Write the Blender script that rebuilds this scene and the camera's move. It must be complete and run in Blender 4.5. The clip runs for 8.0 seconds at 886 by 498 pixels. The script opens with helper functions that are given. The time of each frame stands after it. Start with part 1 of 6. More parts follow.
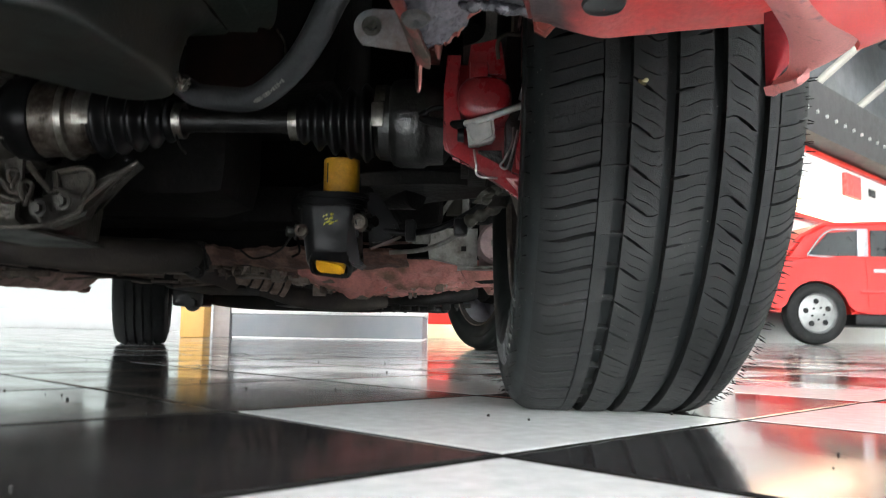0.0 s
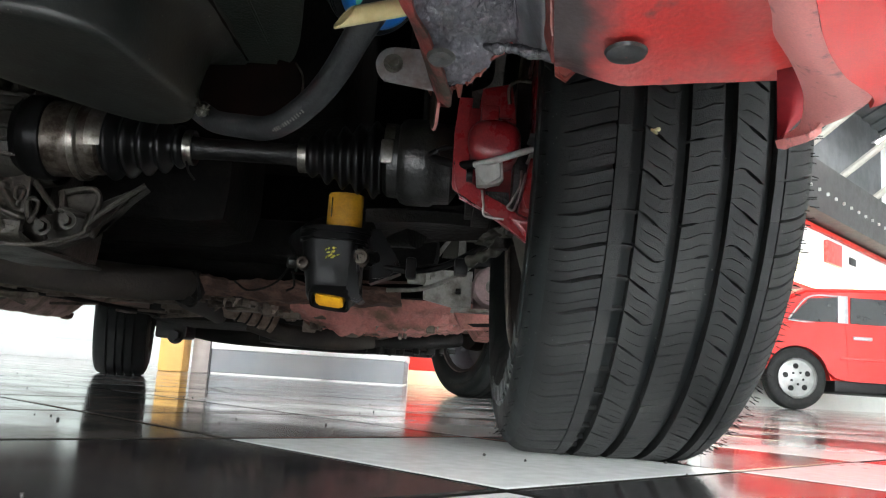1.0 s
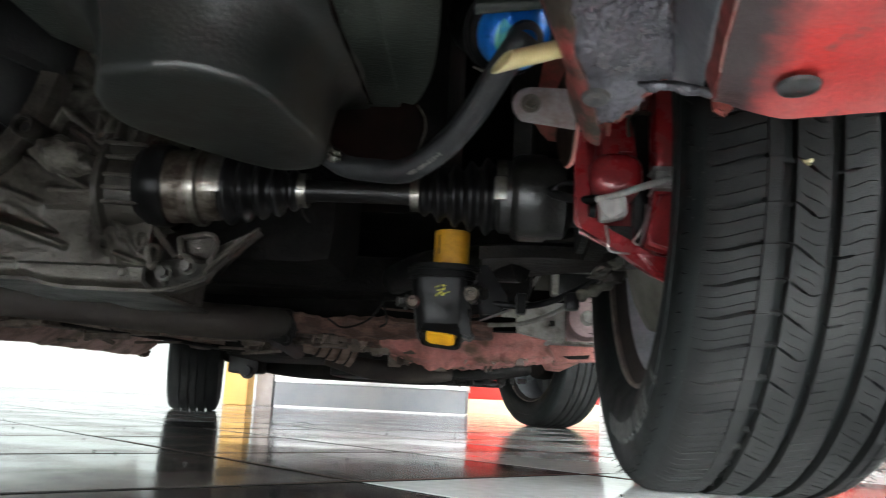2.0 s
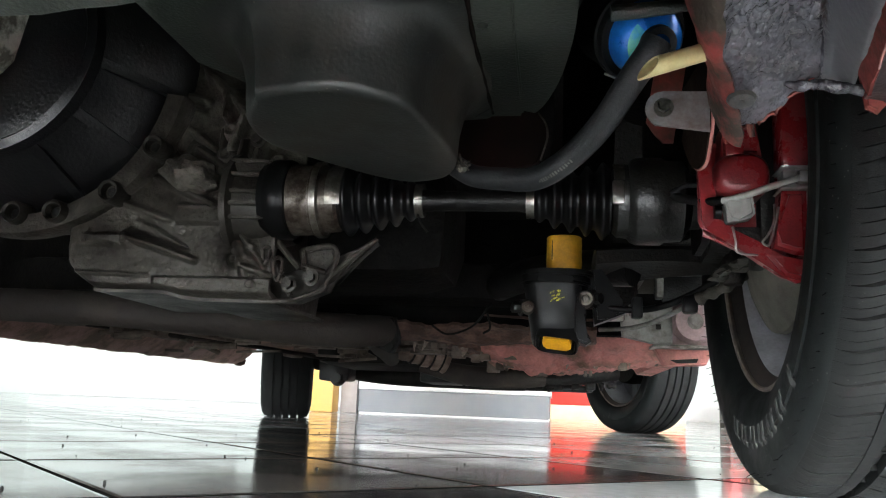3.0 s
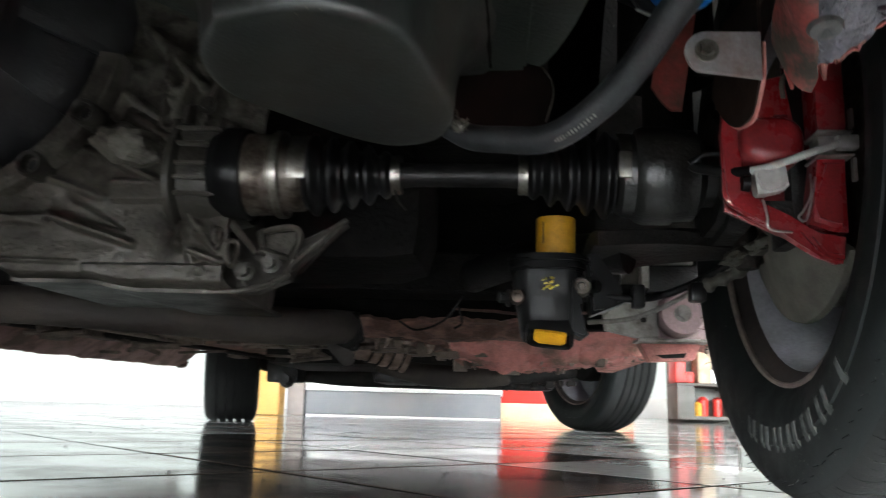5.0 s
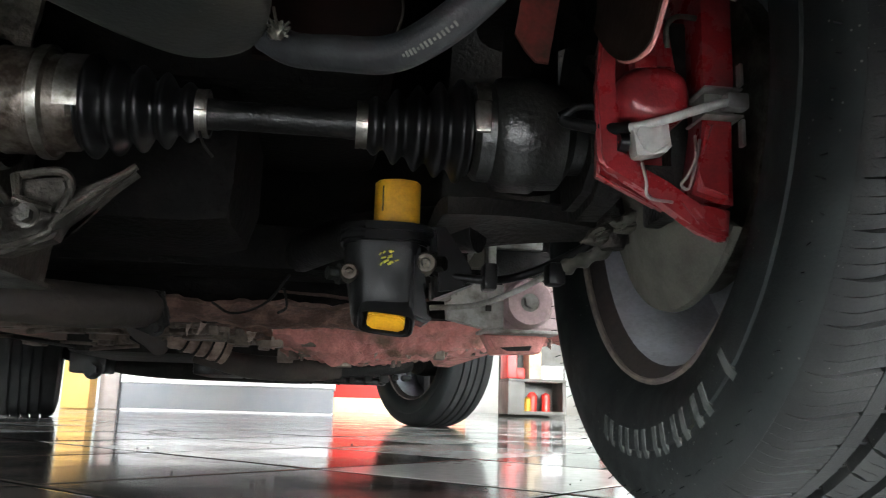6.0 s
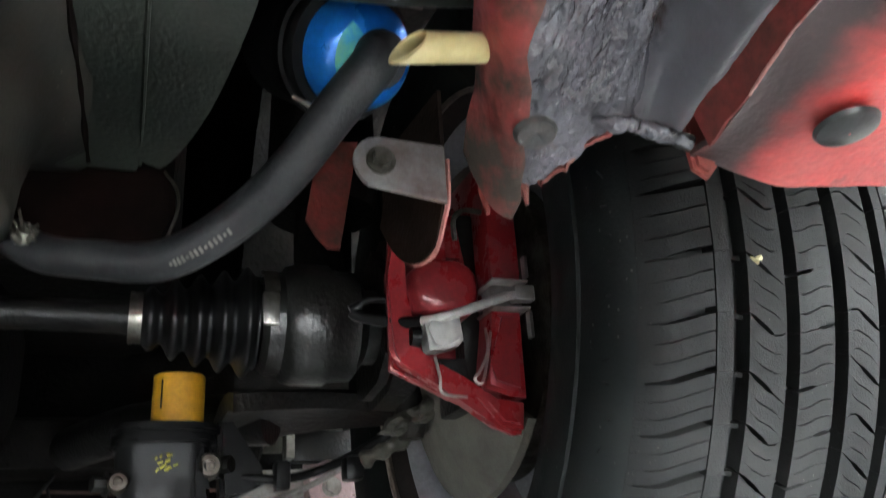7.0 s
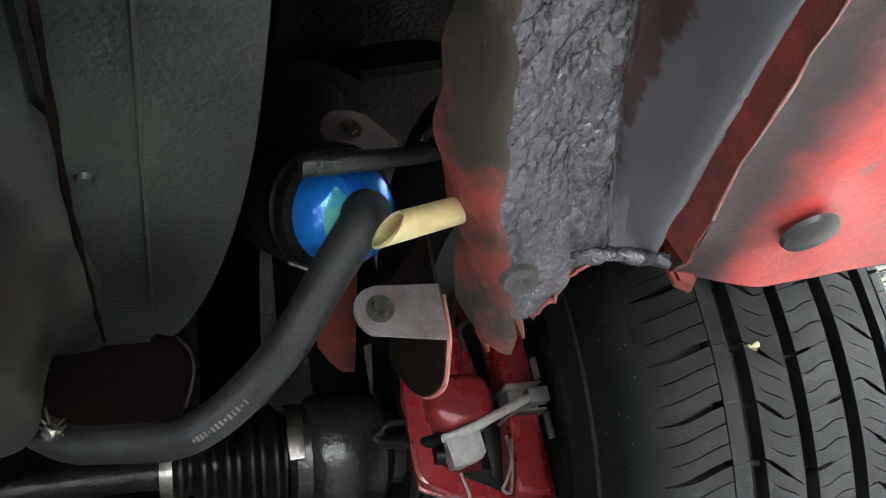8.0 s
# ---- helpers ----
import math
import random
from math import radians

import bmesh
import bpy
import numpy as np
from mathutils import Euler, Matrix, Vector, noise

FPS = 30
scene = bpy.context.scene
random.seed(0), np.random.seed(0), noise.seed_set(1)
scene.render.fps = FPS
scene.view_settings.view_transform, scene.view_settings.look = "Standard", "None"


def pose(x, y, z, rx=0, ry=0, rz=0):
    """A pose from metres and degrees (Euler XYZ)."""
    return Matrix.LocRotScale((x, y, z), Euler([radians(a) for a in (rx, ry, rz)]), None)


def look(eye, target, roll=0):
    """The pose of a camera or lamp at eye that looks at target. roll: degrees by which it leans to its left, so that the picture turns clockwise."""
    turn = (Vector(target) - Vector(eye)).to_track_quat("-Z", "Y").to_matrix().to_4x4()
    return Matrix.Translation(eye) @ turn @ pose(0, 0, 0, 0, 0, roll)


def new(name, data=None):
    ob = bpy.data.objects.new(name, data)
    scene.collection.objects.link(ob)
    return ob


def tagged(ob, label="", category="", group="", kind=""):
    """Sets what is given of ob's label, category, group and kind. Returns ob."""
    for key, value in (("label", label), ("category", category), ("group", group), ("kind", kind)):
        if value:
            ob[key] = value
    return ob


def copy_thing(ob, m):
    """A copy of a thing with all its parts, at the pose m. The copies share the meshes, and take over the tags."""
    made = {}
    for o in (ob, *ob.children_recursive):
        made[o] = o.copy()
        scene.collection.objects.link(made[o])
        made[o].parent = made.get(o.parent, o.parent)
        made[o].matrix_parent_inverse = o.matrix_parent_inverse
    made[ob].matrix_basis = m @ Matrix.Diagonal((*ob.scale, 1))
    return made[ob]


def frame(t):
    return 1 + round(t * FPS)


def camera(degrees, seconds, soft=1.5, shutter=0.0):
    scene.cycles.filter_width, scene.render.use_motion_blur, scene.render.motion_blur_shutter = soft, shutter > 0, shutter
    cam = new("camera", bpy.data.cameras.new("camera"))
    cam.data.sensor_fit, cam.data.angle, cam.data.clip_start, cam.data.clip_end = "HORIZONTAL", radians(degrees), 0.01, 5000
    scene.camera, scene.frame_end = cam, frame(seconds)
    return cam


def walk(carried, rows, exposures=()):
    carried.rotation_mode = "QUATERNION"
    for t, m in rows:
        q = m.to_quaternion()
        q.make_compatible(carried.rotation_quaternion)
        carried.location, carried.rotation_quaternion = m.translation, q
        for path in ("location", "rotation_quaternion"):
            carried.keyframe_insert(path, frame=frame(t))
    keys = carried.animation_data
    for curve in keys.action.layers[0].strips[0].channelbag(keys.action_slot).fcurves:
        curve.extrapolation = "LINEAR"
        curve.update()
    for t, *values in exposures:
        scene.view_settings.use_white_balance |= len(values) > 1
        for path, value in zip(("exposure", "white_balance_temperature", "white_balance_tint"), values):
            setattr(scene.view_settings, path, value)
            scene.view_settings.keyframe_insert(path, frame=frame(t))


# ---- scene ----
import itertools

cam = camera(57.7, 8.0, soft=1.1, shutter=0.35)
PATH = [
    (0, (0.08, 0.121, 0.076), (0.05, 2.111, 0.277), 1.0),
    (0.2, (0.071, 0.111, 0.058), (0.062, 2.1, 0.27), 3.1),
    (0.3, (0.068, 0.108, 0.068), (0.066, 2.099, 0.26), 2.9),
    (0.5, (0.066, 0.124, 0.068), (0.07, 2.11, 0.303), 3.5),
    (1, (0.061, 0.114, 0.065), (0.067, 2.088, 0.384), 3.8),
    (1.5, (0.042, 0.116, 0.065), (0.032, 2.081, 0.441), 3.8),
    (1.8, (0.015, 0.127, 0.073), (-0.046, 2.091, 0.449), 3.0),
    (2, (-0.011, 0.115, 0.072), (-0.126, 2.076, 0.45), 2.8),
    (2.2, (-0.037, 0.108, 0.07), (-0.217, 2.063, 0.453), 2.9),
    (3.5, (-0.06, 0.099, 0.069), (-0.363, 2.038, 0.455), 2.3),
    (4, (-0.075, 0.095, 0.071), (-0.414, 2.027, 0.462), 2.4),
    (4.2, (-0.099, 0.086, 0.071), (-0.474, 2.011, 0.459), 2.4),
    (5.3, (-0.11, 0.294, 0.073), (-0.064, 2.256, 0.461), 0.7),
    (5.5, (-0.104, 0.338, 0.079), (0.072, 2.293, 0.464), 0.6),
    (6, (-0.101, 0.345, 0.075), (0.139, 2.293, 0.46), 1.7),
    (6.5, (-0.106, 0.351, 0.069), (0.362, 2.207, 0.649), 2.0),
    (6.7, (-0.081, 0.368, 0.099), (0.522, 2.159, 0.756), -0.2),
    (6.8, (-0.083, 0.365, 0.099), (0.577, 2.119, 0.798), -1.6),
    (7, (-0.085, 0.359, 0.111), (0.591, 2.091, 0.85), -3.7),
    (7.2, (-0.085, 0.345, 0.12), (0.574, 2.051, 0.931), -6.3),
    (7.5, (-0.084, 0.328, 0.137), (0.569, 2.006, 1.007), -10.9),
    (8, (-0.085, 0.326, 0.137), (0.56, 2.0, 1.021), -12.0),
]
EXPOSURES = [(0.0, 0.78), (1.6, 0.95), (2.2, 1.12), (4.2, 1.0), (5.4, 1.08), (6.0, 1.26), (6.5, 1.38), (7.0, 1.58), (7.5, 1.7), (8.0, 1.76)]
walk(cam, [(t, look(eye, target, roll)) for t, eye, target, roll in PATH], EXPOSURES)

# ---- light ----
world = bpy.data.worlds.new("world")
scene.world = world
world.use_nodes = True
sky = world.node_tree.nodes.new("ShaderNodeTexSky")
sky.sky_type, sky.sun_disc, sky.sun_elevation, sky.sun_rotation = "NISHITA", False, radians(50), radians(200)
world.node_tree.links.new(sky.outputs[0], world.node_tree.nodes["Background"].inputs[0])
world.node_tree.nodes["Background"].inputs[1].default_value = 0.1

TUBE_POWER = 17.5
WALL_GLOW = 1.0
SOUTH_FILL = 26.0


# ---- materials ----
def mat(name, base, other=None, rough=0.5, metal=0.0, scale=20.0, fine=200.0, mix=(0.4, 0.65), bump=0.15, coat=0.0, rough2=None, vary=0.0, spec=0.5, depth=0.002, emit=0.0):
    """A surface with two scales of variation: patches of the other colour, fine grain and relief."""
    m = bpy.data.materials.new(name)
    m.use_nodes = True
    nt = m.node_tree
    n, l = nt.nodes, nt.links
    b = n["Principled BSDF"]
    tc = n.new("ShaderNodeTexCoord")
    big, small = n.new("ShaderNodeTexNoise"), n.new("ShaderNodeTexNoise")
    big.inputs["Scale"].default_value, big.inputs["Detail"].default_value, big.inputs["Roughness"].default_value = scale, 6, 0.65
    small.inputs["Scale"].default_value, small.inputs["Detail"].default_value = fine, 4
    l.new(tc.outputs["Object"], big.inputs["Vector"])
    l.new(tc.outputs["Object"], small.inputs["Vector"])
    ramp = n.new("ShaderNodeMapRange")
    ramp.inputs["From Min"].default_value, ramp.inputs["From Max"].default_value = mix
    l.new(big.outputs["Fac"], ramp.inputs["Value"])
    mx = n.new("ShaderNodeMix")
    mx.data_type = "RGBA"
    mx.inputs["A"].default_value, mx.inputs["B"].default_value = (*base, 1), (*(other or [c * 0.7 for c in base]), 1)
    l.new(ramp.outputs["Result"], mx.inputs["Factor"])
    hsv = n.new("ShaderNodeHueSaturation")
    val = n.new("ShaderNodeMapRange")
    val.inputs["To Min"].default_value, val.inputs["To Max"].default_value = 0.75, 1.25
    l.new(small.outputs["Fac"], val.inputs["Value"])
    l.new(mx.outputs["Result"], hsv.inputs["Color"])
    last = val.outputs["Result"]
    if vary:
        info, vr, mul = n.new("ShaderNodeObjectInfo"), n.new("ShaderNodeMapRange"), n.new("ShaderNodeMath")
        vr.inputs["To Min"].default_value, vr.inputs["To Max"].default_value = 1 - vary, 1 + vary
        mul.operation = "MULTIPLY"
        l.new(info.outputs["Random"], vr.inputs["Value"])
        l.new(vr.outputs["Result"], mul.inputs[0])
        l.new(last, mul.inputs[1])
        last = mul.outputs[0]
    l.new(last, hsv.inputs["Value"])
    l.new(hsv.outputs["Color"], b.inputs["Base Color"])
    rr = n.new("ShaderNodeMapRange")
    rr.inputs["To Min"].default_value, rr.inputs["To Max"].default_value = rough, rough2 if rough2 is not None else min(1, rough + 0.15)
    l.new(ramp.outputs["Result"], rr.inputs["Value"])
    l.new(rr.outputs["Result"], b.inputs["Roughness"])
    b.inputs["Metallic"].default_value = metal
    b.inputs["Specular IOR Level"].default_value = spec
    b.inputs["Coat Weight"].default_value = coat
    b.inputs["Coat Roughness"].default_value = 0.05
    if bump:
        add, bp = n.new("ShaderNodeMath"), n.new("ShaderNodeBump")
        add.operation = "ADD"
        l.new(big.outputs["Fac"], add.inputs[0])
        l.new(small.outputs["Fac"], add.inputs[1])
        l.new(add.outputs[0], bp.inputs["Height"])
        bp.inputs["Strength"].default_value, bp.inputs["Distance"].default_value = bump, depth
        l.new(bp.outputs["Normal"], b.inputs["Normal"])
    if emit:
        b.inputs["Emission Color"].default_value, b.inputs["Emission Strength"].default_value = (*base, 1), emit
    return m


RUBBER = mat("tyre rubber", (0.011, 0.0115, 0.0115), (0.0205, 0.021, 0.0206), 0.55, scale=14, fine=900, mix=(0.45, 0.7), bump=0.25, rough2=0.75, spec=0.1)
SIDEWALL = mat("sidewall rubber", (0.0075, 0.0092, 0.0095), (0.014, 0.0163, 0.016), 0.5, scale=18, fine=500, bump=0.12, rough2=0.72, spec=0.16)
LETTERING = mat("worn grey lettering", (0.06, 0.064, 0.061), (0.022, 0.025, 0.024), 0.6, scale=70, mix=(0.45, 0.62))
PRINT = mat("grey print", (0.19, 0.185, 0.165), (0.1, 0.1, 0.09), 0.6, scale=90)
RED_PAINT = mat("glossy red paint", (0.6, 0.016, 0.012), (0.55, 0.016, 0.012), 0.3, scale=5, fine=1200, bump=0.015, coat=0.25, spec=0.3)
RED_DUSTY = mat("dusty red paint", (0.64, 0.045, 0.036), (0.52, 0.19, 0.17), 0.4, scale=16, fine=300, mix=(0.42, 0.7), bump=0.15, rough2=0.7)
RED_SCUFFED = mat("scuffed red bumper lip", (0.76, 0.29, 0.27), (0.34, 0.19, 0.18), 0.42, scale=70, fine=900, mix=(0.58, 0.7), bump=0.06, rough2=0.7)
SHADED_RED = mat("unlit red inner paint", (0.17, 0.011, 0.015), (0.11, 0.011, 0.014), 0.6, scale=20, spec=0.15)
PALE_EDGE = mat("chipped pale paint edge", (0.5, 0.33, 0.3), (0.4, 0.13, 0.11), 0.6, scale=60, fine=400, bump=0.2)
PARKED_RED = mat("bright red car paint", (0.45, 0.008, 0.005), (0.42, 0.008, 0.005), 0.4, scale=3, fine=900, bump=0.0, coat=0.12, spec=0.3)
PLUG_DARK = mat("painted over plug", (0.035, 0.036, 0.038), (0.07, 0.065, 0.06), 0.4, scale=60, fine=400, bump=0.3)
PLUG_GREY = mat("dusty grey rubber plug", (0.026, 0.028, 0.029), (0.05, 0.052, 0.052), 0.28, scale=40, fine=400, bump=0.1)
RED_OLD = mat("old red underbody paint", (0.33, 0.05, 0.042), (0.13, 0.06, 0.045), 0.55, scale=28, fine=260, mix=(0.38, 0.66), bump=0.35, rough2=0.8)
RED_BROWN = mat("dirty red-brown panel", (0.13, 0.045, 0.03), (0.06, 0.05, 0.035), 0.6, scale=15, fine=300, bump=0.3)
FLANGE_RED = mat("red flange darkened for shade", (0.22, 0.028, 0.024), (0.09, 0.026, 0.02), 0.6, scale=45, fine=300, bump=0.3, rough2=0.8)
GREASE = mat("greasy olive dirt", (0.035, 0.034, 0.026), (0.075, 0.07, 0.055), 0.55, scale=50, fine=300, bump=0.5)
RAIL = mat("flaking red rail", (0.3, 0.045, 0.04), (0.045, 0.036, 0.027), 0.5, scale=13, fine=260, mix=(0.36, 0.5), bump=0.4, rough2=0.8)
DEEP_BROWN = mat("near-black brown", (0.005, 0.0035, 0.003), (0.012, 0.006, 0.005), 0.8, scale=20, spec=0.05)
PINK = mat("faded pink floor pan", (0.62, 0.25, 0.22), (0.2, 0.13, 0.095), 0.6, scale=17, fine=220, mix=(0.44, 0.66), bump=0.5, rough2=0.85, depth=0.004)
SILL_PINK = mat("faded and rusty sill", (0.4, 0.25, 0.22), (0.17, 0.125, 0.1), 0.65, scale=14, fine=200, mix=(0.42, 0.6), bump=0.5, rough2=0.85, depth=0.004)
FLAKE = mat("pale flaking underseal", (0.42, 0.34, 0.29), (0.2, 0.14, 0.11), 0.7, scale=60, fine=300, bump=0.4)
PINK_GREY = mat("pinkish grey overspray", (0.5, 0.36, 0.36), (0.36, 0.27, 0.27), 0.5, scale=25, fine=260, bump=0.2)
GRIME_GREY = mat("grey brown road grime", (0.22, 0.18, 0.15), (0.07, 0.055, 0.044), 0.7, scale=22, fine=200, mix=(0.4, 0.65), bump=0.6, depth=0.004)
RUST = mat("rust stained red floor", (0.085, 0.047, 0.036), (0.24, 0.14, 0.11), 0.7, scale=26, fine=160, mix=(0.45, 0.64), bump=0.6, depth=0.006)
BLADE_BROWN = mat("dark brown grime", (0.03, 0.017, 0.012), (0.018, 0.012, 0.01), 0.7, scale=25, fine=300, bump=0.25, spec=0.12)
PAN = mat("rusty brown underbody", (0.11, 0.065, 0.05), (0.28, 0.15, 0.12), 0.75, scale=9, fine=120, mix=(0.45, 0.7), bump=0.5, depth=0.006)
CALIPER_RED = mat("caliper red enamel", (0.31, 0.024, 0.03), (0.2, 0.022, 0.026), 0.24, scale=30, fine=400, bump=0.15, rough2=0.4)
SEALER = mat("grey brushed sealer", (0.105, 0.103, 0.123), (0.055, 0.054, 0.064), 0.2, scale=34, fine=240, bump=0.6, rough2=0.3, depth=0.005, spec=0.9)
BLACK_PLASTIC = mat("dusty black plastic", (0.011, 0.015, 0.0122), (0.042, 0.05, 0.04), 0.34, scale=9, fine=380, mix=(0.4, 0.68), bump=0.26, rough2=0.58, depth=0.003)
DRUM_PLASTIC = mat("grained black plastic drum", (0.0155, 0.0178, 0.016), (0.038, 0.033, 0.025), 0.42, scale=8, fine=320, mix=(0.45, 0.66), bump=0.12, rough2=0.6, depth=0.003)
BLACK_SMOOTH = mat("smooth black plastic", (0.006, 0.006, 0.0065), (0.011, 0.011, 0.011), 0.28, scale=25, fine=600, bump=0.08, spec=0.08, rough2=0.5)
BLACK_STEEL = mat("black painted steel", (0.009, 0.009, 0.009), (0.026, 0.024, 0.021), 0.42, scale=22, fine=260, mix=(0.5, 0.7), bump=0.5, spec=0.25, rough2=0.7)
DARK_UNDER = mat("dark grimy metal", (0.01, 0.0095, 0.009), (0.032, 0.027, 0.023), 0.6, scale=15, fine=160, mix=(0.48, 0.7), bump=0.6, spec=0.22, depth=0.004)
BAY_BLACK = mat("near-black for the engine bay's shade", (0.006, 0.0057, 0.0055), (0.015, 0.013, 0.012), 0.7, scale=18, fine=160, mix=(0.48, 0.7), bump=0.6, spec=0.08, depth=0.004)
HOSE = mat("black rubber hose", (0.021, 0.0225, 0.0245), (0.05, 0.052, 0.053), 0.45, scale=22, fine=420, mix=(0.5, 0.72), bump=0.2, rough2=0.6, spec=0.35)
BOOT = mat("rubber boot", (0.006, 0.006, 0.0065), (0.012, 0.012, 0.0125), 0.33, scale=30, fine=500, bump=0.15, spec=0.22)
ALU = mat("dirty cast aluminium", (0.068, 0.061, 0.051), (0.016, 0.0125, 0.009), 0.42, metal=0.1, scale=17, fine=230, mix=(0.45, 0.66), bump=0.6, rough2=0.65, depth=0.003, spec=0.35)
ALU_PALE = mat("pale corroded aluminium", (0.5, 0.49, 0.43), (0.1, 0.095, 0.075), 0.45, metal=0.15, scale=34, fine=200, mix=(0.45, 0.6), bump=0.6, rough2=0.7, depth=0.003)
ALU_DARK = mat("oily cast aluminium", (0.045, 0.041, 0.034), (0.012, 0.01, 0.008), 0.4, metal=0.15, scale=20, fine=220, mix=(0.4, 0.66), bump=0.4, depth=0.003, spec=0.3)
ALU_LIFTED = mat("lightened grey casting", (0.16, 0.15, 0.125), (0.05, 0.045, 0.036), 0.5, metal=0.3, scale=40, fine=260, bump=0.6, depth=0.003)
OILY = mat("oily black forging", (0.013, 0.013, 0.012), (0.04, 0.039, 0.034), 0.38, metal=0.1, scale=26, fine=260, mix=(0.5, 0.72), bump=0.4, rough2=0.55)
BELL = mat("black bell housing", (0.011, 0.0115, 0.0128), (0.034, 0.034, 0.032), 0.34, metal=0.0, scale=11, fine=260, mix=(0.5, 0.75), bump=0.3, rough2=0.55, spec=0.6)
STEEL = mat("bright steel", (0.3, 0.29, 0.265), (0.17, 0.155, 0.13), 0.42, metal=1.0, scale=60, fine=500, bump=0.12)
STEEL_DULL = mat("dull worn steel", (0.14, 0.135, 0.115), (0.045, 0.038, 0.028), 0.4, metal=0.75, scale=45, fine=400, bump=0.25)
RUSTY_STEEL = mat("rust marked steel", (0.13, 0.115, 0.095), (0.04, 0.026, 0.018), 0.42, metal=0.45, scale=40, fine=300, mix=(0.42, 0.6), bump=0.35, rough2=0.6)
ZINC = mat("zinc plated bracket", (0.3, 0.3, 0.3), (0.22, 0.17, 0.16), 0.4, metal=0.5, scale=40, fine=400, bump=0.1)
TAB_PINK = mat("dull pinkish grey tab", (0.2, 0.15, 0.145), (0.12, 0.1, 0.095), 0.6, scale=60, fine=400, bump=0.2)
CLIP_STEEL = mat("grey pad clip steel", (0.55, 0.54, 0.53), (0.3, 0.28, 0.26), 0.28, metal=0.6, scale=50, fine=400, bump=0.15)
YELLOW = mat("yellow polyurethane", (0.64, 0.32, 0.012), (0.42, 0.2, 0.01), 0.4, scale=30, fine=400, bump=0.08)
YELLOW_MARK = mat("yellow paint mark", (0.7, 0.6, 0.06), None, 0.5)
BLUE = mat("blue metallic cap", (0.004, 0.13, 0.55), (0.01, 0.22, 0.72), 0.22, metal=0.3, scale=14, bump=0.02, coat=0.5)
GREEN_MARK = mat("green smear", (0.12, 0.5, 0.3), (0.02, 0.3, 0.6), 0.4, scale=60)
CREAM = mat("yellowed cream plastic", (0.62, 0.56, 0.3), (0.56, 0.48, 0.22), 0.4, scale=30, bump=0.04)
GREY_PLASTIC = mat("pale grey sleeve", (0.5, 0.5, 0.48), (0.36, 0.36, 0.35), 0.4, scale=60, bump=0.05)
BEIGE = mat("grey beige dust shield", (0.15, 0.145, 0.12), (0.1, 0.095, 0.08), 0.7, scale=22, fine=500, bump=0.25)
RIM_GREY = mat("brake dusted wheel barrel", (0.46, 0.47, 0.51), (0.34, 0.34, 0.35), 0.5, scale=14, fine=250, mix=(0.4, 0.7), bump=0.15, rough2=0.7)
RIM_EDGE = mat("rusty wheel edge", (0.12, 0.095, 0.09), (0.24, 0.2, 0.16), 0.6, scale=30, bump=0.2)
RIM_BROWN = mat("brown rusted bead seat", (0.024, 0.019, 0.018), (0.045, 0.034, 0.03), 0.65, scale=25, bump=0.25)
GREY_METAL = mat("grey dusty metal", (0.36, 0.355, 0.33), (0.13, 0.12, 0.1), 0.5, metal=0.15, scale=32, fine=200, mix=(0.45, 0.68), bump=0.4)
EXHAUST = mat("sooty exhaust pipe", (0.025, 0.019, 0.016), (0.06, 0.048, 0.038), 0.7, metal=0.0, scale=7, fine=150, mix=(0.46, 0.7), bump=0.5)
BELLOWS = mat("dusty pinkish bellows", (0.36, 0.27, 0.22), (0.16, 0.11, 0.085), 0.6, metal=0.1, scale=30, fine=250, bump=0.4)
WHITE_TILE = mat("white floor tile", (0.72, 0.73, 0.72), (0.62, 0.63, 0.62), 0.07, scale=3, fine=60, bump=0.012, vary=0.05, rough2=0.14, depth=0.001)
DARK_TILE = mat("charcoal floor tile", (0.034, 0.031, 0.029), (0.05, 0.046, 0.042), 0.08, scale=5, fine=60, bump=0.014, vary=0.2, rough2=0.2, depth=0.001)
BLACK_TILE = mat("black floor tile", (0.016, 0.015, 0.016), (0.026, 0.024, 0.024), 0.07, scale=4, fine=70, bump=0.012, vary=0.15, rough2=0.15, depth=0.001)
GROUT = mat("dark grout", (0.008, 0.0075, 0.007), (0.014, 0.013, 0.012), 1.0, scale=20, spec=0.0, bump=0)
for floor_material, film in ((DARK_TILE, (0.86, 0.82, 0.79)), (BLACK_TILE, (0.8, 0.79, 0.78)), (WHITE_TILE, (0.85, 0.84, 0.83))):
    floor_material.node_tree.nodes["Principled BSDF"].inputs["Specular Tint"].default_value = (*film, 1)
WALL = mat("white painted wall", (0.78, 0.8, 0.77), (0.72, 0.74, 0.71), 0.6, scale=2, fine=90, bump=0.05)
FASCIA = mat("white fascia board", (0.8, 0.8, 0.77), (0.72, 0.72, 0.69), 0.4, scale=3)
RED_WALL = mat("red wall panel", (0.62, 0.03, 0.02), (0.55, 0.03, 0.02), 0.35, scale=3)
CREAM_WALL = mat("cream kickboard", (0.8, 0.66, 0.42), (0.74, 0.6, 0.36), 0.5, scale=6)
GREY_PLINTH = mat("grey metal plinth", (0.2, 0.215, 0.24), (0.25, 0.255, 0.265), 0.5, metal=0.05, scale=2.5, fine=200, bump=0.05)
WHITE_GLOSS = mat("white laminate", (0.82, 0.82, 0.82), (0.78, 0.78, 0.78), 0.3, scale=4)
YELLOW_POST = mat("yellow painted column", (0.74, 0.43, 0.12), (0.68, 0.38, 0.1), 0.35, scale=4)
STAINLESS = mat("beige steel column", (0.38, 0.34, 0.32), (0.3, 0.27, 0.25), 0.45, metal=0.15, scale=5)
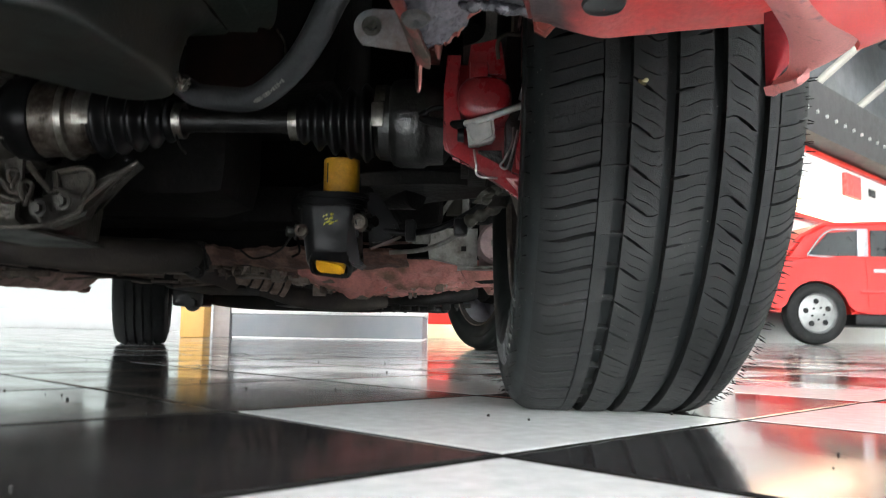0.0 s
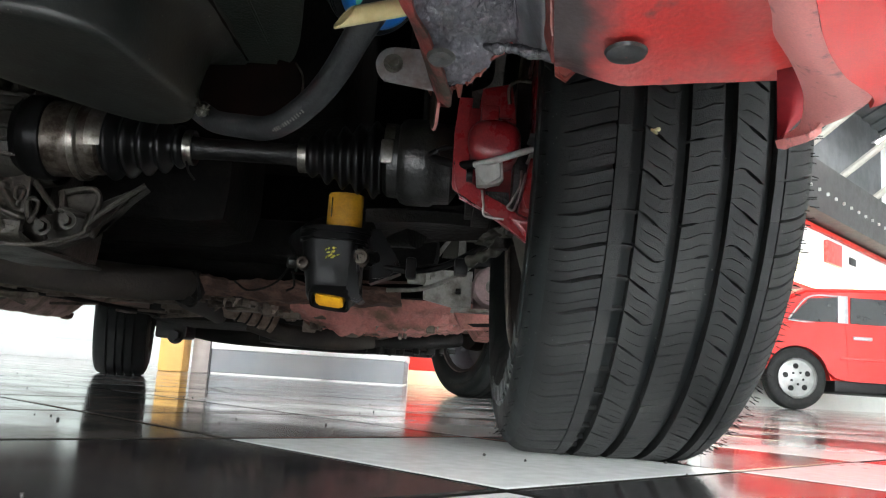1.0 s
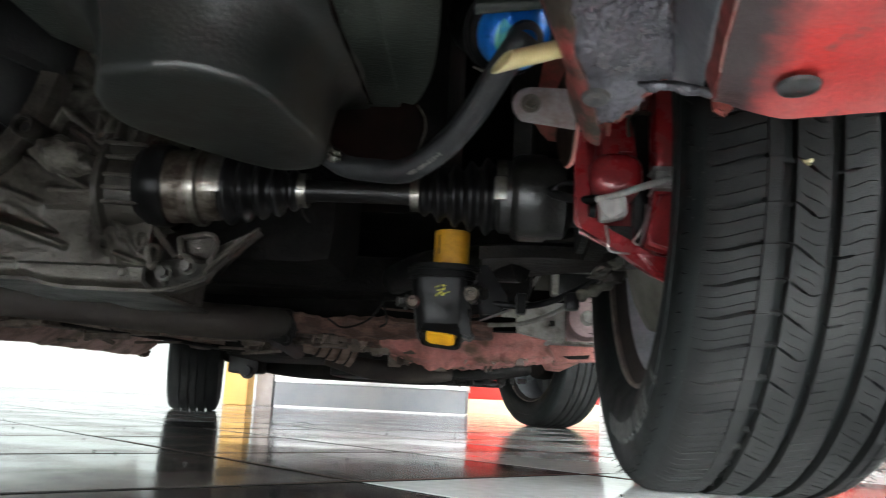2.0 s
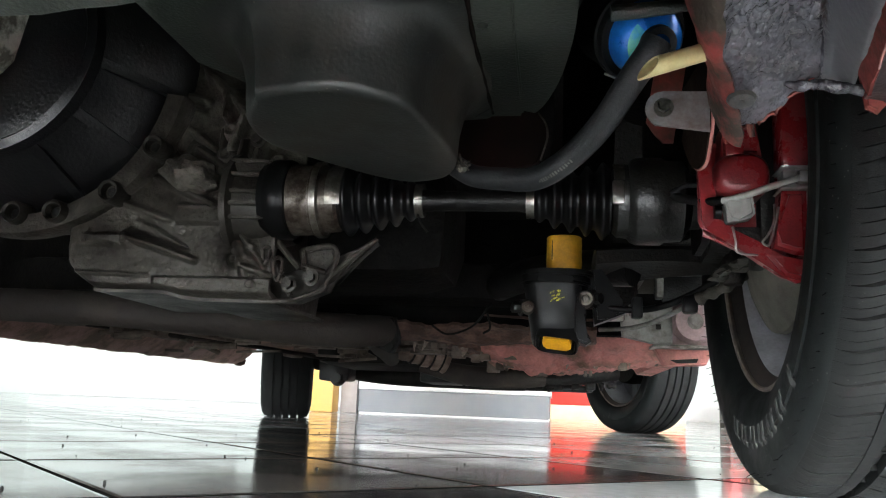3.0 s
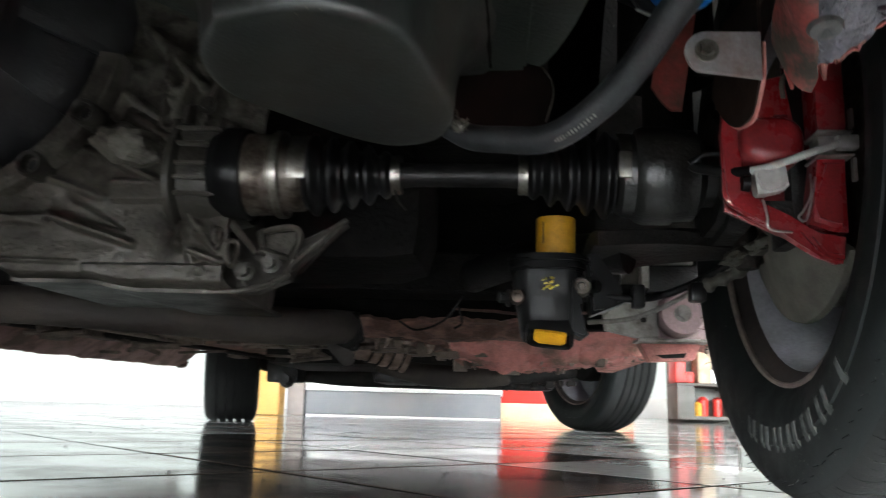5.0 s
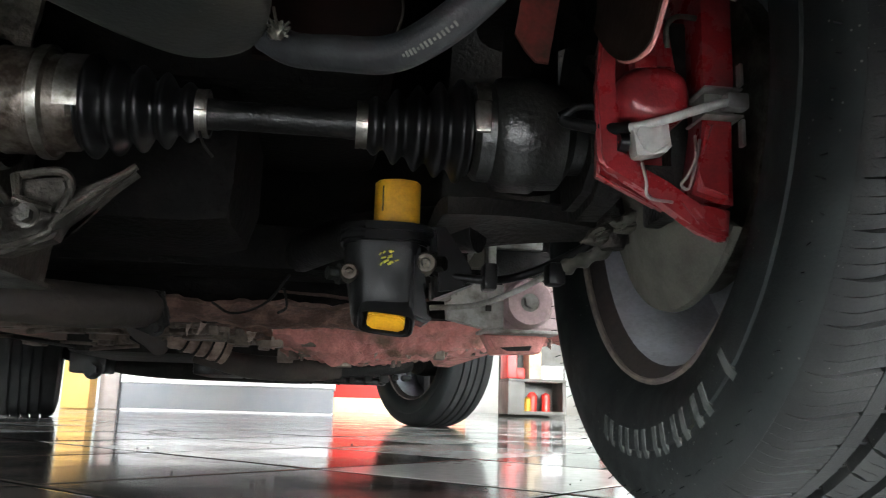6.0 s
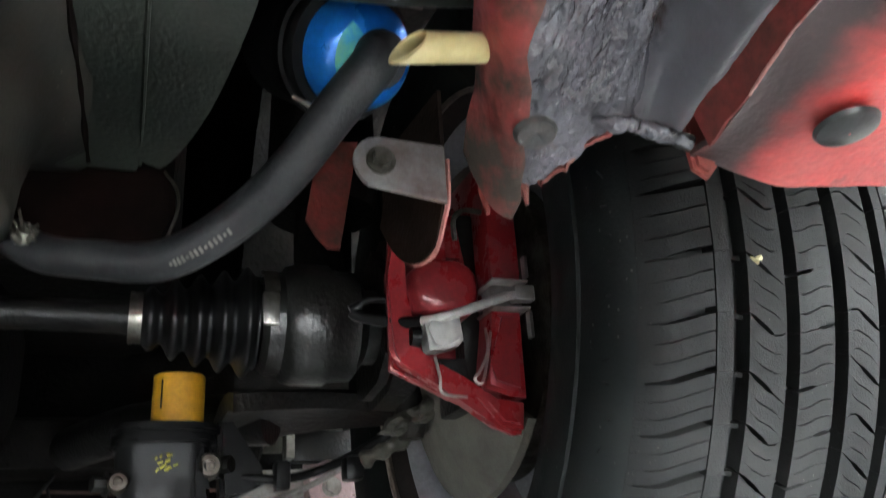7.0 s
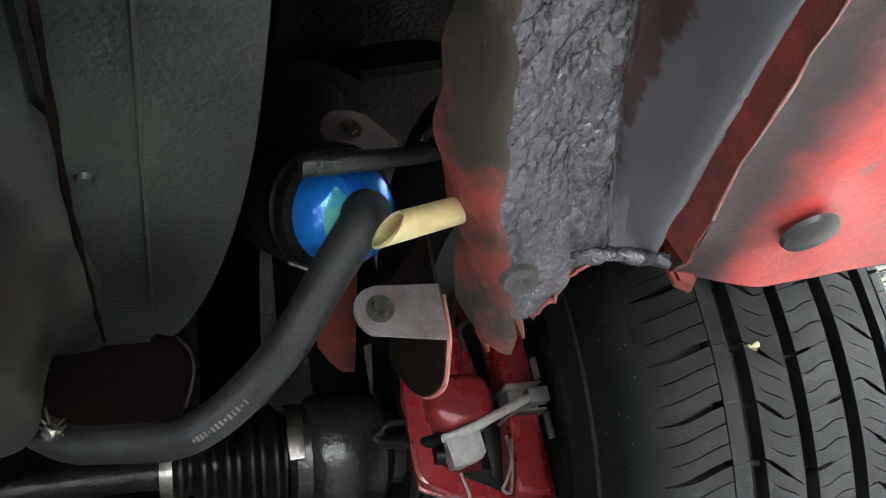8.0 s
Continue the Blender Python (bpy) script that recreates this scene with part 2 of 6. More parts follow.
CEILING = mat("grey metal roof sheet", (0.13, 0.14, 0.15), (0.1, 0.105, 0.11), 0.6, scale=2, bump=0.05)
TRUSS = mat("cream painted truss steel", (0.42, 0.41, 0.36), (0.34, 0.33, 0.29), 0.5, scale=6)
DARK_BEAM = mat("dark grey lighting beam", (0.035, 0.035, 0.038), (0.05, 0.05, 0.052), 0.5, scale=8)
GLASS_DARK = mat("tinted window glass", (0.012, 0.014, 0.016), None, 0.06, bump=0, spec=0.35)
CHROME = mat("satin silver trim", (0.32, 0.33, 0.34), (0.25, 0.26, 0.27), 0.4, metal=0.6)
ALLOY = mat("silver painted alloy wheel", (0.24, 0.245, 0.24), (0.17, 0.175, 0.17), 0.4, metal=0.3, scale=10)
TOOL_GREY = mat("olive grey steel tool stand", (0.075, 0.072, 0.06), (0.055, 0.05, 0.04), 0.45, scale=8)
TOOL_RED = mat("red enamel tool", (0.6, 0.03, 0.02), None, 0.35, scale=8)
TOOL_BEIGE = mat("beige cardboard", (0.5, 0.4, 0.27), None, 0.7, scale=12)
TUBE = mat("lit tube", (1.0, 0.99, 0.95), (1.0, 0.99, 0.95), 0.4, bump=0, emit=TUBE_POWER)
GLOW = mat("glow of the bright far walls", (0.3, 0.33, 0.32), (0.3, 0.33, 0.32), 0.8, bump=0, emit=WALL_GLOW)
GLOW_SOUTH = mat("added fill glow from the south", (0.93, 0.975, 1.0), (0.93, 0.975, 1.0), 0.8, bump=0, emit=SOUTH_FILL)
SIGN_GLOW = mat("lit sign face", (1.0, 0.86, 0.6), (1.0, 0.86, 0.6), 0.5, bump=0, emit=2.2)
BLUE_GLOW = mat("blue sign light", (0.1, 0.35, 1.0), (0.1, 0.35, 1.0), 0.5, bump=0, emit=2.5)



def specked(m, colour, scale, size):
    """Small pale specks of dust and grit stuck to a surface."""
    nt = m.node_tree
    n, l = nt.nodes, nt.links
    b = n["Principled BSDF"]
    was = b.inputs["Base Color"].links[0].from_socket
    tc, cells, mr, mx, patch, keep, mul = n.new("ShaderNodeTexCoord"), n.new("ShaderNodeTexVoronoi"), n.new("ShaderNodeMapRange"), n.new("ShaderNodeMix"), n.new("ShaderNodeTexNoise"), n.new("ShaderNodeMapRange"), n.new("ShaderNodeMath")
    cells.inputs["Scale"].default_value = scale
    patch.inputs["Scale"].default_value = 25
    l.new(tc.outputs["Object"], cells.inputs["Vector"])
    l.new(tc.outputs["Object"], patch.inputs["Vector"])
    mr.inputs["From Min"].default_value, mr.inputs["From Max"].default_value = size, size * 0.6
    l.new(cells.outputs["Distance"], mr.inputs["Value"])
    keep.inputs["From Min"].default_value, keep.inputs["From Max"].default_value = 0.48, 0.6
    l.new(patch.outputs["Fac"], keep.inputs["Value"])
    mul.operation = "MULTIPLY"
    l.new(mr.outputs["Result"], mul.inputs[0])
    l.new(keep.outputs["Result"], mul.inputs[1])
    mx.data_type = "RGBA"
    mx.inputs["B"].default_value = (*colour, 1)
    l.new(was, mx.inputs["A"])
    l.new(mul.outputs[0], mx.inputs["Factor"])
    l.new(mx.outputs["Result"], b.inputs["Base Color"])
    return m


specked(RUBBER, (0.12, 0.12, 0.11), 260, 0.1)
specked(SIDEWALL, (0.12, 0.12, 0.11), 150, 0.12)
specked(BLACK_PLASTIC, (0.12, 0.13, 0.11), 130, 0.1)
specked(DRUM_PLASTIC, (0.13, 0.12, 0.09), 120, 0.1)


def sprayed(m, dark):
    """Dark overspray on a wing: it fades over two or three centimetres beside the seam, unevenly."""
    nt = m.node_tree
    n, l = nt.nodes, nt.links
    b = n["Principled BSDF"]
    was = b.inputs["Base Color"].links[0].from_socket
    tc, sep, noise_n = n.new("ShaderNodeTexCoord"), n.new("ShaderNodeSeparateXYZ"), n.new("ShaderNodeTexNoise")
    noise_n.inputs["Scale"].default_value, noise_n.inputs["Detail"].default_value = 45, 5
    l.new(tc.outputs["Object"], sep.inputs[0])
    l.new(tc.outputs["Object"], noise_n.inputs["Vector"])
    y, x, d, f = (n.new("ShaderNodeMath") for _ in range(4))
    y.operation = x.operation = d.operation = "MULTIPLY_ADD"
    y.inputs[1].default_value, y.inputs[2].default_value = -0.156, -0.032
    l.new(sep.outputs["Y"], y.inputs[0])
    x.inputs[1].default_value = 1.0
    l.new(sep.outputs["X"], x.inputs[0])
    l.new(y.outputs[0], x.inputs[2])
    d.inputs[1].default_value = 0.03
    l.new(noise_n.outputs["Fac"], d.inputs[0])
    l.new(x.outputs[0], d.inputs[2])
    mr, mx = n.new("ShaderNodeMapRange"), n.new("ShaderNodeMix")
    mr.interpolation_type = "SMOOTHSTEP"
    mr.inputs["From Min"].default_value, mr.inputs["From Max"].default_value = 0.028, 0.056
    l.new(d.outputs[0], mr.inputs["Value"])
    mx.data_type = "RGBA"
    mx.inputs["A"].default_value = (*dark, 1)
    l.new(mr.outputs["Result"], mx.inputs["Factor"])
    l.new(was, mx.inputs["B"])
    scuff, edge, mx2 = n.new("ShaderNodeTexNoise"), n.new("ShaderNodeMapRange"), n.new("ShaderNodeMix")
    scuff.inputs["Scale"].default_value, scuff.inputs["Detail"].default_value = 34, 7
    l.new(tc.outputs["Object"], scuff.inputs["Vector"])
    edge.inputs["From Min"].default_value, edge.inputs["From Max"].default_value = 0.6, 0.68
    edge.inputs["To Max"].default_value = 0.75
    l.new(scuff.outputs["Fac"], edge.inputs["Value"])
    mx2.data_type = "RGBA"
    mx2.inputs["B"].default_value = (0.2, 0.1, 0.095, 1)
    l.new(edge.outputs["Result"], mx2.inputs["Factor"])
    l.new(mx.outputs["Result"], mx2.inputs["A"])
    l.new(mx2.outputs["Result"], b.inputs["Base Color"])
    return m


def masked(m, name, colour, other, rough, relief=0.0):
    """Another coat where the mesh carries the named mask; relief is its bump's strength, 0 leaves it."""
    nt = m.node_tree
    n, l = nt.nodes, nt.links
    b = n["Principled BSDF"]
    mask, coat, grain, mx, rx = n.new("ShaderNodeAttribute"), n.new("ShaderNodeMix"), n.new("ShaderNodeTexNoise"), n.new("ShaderNodeMix"), n.new("ShaderNodeMix")
    mask.attribute_name = name
    grain.inputs["Scale"].default_value, grain.inputs["Detail"].default_value = 45, 6
    coat.data_type = mx.data_type = "RGBA"
    coat.inputs["A"].default_value, coat.inputs["B"].default_value = (*colour, 1), (*other, 1)
    l.new(n.new("ShaderNodeTexCoord").outputs["Object"], grain.inputs["Vector"])
    l.new(grain.outputs["Fac"], coat.inputs["Factor"])
    l.new(mask.outputs["Fac"], mx.inputs["Factor"])
    l.new(b.inputs["Base Color"].links[0].from_socket, mx.inputs["A"])
    l.new(coat.outputs["Result"], mx.inputs["B"])
    l.new(mask.outputs["Fac"], rx.inputs["Factor"])
    l.new(b.inputs["Roughness"].links[0].from_socket, rx.inputs["A"])
    rx.inputs["B"].default_value = rough
    l.new(mx.outputs["Result"], b.inputs["Base Color"])
    l.new(rx.outputs["Result"], b.inputs["Roughness"])
    if relief:
        height, strength = b.inputs["Normal"].links[0].from_node, n.new("ShaderNodeMapRange")
        strength.inputs["To Min"].default_value, strength.inputs["To Max"].default_value = height.inputs["Strength"].default_value, relief
        l.new(mask.outputs["Fac"], strength.inputs["Value"])
        l.new(strength.outputs["Result"], height.inputs["Strength"])
    return m


masked(SEALER, "even", (0.118, 0.122, 0.136), (0.088, 0.09, 0.101), 0.36, 0.12)
# Uncoated red-brown paint in the hollow, darkened further for the shade of its depth.
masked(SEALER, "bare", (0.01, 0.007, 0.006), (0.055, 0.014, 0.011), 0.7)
WING_RED = sprayed(mat("red wing paint", (0.68, 0.055, 0.05), (0.55, 0.15, 0.14), 0.3, scale=16, fine=300, mix=(0.42, 0.7), bump=0.25, rough2=0.7), (0.06, 0.044, 0.045))


# ---- mesh helpers ----
def finish(name, bm, material, parent=None, label="", smooth=True, m=None):
    me = bpy.data.meshes.new(name)
    bmesh.ops.recalc_face_normals(bm, faces=bm.faces)
    bm.to_mesh(me)
    bm.free()
    me.materials.append(material)
    if smooth:
        me.shade_smooth()
        me.set_sharp_from_angle(angle=radians(38))
    ob = new(name, me)
    if parent:
        ob.parent = parent
    if m is not None:
        ob.matrix_basis = m
    if label:
        ob["label"] = label
    return ob


def part(name, bm, material, parent, label="", smooth=True, m=None):
    """One mesh under a thing or under a part."""
    return finish(name, bm, material, parent, label, smooth, m)


def thing(name, at, label, category, group="", kind=""):
    ob = new(name)
    ob.location = at
    ob.empty_display_size = 0.05
    return tagged(ob, label, category, group, kind)


def box(bm, lo, hi, bevel=0.0, segments=2):
    lo, hi = Vector(lo), Vector(hi)
    made = bmesh.ops.create_cube(bm, size=1.0, matrix=Matrix.Translation((lo + hi) / 2) @ Matrix.Diagonal((*(hi - lo), 1)))
    if bevel:
        edges = {e for v in made["verts"] for e in v.link_edges}
        bmesh.ops.bevel(bm, geom=list(edges), offset=bevel, segments=segments, affect="EDGES", profile=0.6)
    return bm


def boxes(*args, bevel=0.0):
    bm = bmesh.new()
    for lo, hi in args:
        box(bm, lo, hi, bevel)
    return bm


AX = {"x": Matrix.Rotation(radians(90), 4, "Y"), "y": Matrix.Rotation(radians(-90), 4, "X"), "z": Matrix.Identity(4)}


def lathe(bm, profile, centre=(0, 0, 0), axis="x", steps=48, close=False, arc=(0, 360)):
    """Turns (along, radius) pairs round an axis."""
    turn = Matrix.Translation(centre) @ AX[axis]
    full = arc[1] - arc[0] >= 360
    rings = []
    for k in range(steps if full else steps + 1):
        a = radians(arc[0] + (arc[1] - arc[0]) * k / steps)
        rings.append([bm.verts.new(turn @ Vector((r * math.cos(a), r * math.sin(a), d))) for d, r in profile])
    for k in range(steps):
        a, b = rings[k], rings[(k + 1) % len(rings)]
        for j in range(len(profile) - (0 if close else 1)):
            j2 = (j + 1) % len(profile)
            bm.faces.new((a[j], a[j2], b[j2], b[j]))
    return bm


def turned(profile, centre=(0, 0, 0), axis="x", steps=48, close=False, arc=(0, 360)):
    return lathe(bmesh.new(), profile, centre, axis, steps, close, arc)


def rod(bm, a, b, r, steps=14, r2=None):
    """A capped round bar from a to b."""
    a, b = Vector(a), Vector(b)
    m = Matrix.Translation((a + b) / 2) @ (b - a).to_track_quat("Z", "Y").to_matrix().to_4x4()
    bmesh.ops.create_cone(bm, cap_ends=True, segments=steps, radius1=r, radius2=r if r2 is None else r2, depth=(b - a).length, matrix=m)
    return bm


def spline(points, n):
    """A smooth line through the points."""
    p = [Vector(q) for q in points]
    p = [p[0] * 2 - p[1]] + p + [p[-1] * 2 - p[-2]]
    out = []
    for k in range(1, len(p) - 2):
        for j in range(n):
            t = j / n
            a, b, c, d = p[k - 1 : k + 3]
            out.append(0.5 * ((2 * b) + (c - a) * t + (2 * a - 5 * b + 4 * c - d) * t * t + (3 * b - a - 3 * c + d) * t ** 3))
    return out + [p[-2]]


def pipe(points, r, n=6, steps=14, bm=None, radii=None, caps=True):
    """A round tube swept along a smooth line."""
    bm = bm or bmesh.new()
    line = spline(points, n)
    up = Vector((0.13, 0.29, 0.95))
    rings = []
    for k, q in enumerate(line):
        d = (line[min(k + 1, len(line) - 1)] - line[max(k - 1, 0)]).normalized()
        u = (up - d * up.dot(d)).normalized()
        w = d.cross(u)
        rad = radii(k / (len(line) - 1)) if radii else r
        rings.append([bm.verts.new(q + rad * (u * math.cos(2 * math.pi * j / steps) + w * math.sin(2 * math.pi * j / steps))) for j in range(steps)])
    for a, b in zip(rings, rings[1:]):
        for j in range(steps):
            bm.faces.new((a[j], a[(j + 1) % steps], b[(j + 1) % steps], b[j]))
    if caps:
        bm.faces.new(rings[0]), bm.faces.new(list(reversed(rings[-1])))
    return bm


def prism(outline, lo, hi, axis="y", bevel=0.0, bm=None, segments=2):
    """An outline in the two other axes, given thickness along one."""
    bm = bm or bmesh.new()
    put = {"y": lambda a, b, c: (a, c, b), "x": lambda a, b, c: (c, a, b), "z": lambda a, b, c: (a, b, c)}[axis]
    low, high = [bm.verts.new(put(a, b, lo)) for a, b in outline], [bm.verts.new(put(a, b, hi)) for a, b in outline]
    faces = [bm.faces.new(low), bm.faces.new(list(reversed(high)))]
    n = len(outline)
    for k in range(n):
        faces.append(bm.faces.new((low[k], high[k], high[(k + 1) % n], low[(k + 1) % n])))
    if bevel:
        edges = {e for f in faces[:2] for e in f.edges}
        bmesh.ops.bevel(bm, geom=list(edges), offset=bevel, segments=segments, affect="EDGES")
    return bm


def sheet(nu, nv, place, thick=0.0):
    """A grid surface: place(u, v), u and v from 0 to 1, with thickness along its normal."""
    bm = bmesh.new()
    g = [[bm.verts.new(place(i / nu, j / nv)) for j in range(nv + 1)] for i in range(nu + 1)]
    for i in range(nu):
        for j in range(nv):
            bm.faces.new((g[i][j], g[i + 1][j], g[i + 1][j + 1], g[i][j + 1]))
    if thick:
        bm.normal_update()
        bmesh.ops.solidify(bm, geom=list(bm.faces), thickness=thick)
    return bm


def ring_points(cx, cy, rx, ry, n, power=2.0):
    out = []
    for k in range(n):
        a = 2 * math.pi * k / n
        c, s = math.cos(a), math.sin(a)
        out.append((cx + rx * math.copysign(abs(c) ** (2 / power), c), cy + ry * math.copysign(abs(s) ** (2 / power), s)))
    return out


def nz(x, y, z=0.0, k=1.0):
    return noise.noise(Vector((x * k, y * k, z * k)))


def hexbolt(bm, at, axis, r=0.008, h=0.006, washer=True):
    """A hexagonal bolt head on its washer, pointing along the axis."""
    d = Vector(axis).normalized()
    at = Vector(at)
    if washer:
        rod(bm, at, at + d * 0.0018, r * 1.55, 20)
    rod(bm, at + d * 0.0018, at + d * h, r, 6)
    return bm


# ---- the hall ----
X0, X1, Y0, Y1, H = -9.0, 12.0, -7.0, 13.0, 4.6
TILE, ANGLE, ORIGIN = 0.328, radians(45.4), (0.1115, 0.628)
wall_box = [("wall_north", (X0, Y1, 0), (X1, Y1 + 0.2, H)), ("wall_south", (X0, Y0 - 0.2, 0), (X1, Y0, H)), ("wall_west", (X0 - 0.2, Y0 - 0.2, 0), (X0, Y1 + 0.2, H)), ("wall_east", (X1, Y0 - 0.2, 0), (X1 + 0.2, Y1 + 0.2, H))]
for name, lo, hi in wall_box:
    tagged(finish(name, boxes((lo, hi)), WALL, smooth=False), "white painted wall of the showroom hall", "wall", kind="structure")
bm = bmesh.new()
box(bm, (X0 - 0.2, Y0 - 0.2, H), (X1 + 0.2, Y1 + 0.2, H + 0.15))
for k in range(70):
    x = X0 + 0.3 * k
    box(bm, (x, Y0, H - 0.03), (x + 0.14, Y1, H + 0.01))
tagged(finish("ceiling", bm, CEILING, smooth=False), "grey ribbed metal roof sheet ceiling", "ceiling", kind="structure")
floor = finish("floor", boxes(((X0, Y0, -0.12), (X1, Y1, -0.0006))), GROUT, smooth=False)
tagged(floor, "glossy chequered tiled floor with a charcoal tiled bay", "floor", kind="structure")


def truss(y, name="roof_truss"):
    t = thing(name, (0, y, H - 0.55), "cream painted steel lattice roof truss", "roof truss", "roof trusses", "structure")
    part("chord", boxes(((X0, -0.05, -0.06), (X1, 0.05, 0.06)), bevel=0.008), TRUSS, t)
    part("chord", boxes(((X0, -0.05, 0.42), (X1, 0.05, 0.51)), bevel=0.008), TRUSS, t)
    bm = bmesh.new()
    n = 24
    for k in range(n):
        a, b = X0 + (X1 - X0) * k / n, X0 + (X1 - X0) * (k + 1) / n
        rod(bm, (a, 0, 0.03), ((a + b) / 2, 0, 0.44), 0.03, 8)
        rod(bm, ((a + b) / 2, 0, 0.44), (b, 0, 0.03), 0.03, 8)
    part("lattice", bm, TRUSS, t)
    return t


for y in (-4.0, -0.5, 3.0, 6.5, 10.0):
    truss(y)
for x in (-5.0, 0.8, 4.2, 7.6):
    bm = boxes(((x - 0.05, Y0, H - 0.2), (x + 0.05, Y1, H - 0.06)), bevel=0.006)
    tagged(finish("purlin", bm, TRUSS), "cream painted steel roof purlin", "purlin", "roof purlins", "structure")


def tube_light(x, y, length=1.5):
    t = thing("tube_light", (x, y, H - 0.8), "white ceiling fitting with two lit fluorescent tubes", "ceiling light", "ceiling tube lights")
    part("housing", prism([(-0.14, 0.03), (-0.09, 0.08), (0.09, 0.08), (0.14, 0.03), (0.12, 0.025), (-0.12, 0.025)], -length / 2, length / 2, "y"), WHITE_GLOSS, t)
    for dx in (-0.06, 0.06):
        part("tube", rod(bmesh.new(), (dx, -length / 2 + 0.03, 0), (dx, length / 2 - 0.03, 0), 0.02, 10), TUBE, t)
    for dy in (-0.5, 0.5):
        part("hanger", rod(bmesh.new(), (0, dy, 0.07), (0, dy, 0.79), 0.006, 6), GREY_METAL, t)
    return t


light = tube_light(-6.5, -4.5)
for i in range(6):
    for j in range(6):
        if i or j:
            copy_thing(light, pose(-6.5 + 3.2 * i, -4.5 + 3.0 * j, H - 0.8))

# A glowing panel stands for the bright lower north wall; the red and white fascia runs above it.
front = thing("window_1", (0, Y1 - 0.06, 0), "glowing panel standing for the bright north wall, with white rails", "shop window", kind="structure")
part("glow_sheet", boxes(((X0 + 0.03, 0.0, 0.12), (6.0, 0.03, 3.0))), GLOW, front, smooth=False)
part("head_rail", boxes(((X0 + 0.2, -0.05, 3.0), (6.0, -0.002, 3.08)), bevel=0.006), WHITE_GLOSS, front)
part("sill", boxes(((X0 + 0.04, -0.16, 0.0), (6.0, -0.002, 0.3)), bevel=0.008), WHITE_GLOSS, front)
# A second glowing panel is added for the bright side to the west.
west = thing("window_2", (X0 + 0.06, 0, 0), "glowing panel standing for the bright west wall", "shop window", kind="structure")
part("glow_sheet", boxes(((-0.03, Y0 + 1, 0.0), (0.0, Y1 - 0.03, 3.0))), GLOW, west, smooth=False)
part("head_rail", boxes(((0.002, Y0 + 1, 3.0), (0.05, Y1 - 0.5, 3.08)), bevel=0.006), WHITE_GLOSS, west)
# Unseen glowing panel, added to light the car's underside from its front.
south = thing("window_3", (0, Y0 + 0.06, 0), "unseen glowing panel in the south wall, added to light the car", "shop window", kind="structure")
part("glow_sheet", boxes(((-5.5, -0.03, 0.55), (X1 - 1.5, 0.0, 3.2))), GLOW_SOUTH, south, smooth=False)
bm = bmesh.new()
for k in range(8):
    x = -5.47 + 2.28 * k
    box(bm, (x - 0.03, 0.002, 0.0), (x + 0.03, 0.05, 3.25), 0.006)
part("mullion", bm, WHITE_GLOSS, south)

# A diagonal wall across the north-east corner: fascia, lit sign strip, dark lighting beam.
DIAG = Matrix.Translation((5.6, 11.0, 0)) @ Matrix.Rotation(ANGLE, 4, "Z")
fascia = thing("fascia", (0, 0, 0), "white fascia board with red edges and a lit sign strip", "fascia", kind="structure")
fascia.matrix_basis = DIAG
part("back_panel", boxes(((-4.0, 0.06, 0.0), (2.6, 0.2, 1.5))), WALL, fascia)
part("light_strip", boxes(((-4.0, -0.04, 1.5), (2.6, 0.1, 1.88)), bevel=0.01), SIGN_GLOW, fascia, "warm lit sign strip")
part("board", boxes(((-4.0, 0.0, 1.885), (2.6, 0.2, 2.27)), bevel=0.01), FASCIA, fascia)
part("red_edge", boxes(((-4.0, -0.03, 2.275), (2.6, 0.2, 2.34)), bevel=0.006), RED_WALL, fascia)
part("red_edge", boxes(((-4.0, -0.06, 1.44), (2.6, 0.05, 1.495)), bevel=0.006), RED_WALL, fascia)
part("vent", boxes(((0.25, -0.02, 2.02), (0.5, -0.002, 2.12)), bevel=0.006), DARK_BEAM, fascia)
part("sign", boxes(((-0.75, -0.06, 1.9), (-0.2, -0.002, 2.2)), bevel=0.01), RED_DUSTY, fascia)
part("blue_lamp", boxes(((-0.3, -0.1, 1.3), (-0.12, -0.01, 1.42)), bevel=0.01), BLUE_GLOW, fascia, "small blue lamp")
part("dark_wall", boxes(((-4.0, 0.21, 2.345), (2.6, 0.3, H))), CEILING, fascia)
beam = thing("lighting_beam", (0, 0, 0), "dark grey ceiling beam studded with small lamps", "beam", kind="structure")
beam.matrix_basis = DIAG
part("body", boxes(((-4.0, -0.3, 2.36), (2.6, 0.19, 3.0)), bevel=0.02), DARK_BEAM, beam)
for k in range(22):
    part("lamp", rod(bmesh.new(), (-3.8 + 0.29 * k, -0.325, 2.62), (-3.8 + 0.29 * k, -0.295, 2.62), 0.022, 10), GREY_PLASTIC, beam)
for k in range(5):
    bm = bmesh.new()
    rod(bm, (-3.4 + 1.4 * k, -0.1, 3.0), (-3.4 + 1.4 * k, -2.2, H - 0.1), 0.05, 8)
    part("brace", bm, TRUSS, beam, "cream painted steel brace")

# Low things at the far end of the hall.
plinth = thing("display_plinth", (-1.42, 5.55, 0), "low grey metal display plinth with a white top", "plinth")
part("base", boxes(((0, 0, 0.012), (1.29, 0.9, 0.165)), bevel=0.006), GREY_PLINTH, plinth)
part("foot_rail", boxes(((0.004, 0.01, 0.0), (1.286, 0.89, 0.0118))), WHITE_GLOSS, plinth)
part("top", boxes(((-0.012, -0.012, 0.1655), (1.3, 0.91, 0.215)), bevel=0.006), WHITE_GLOSS, plinth)
part("cabinet", boxes(((0.02, 0.12, 0.2155), (1.27, 0.88, 1.15)), bevel=0.01), WHITE_GLOSS, plinth)
col = thing("yellow_column", (-1.63, 5.45, 0), "yellow painted square column", "column", kind="structure")
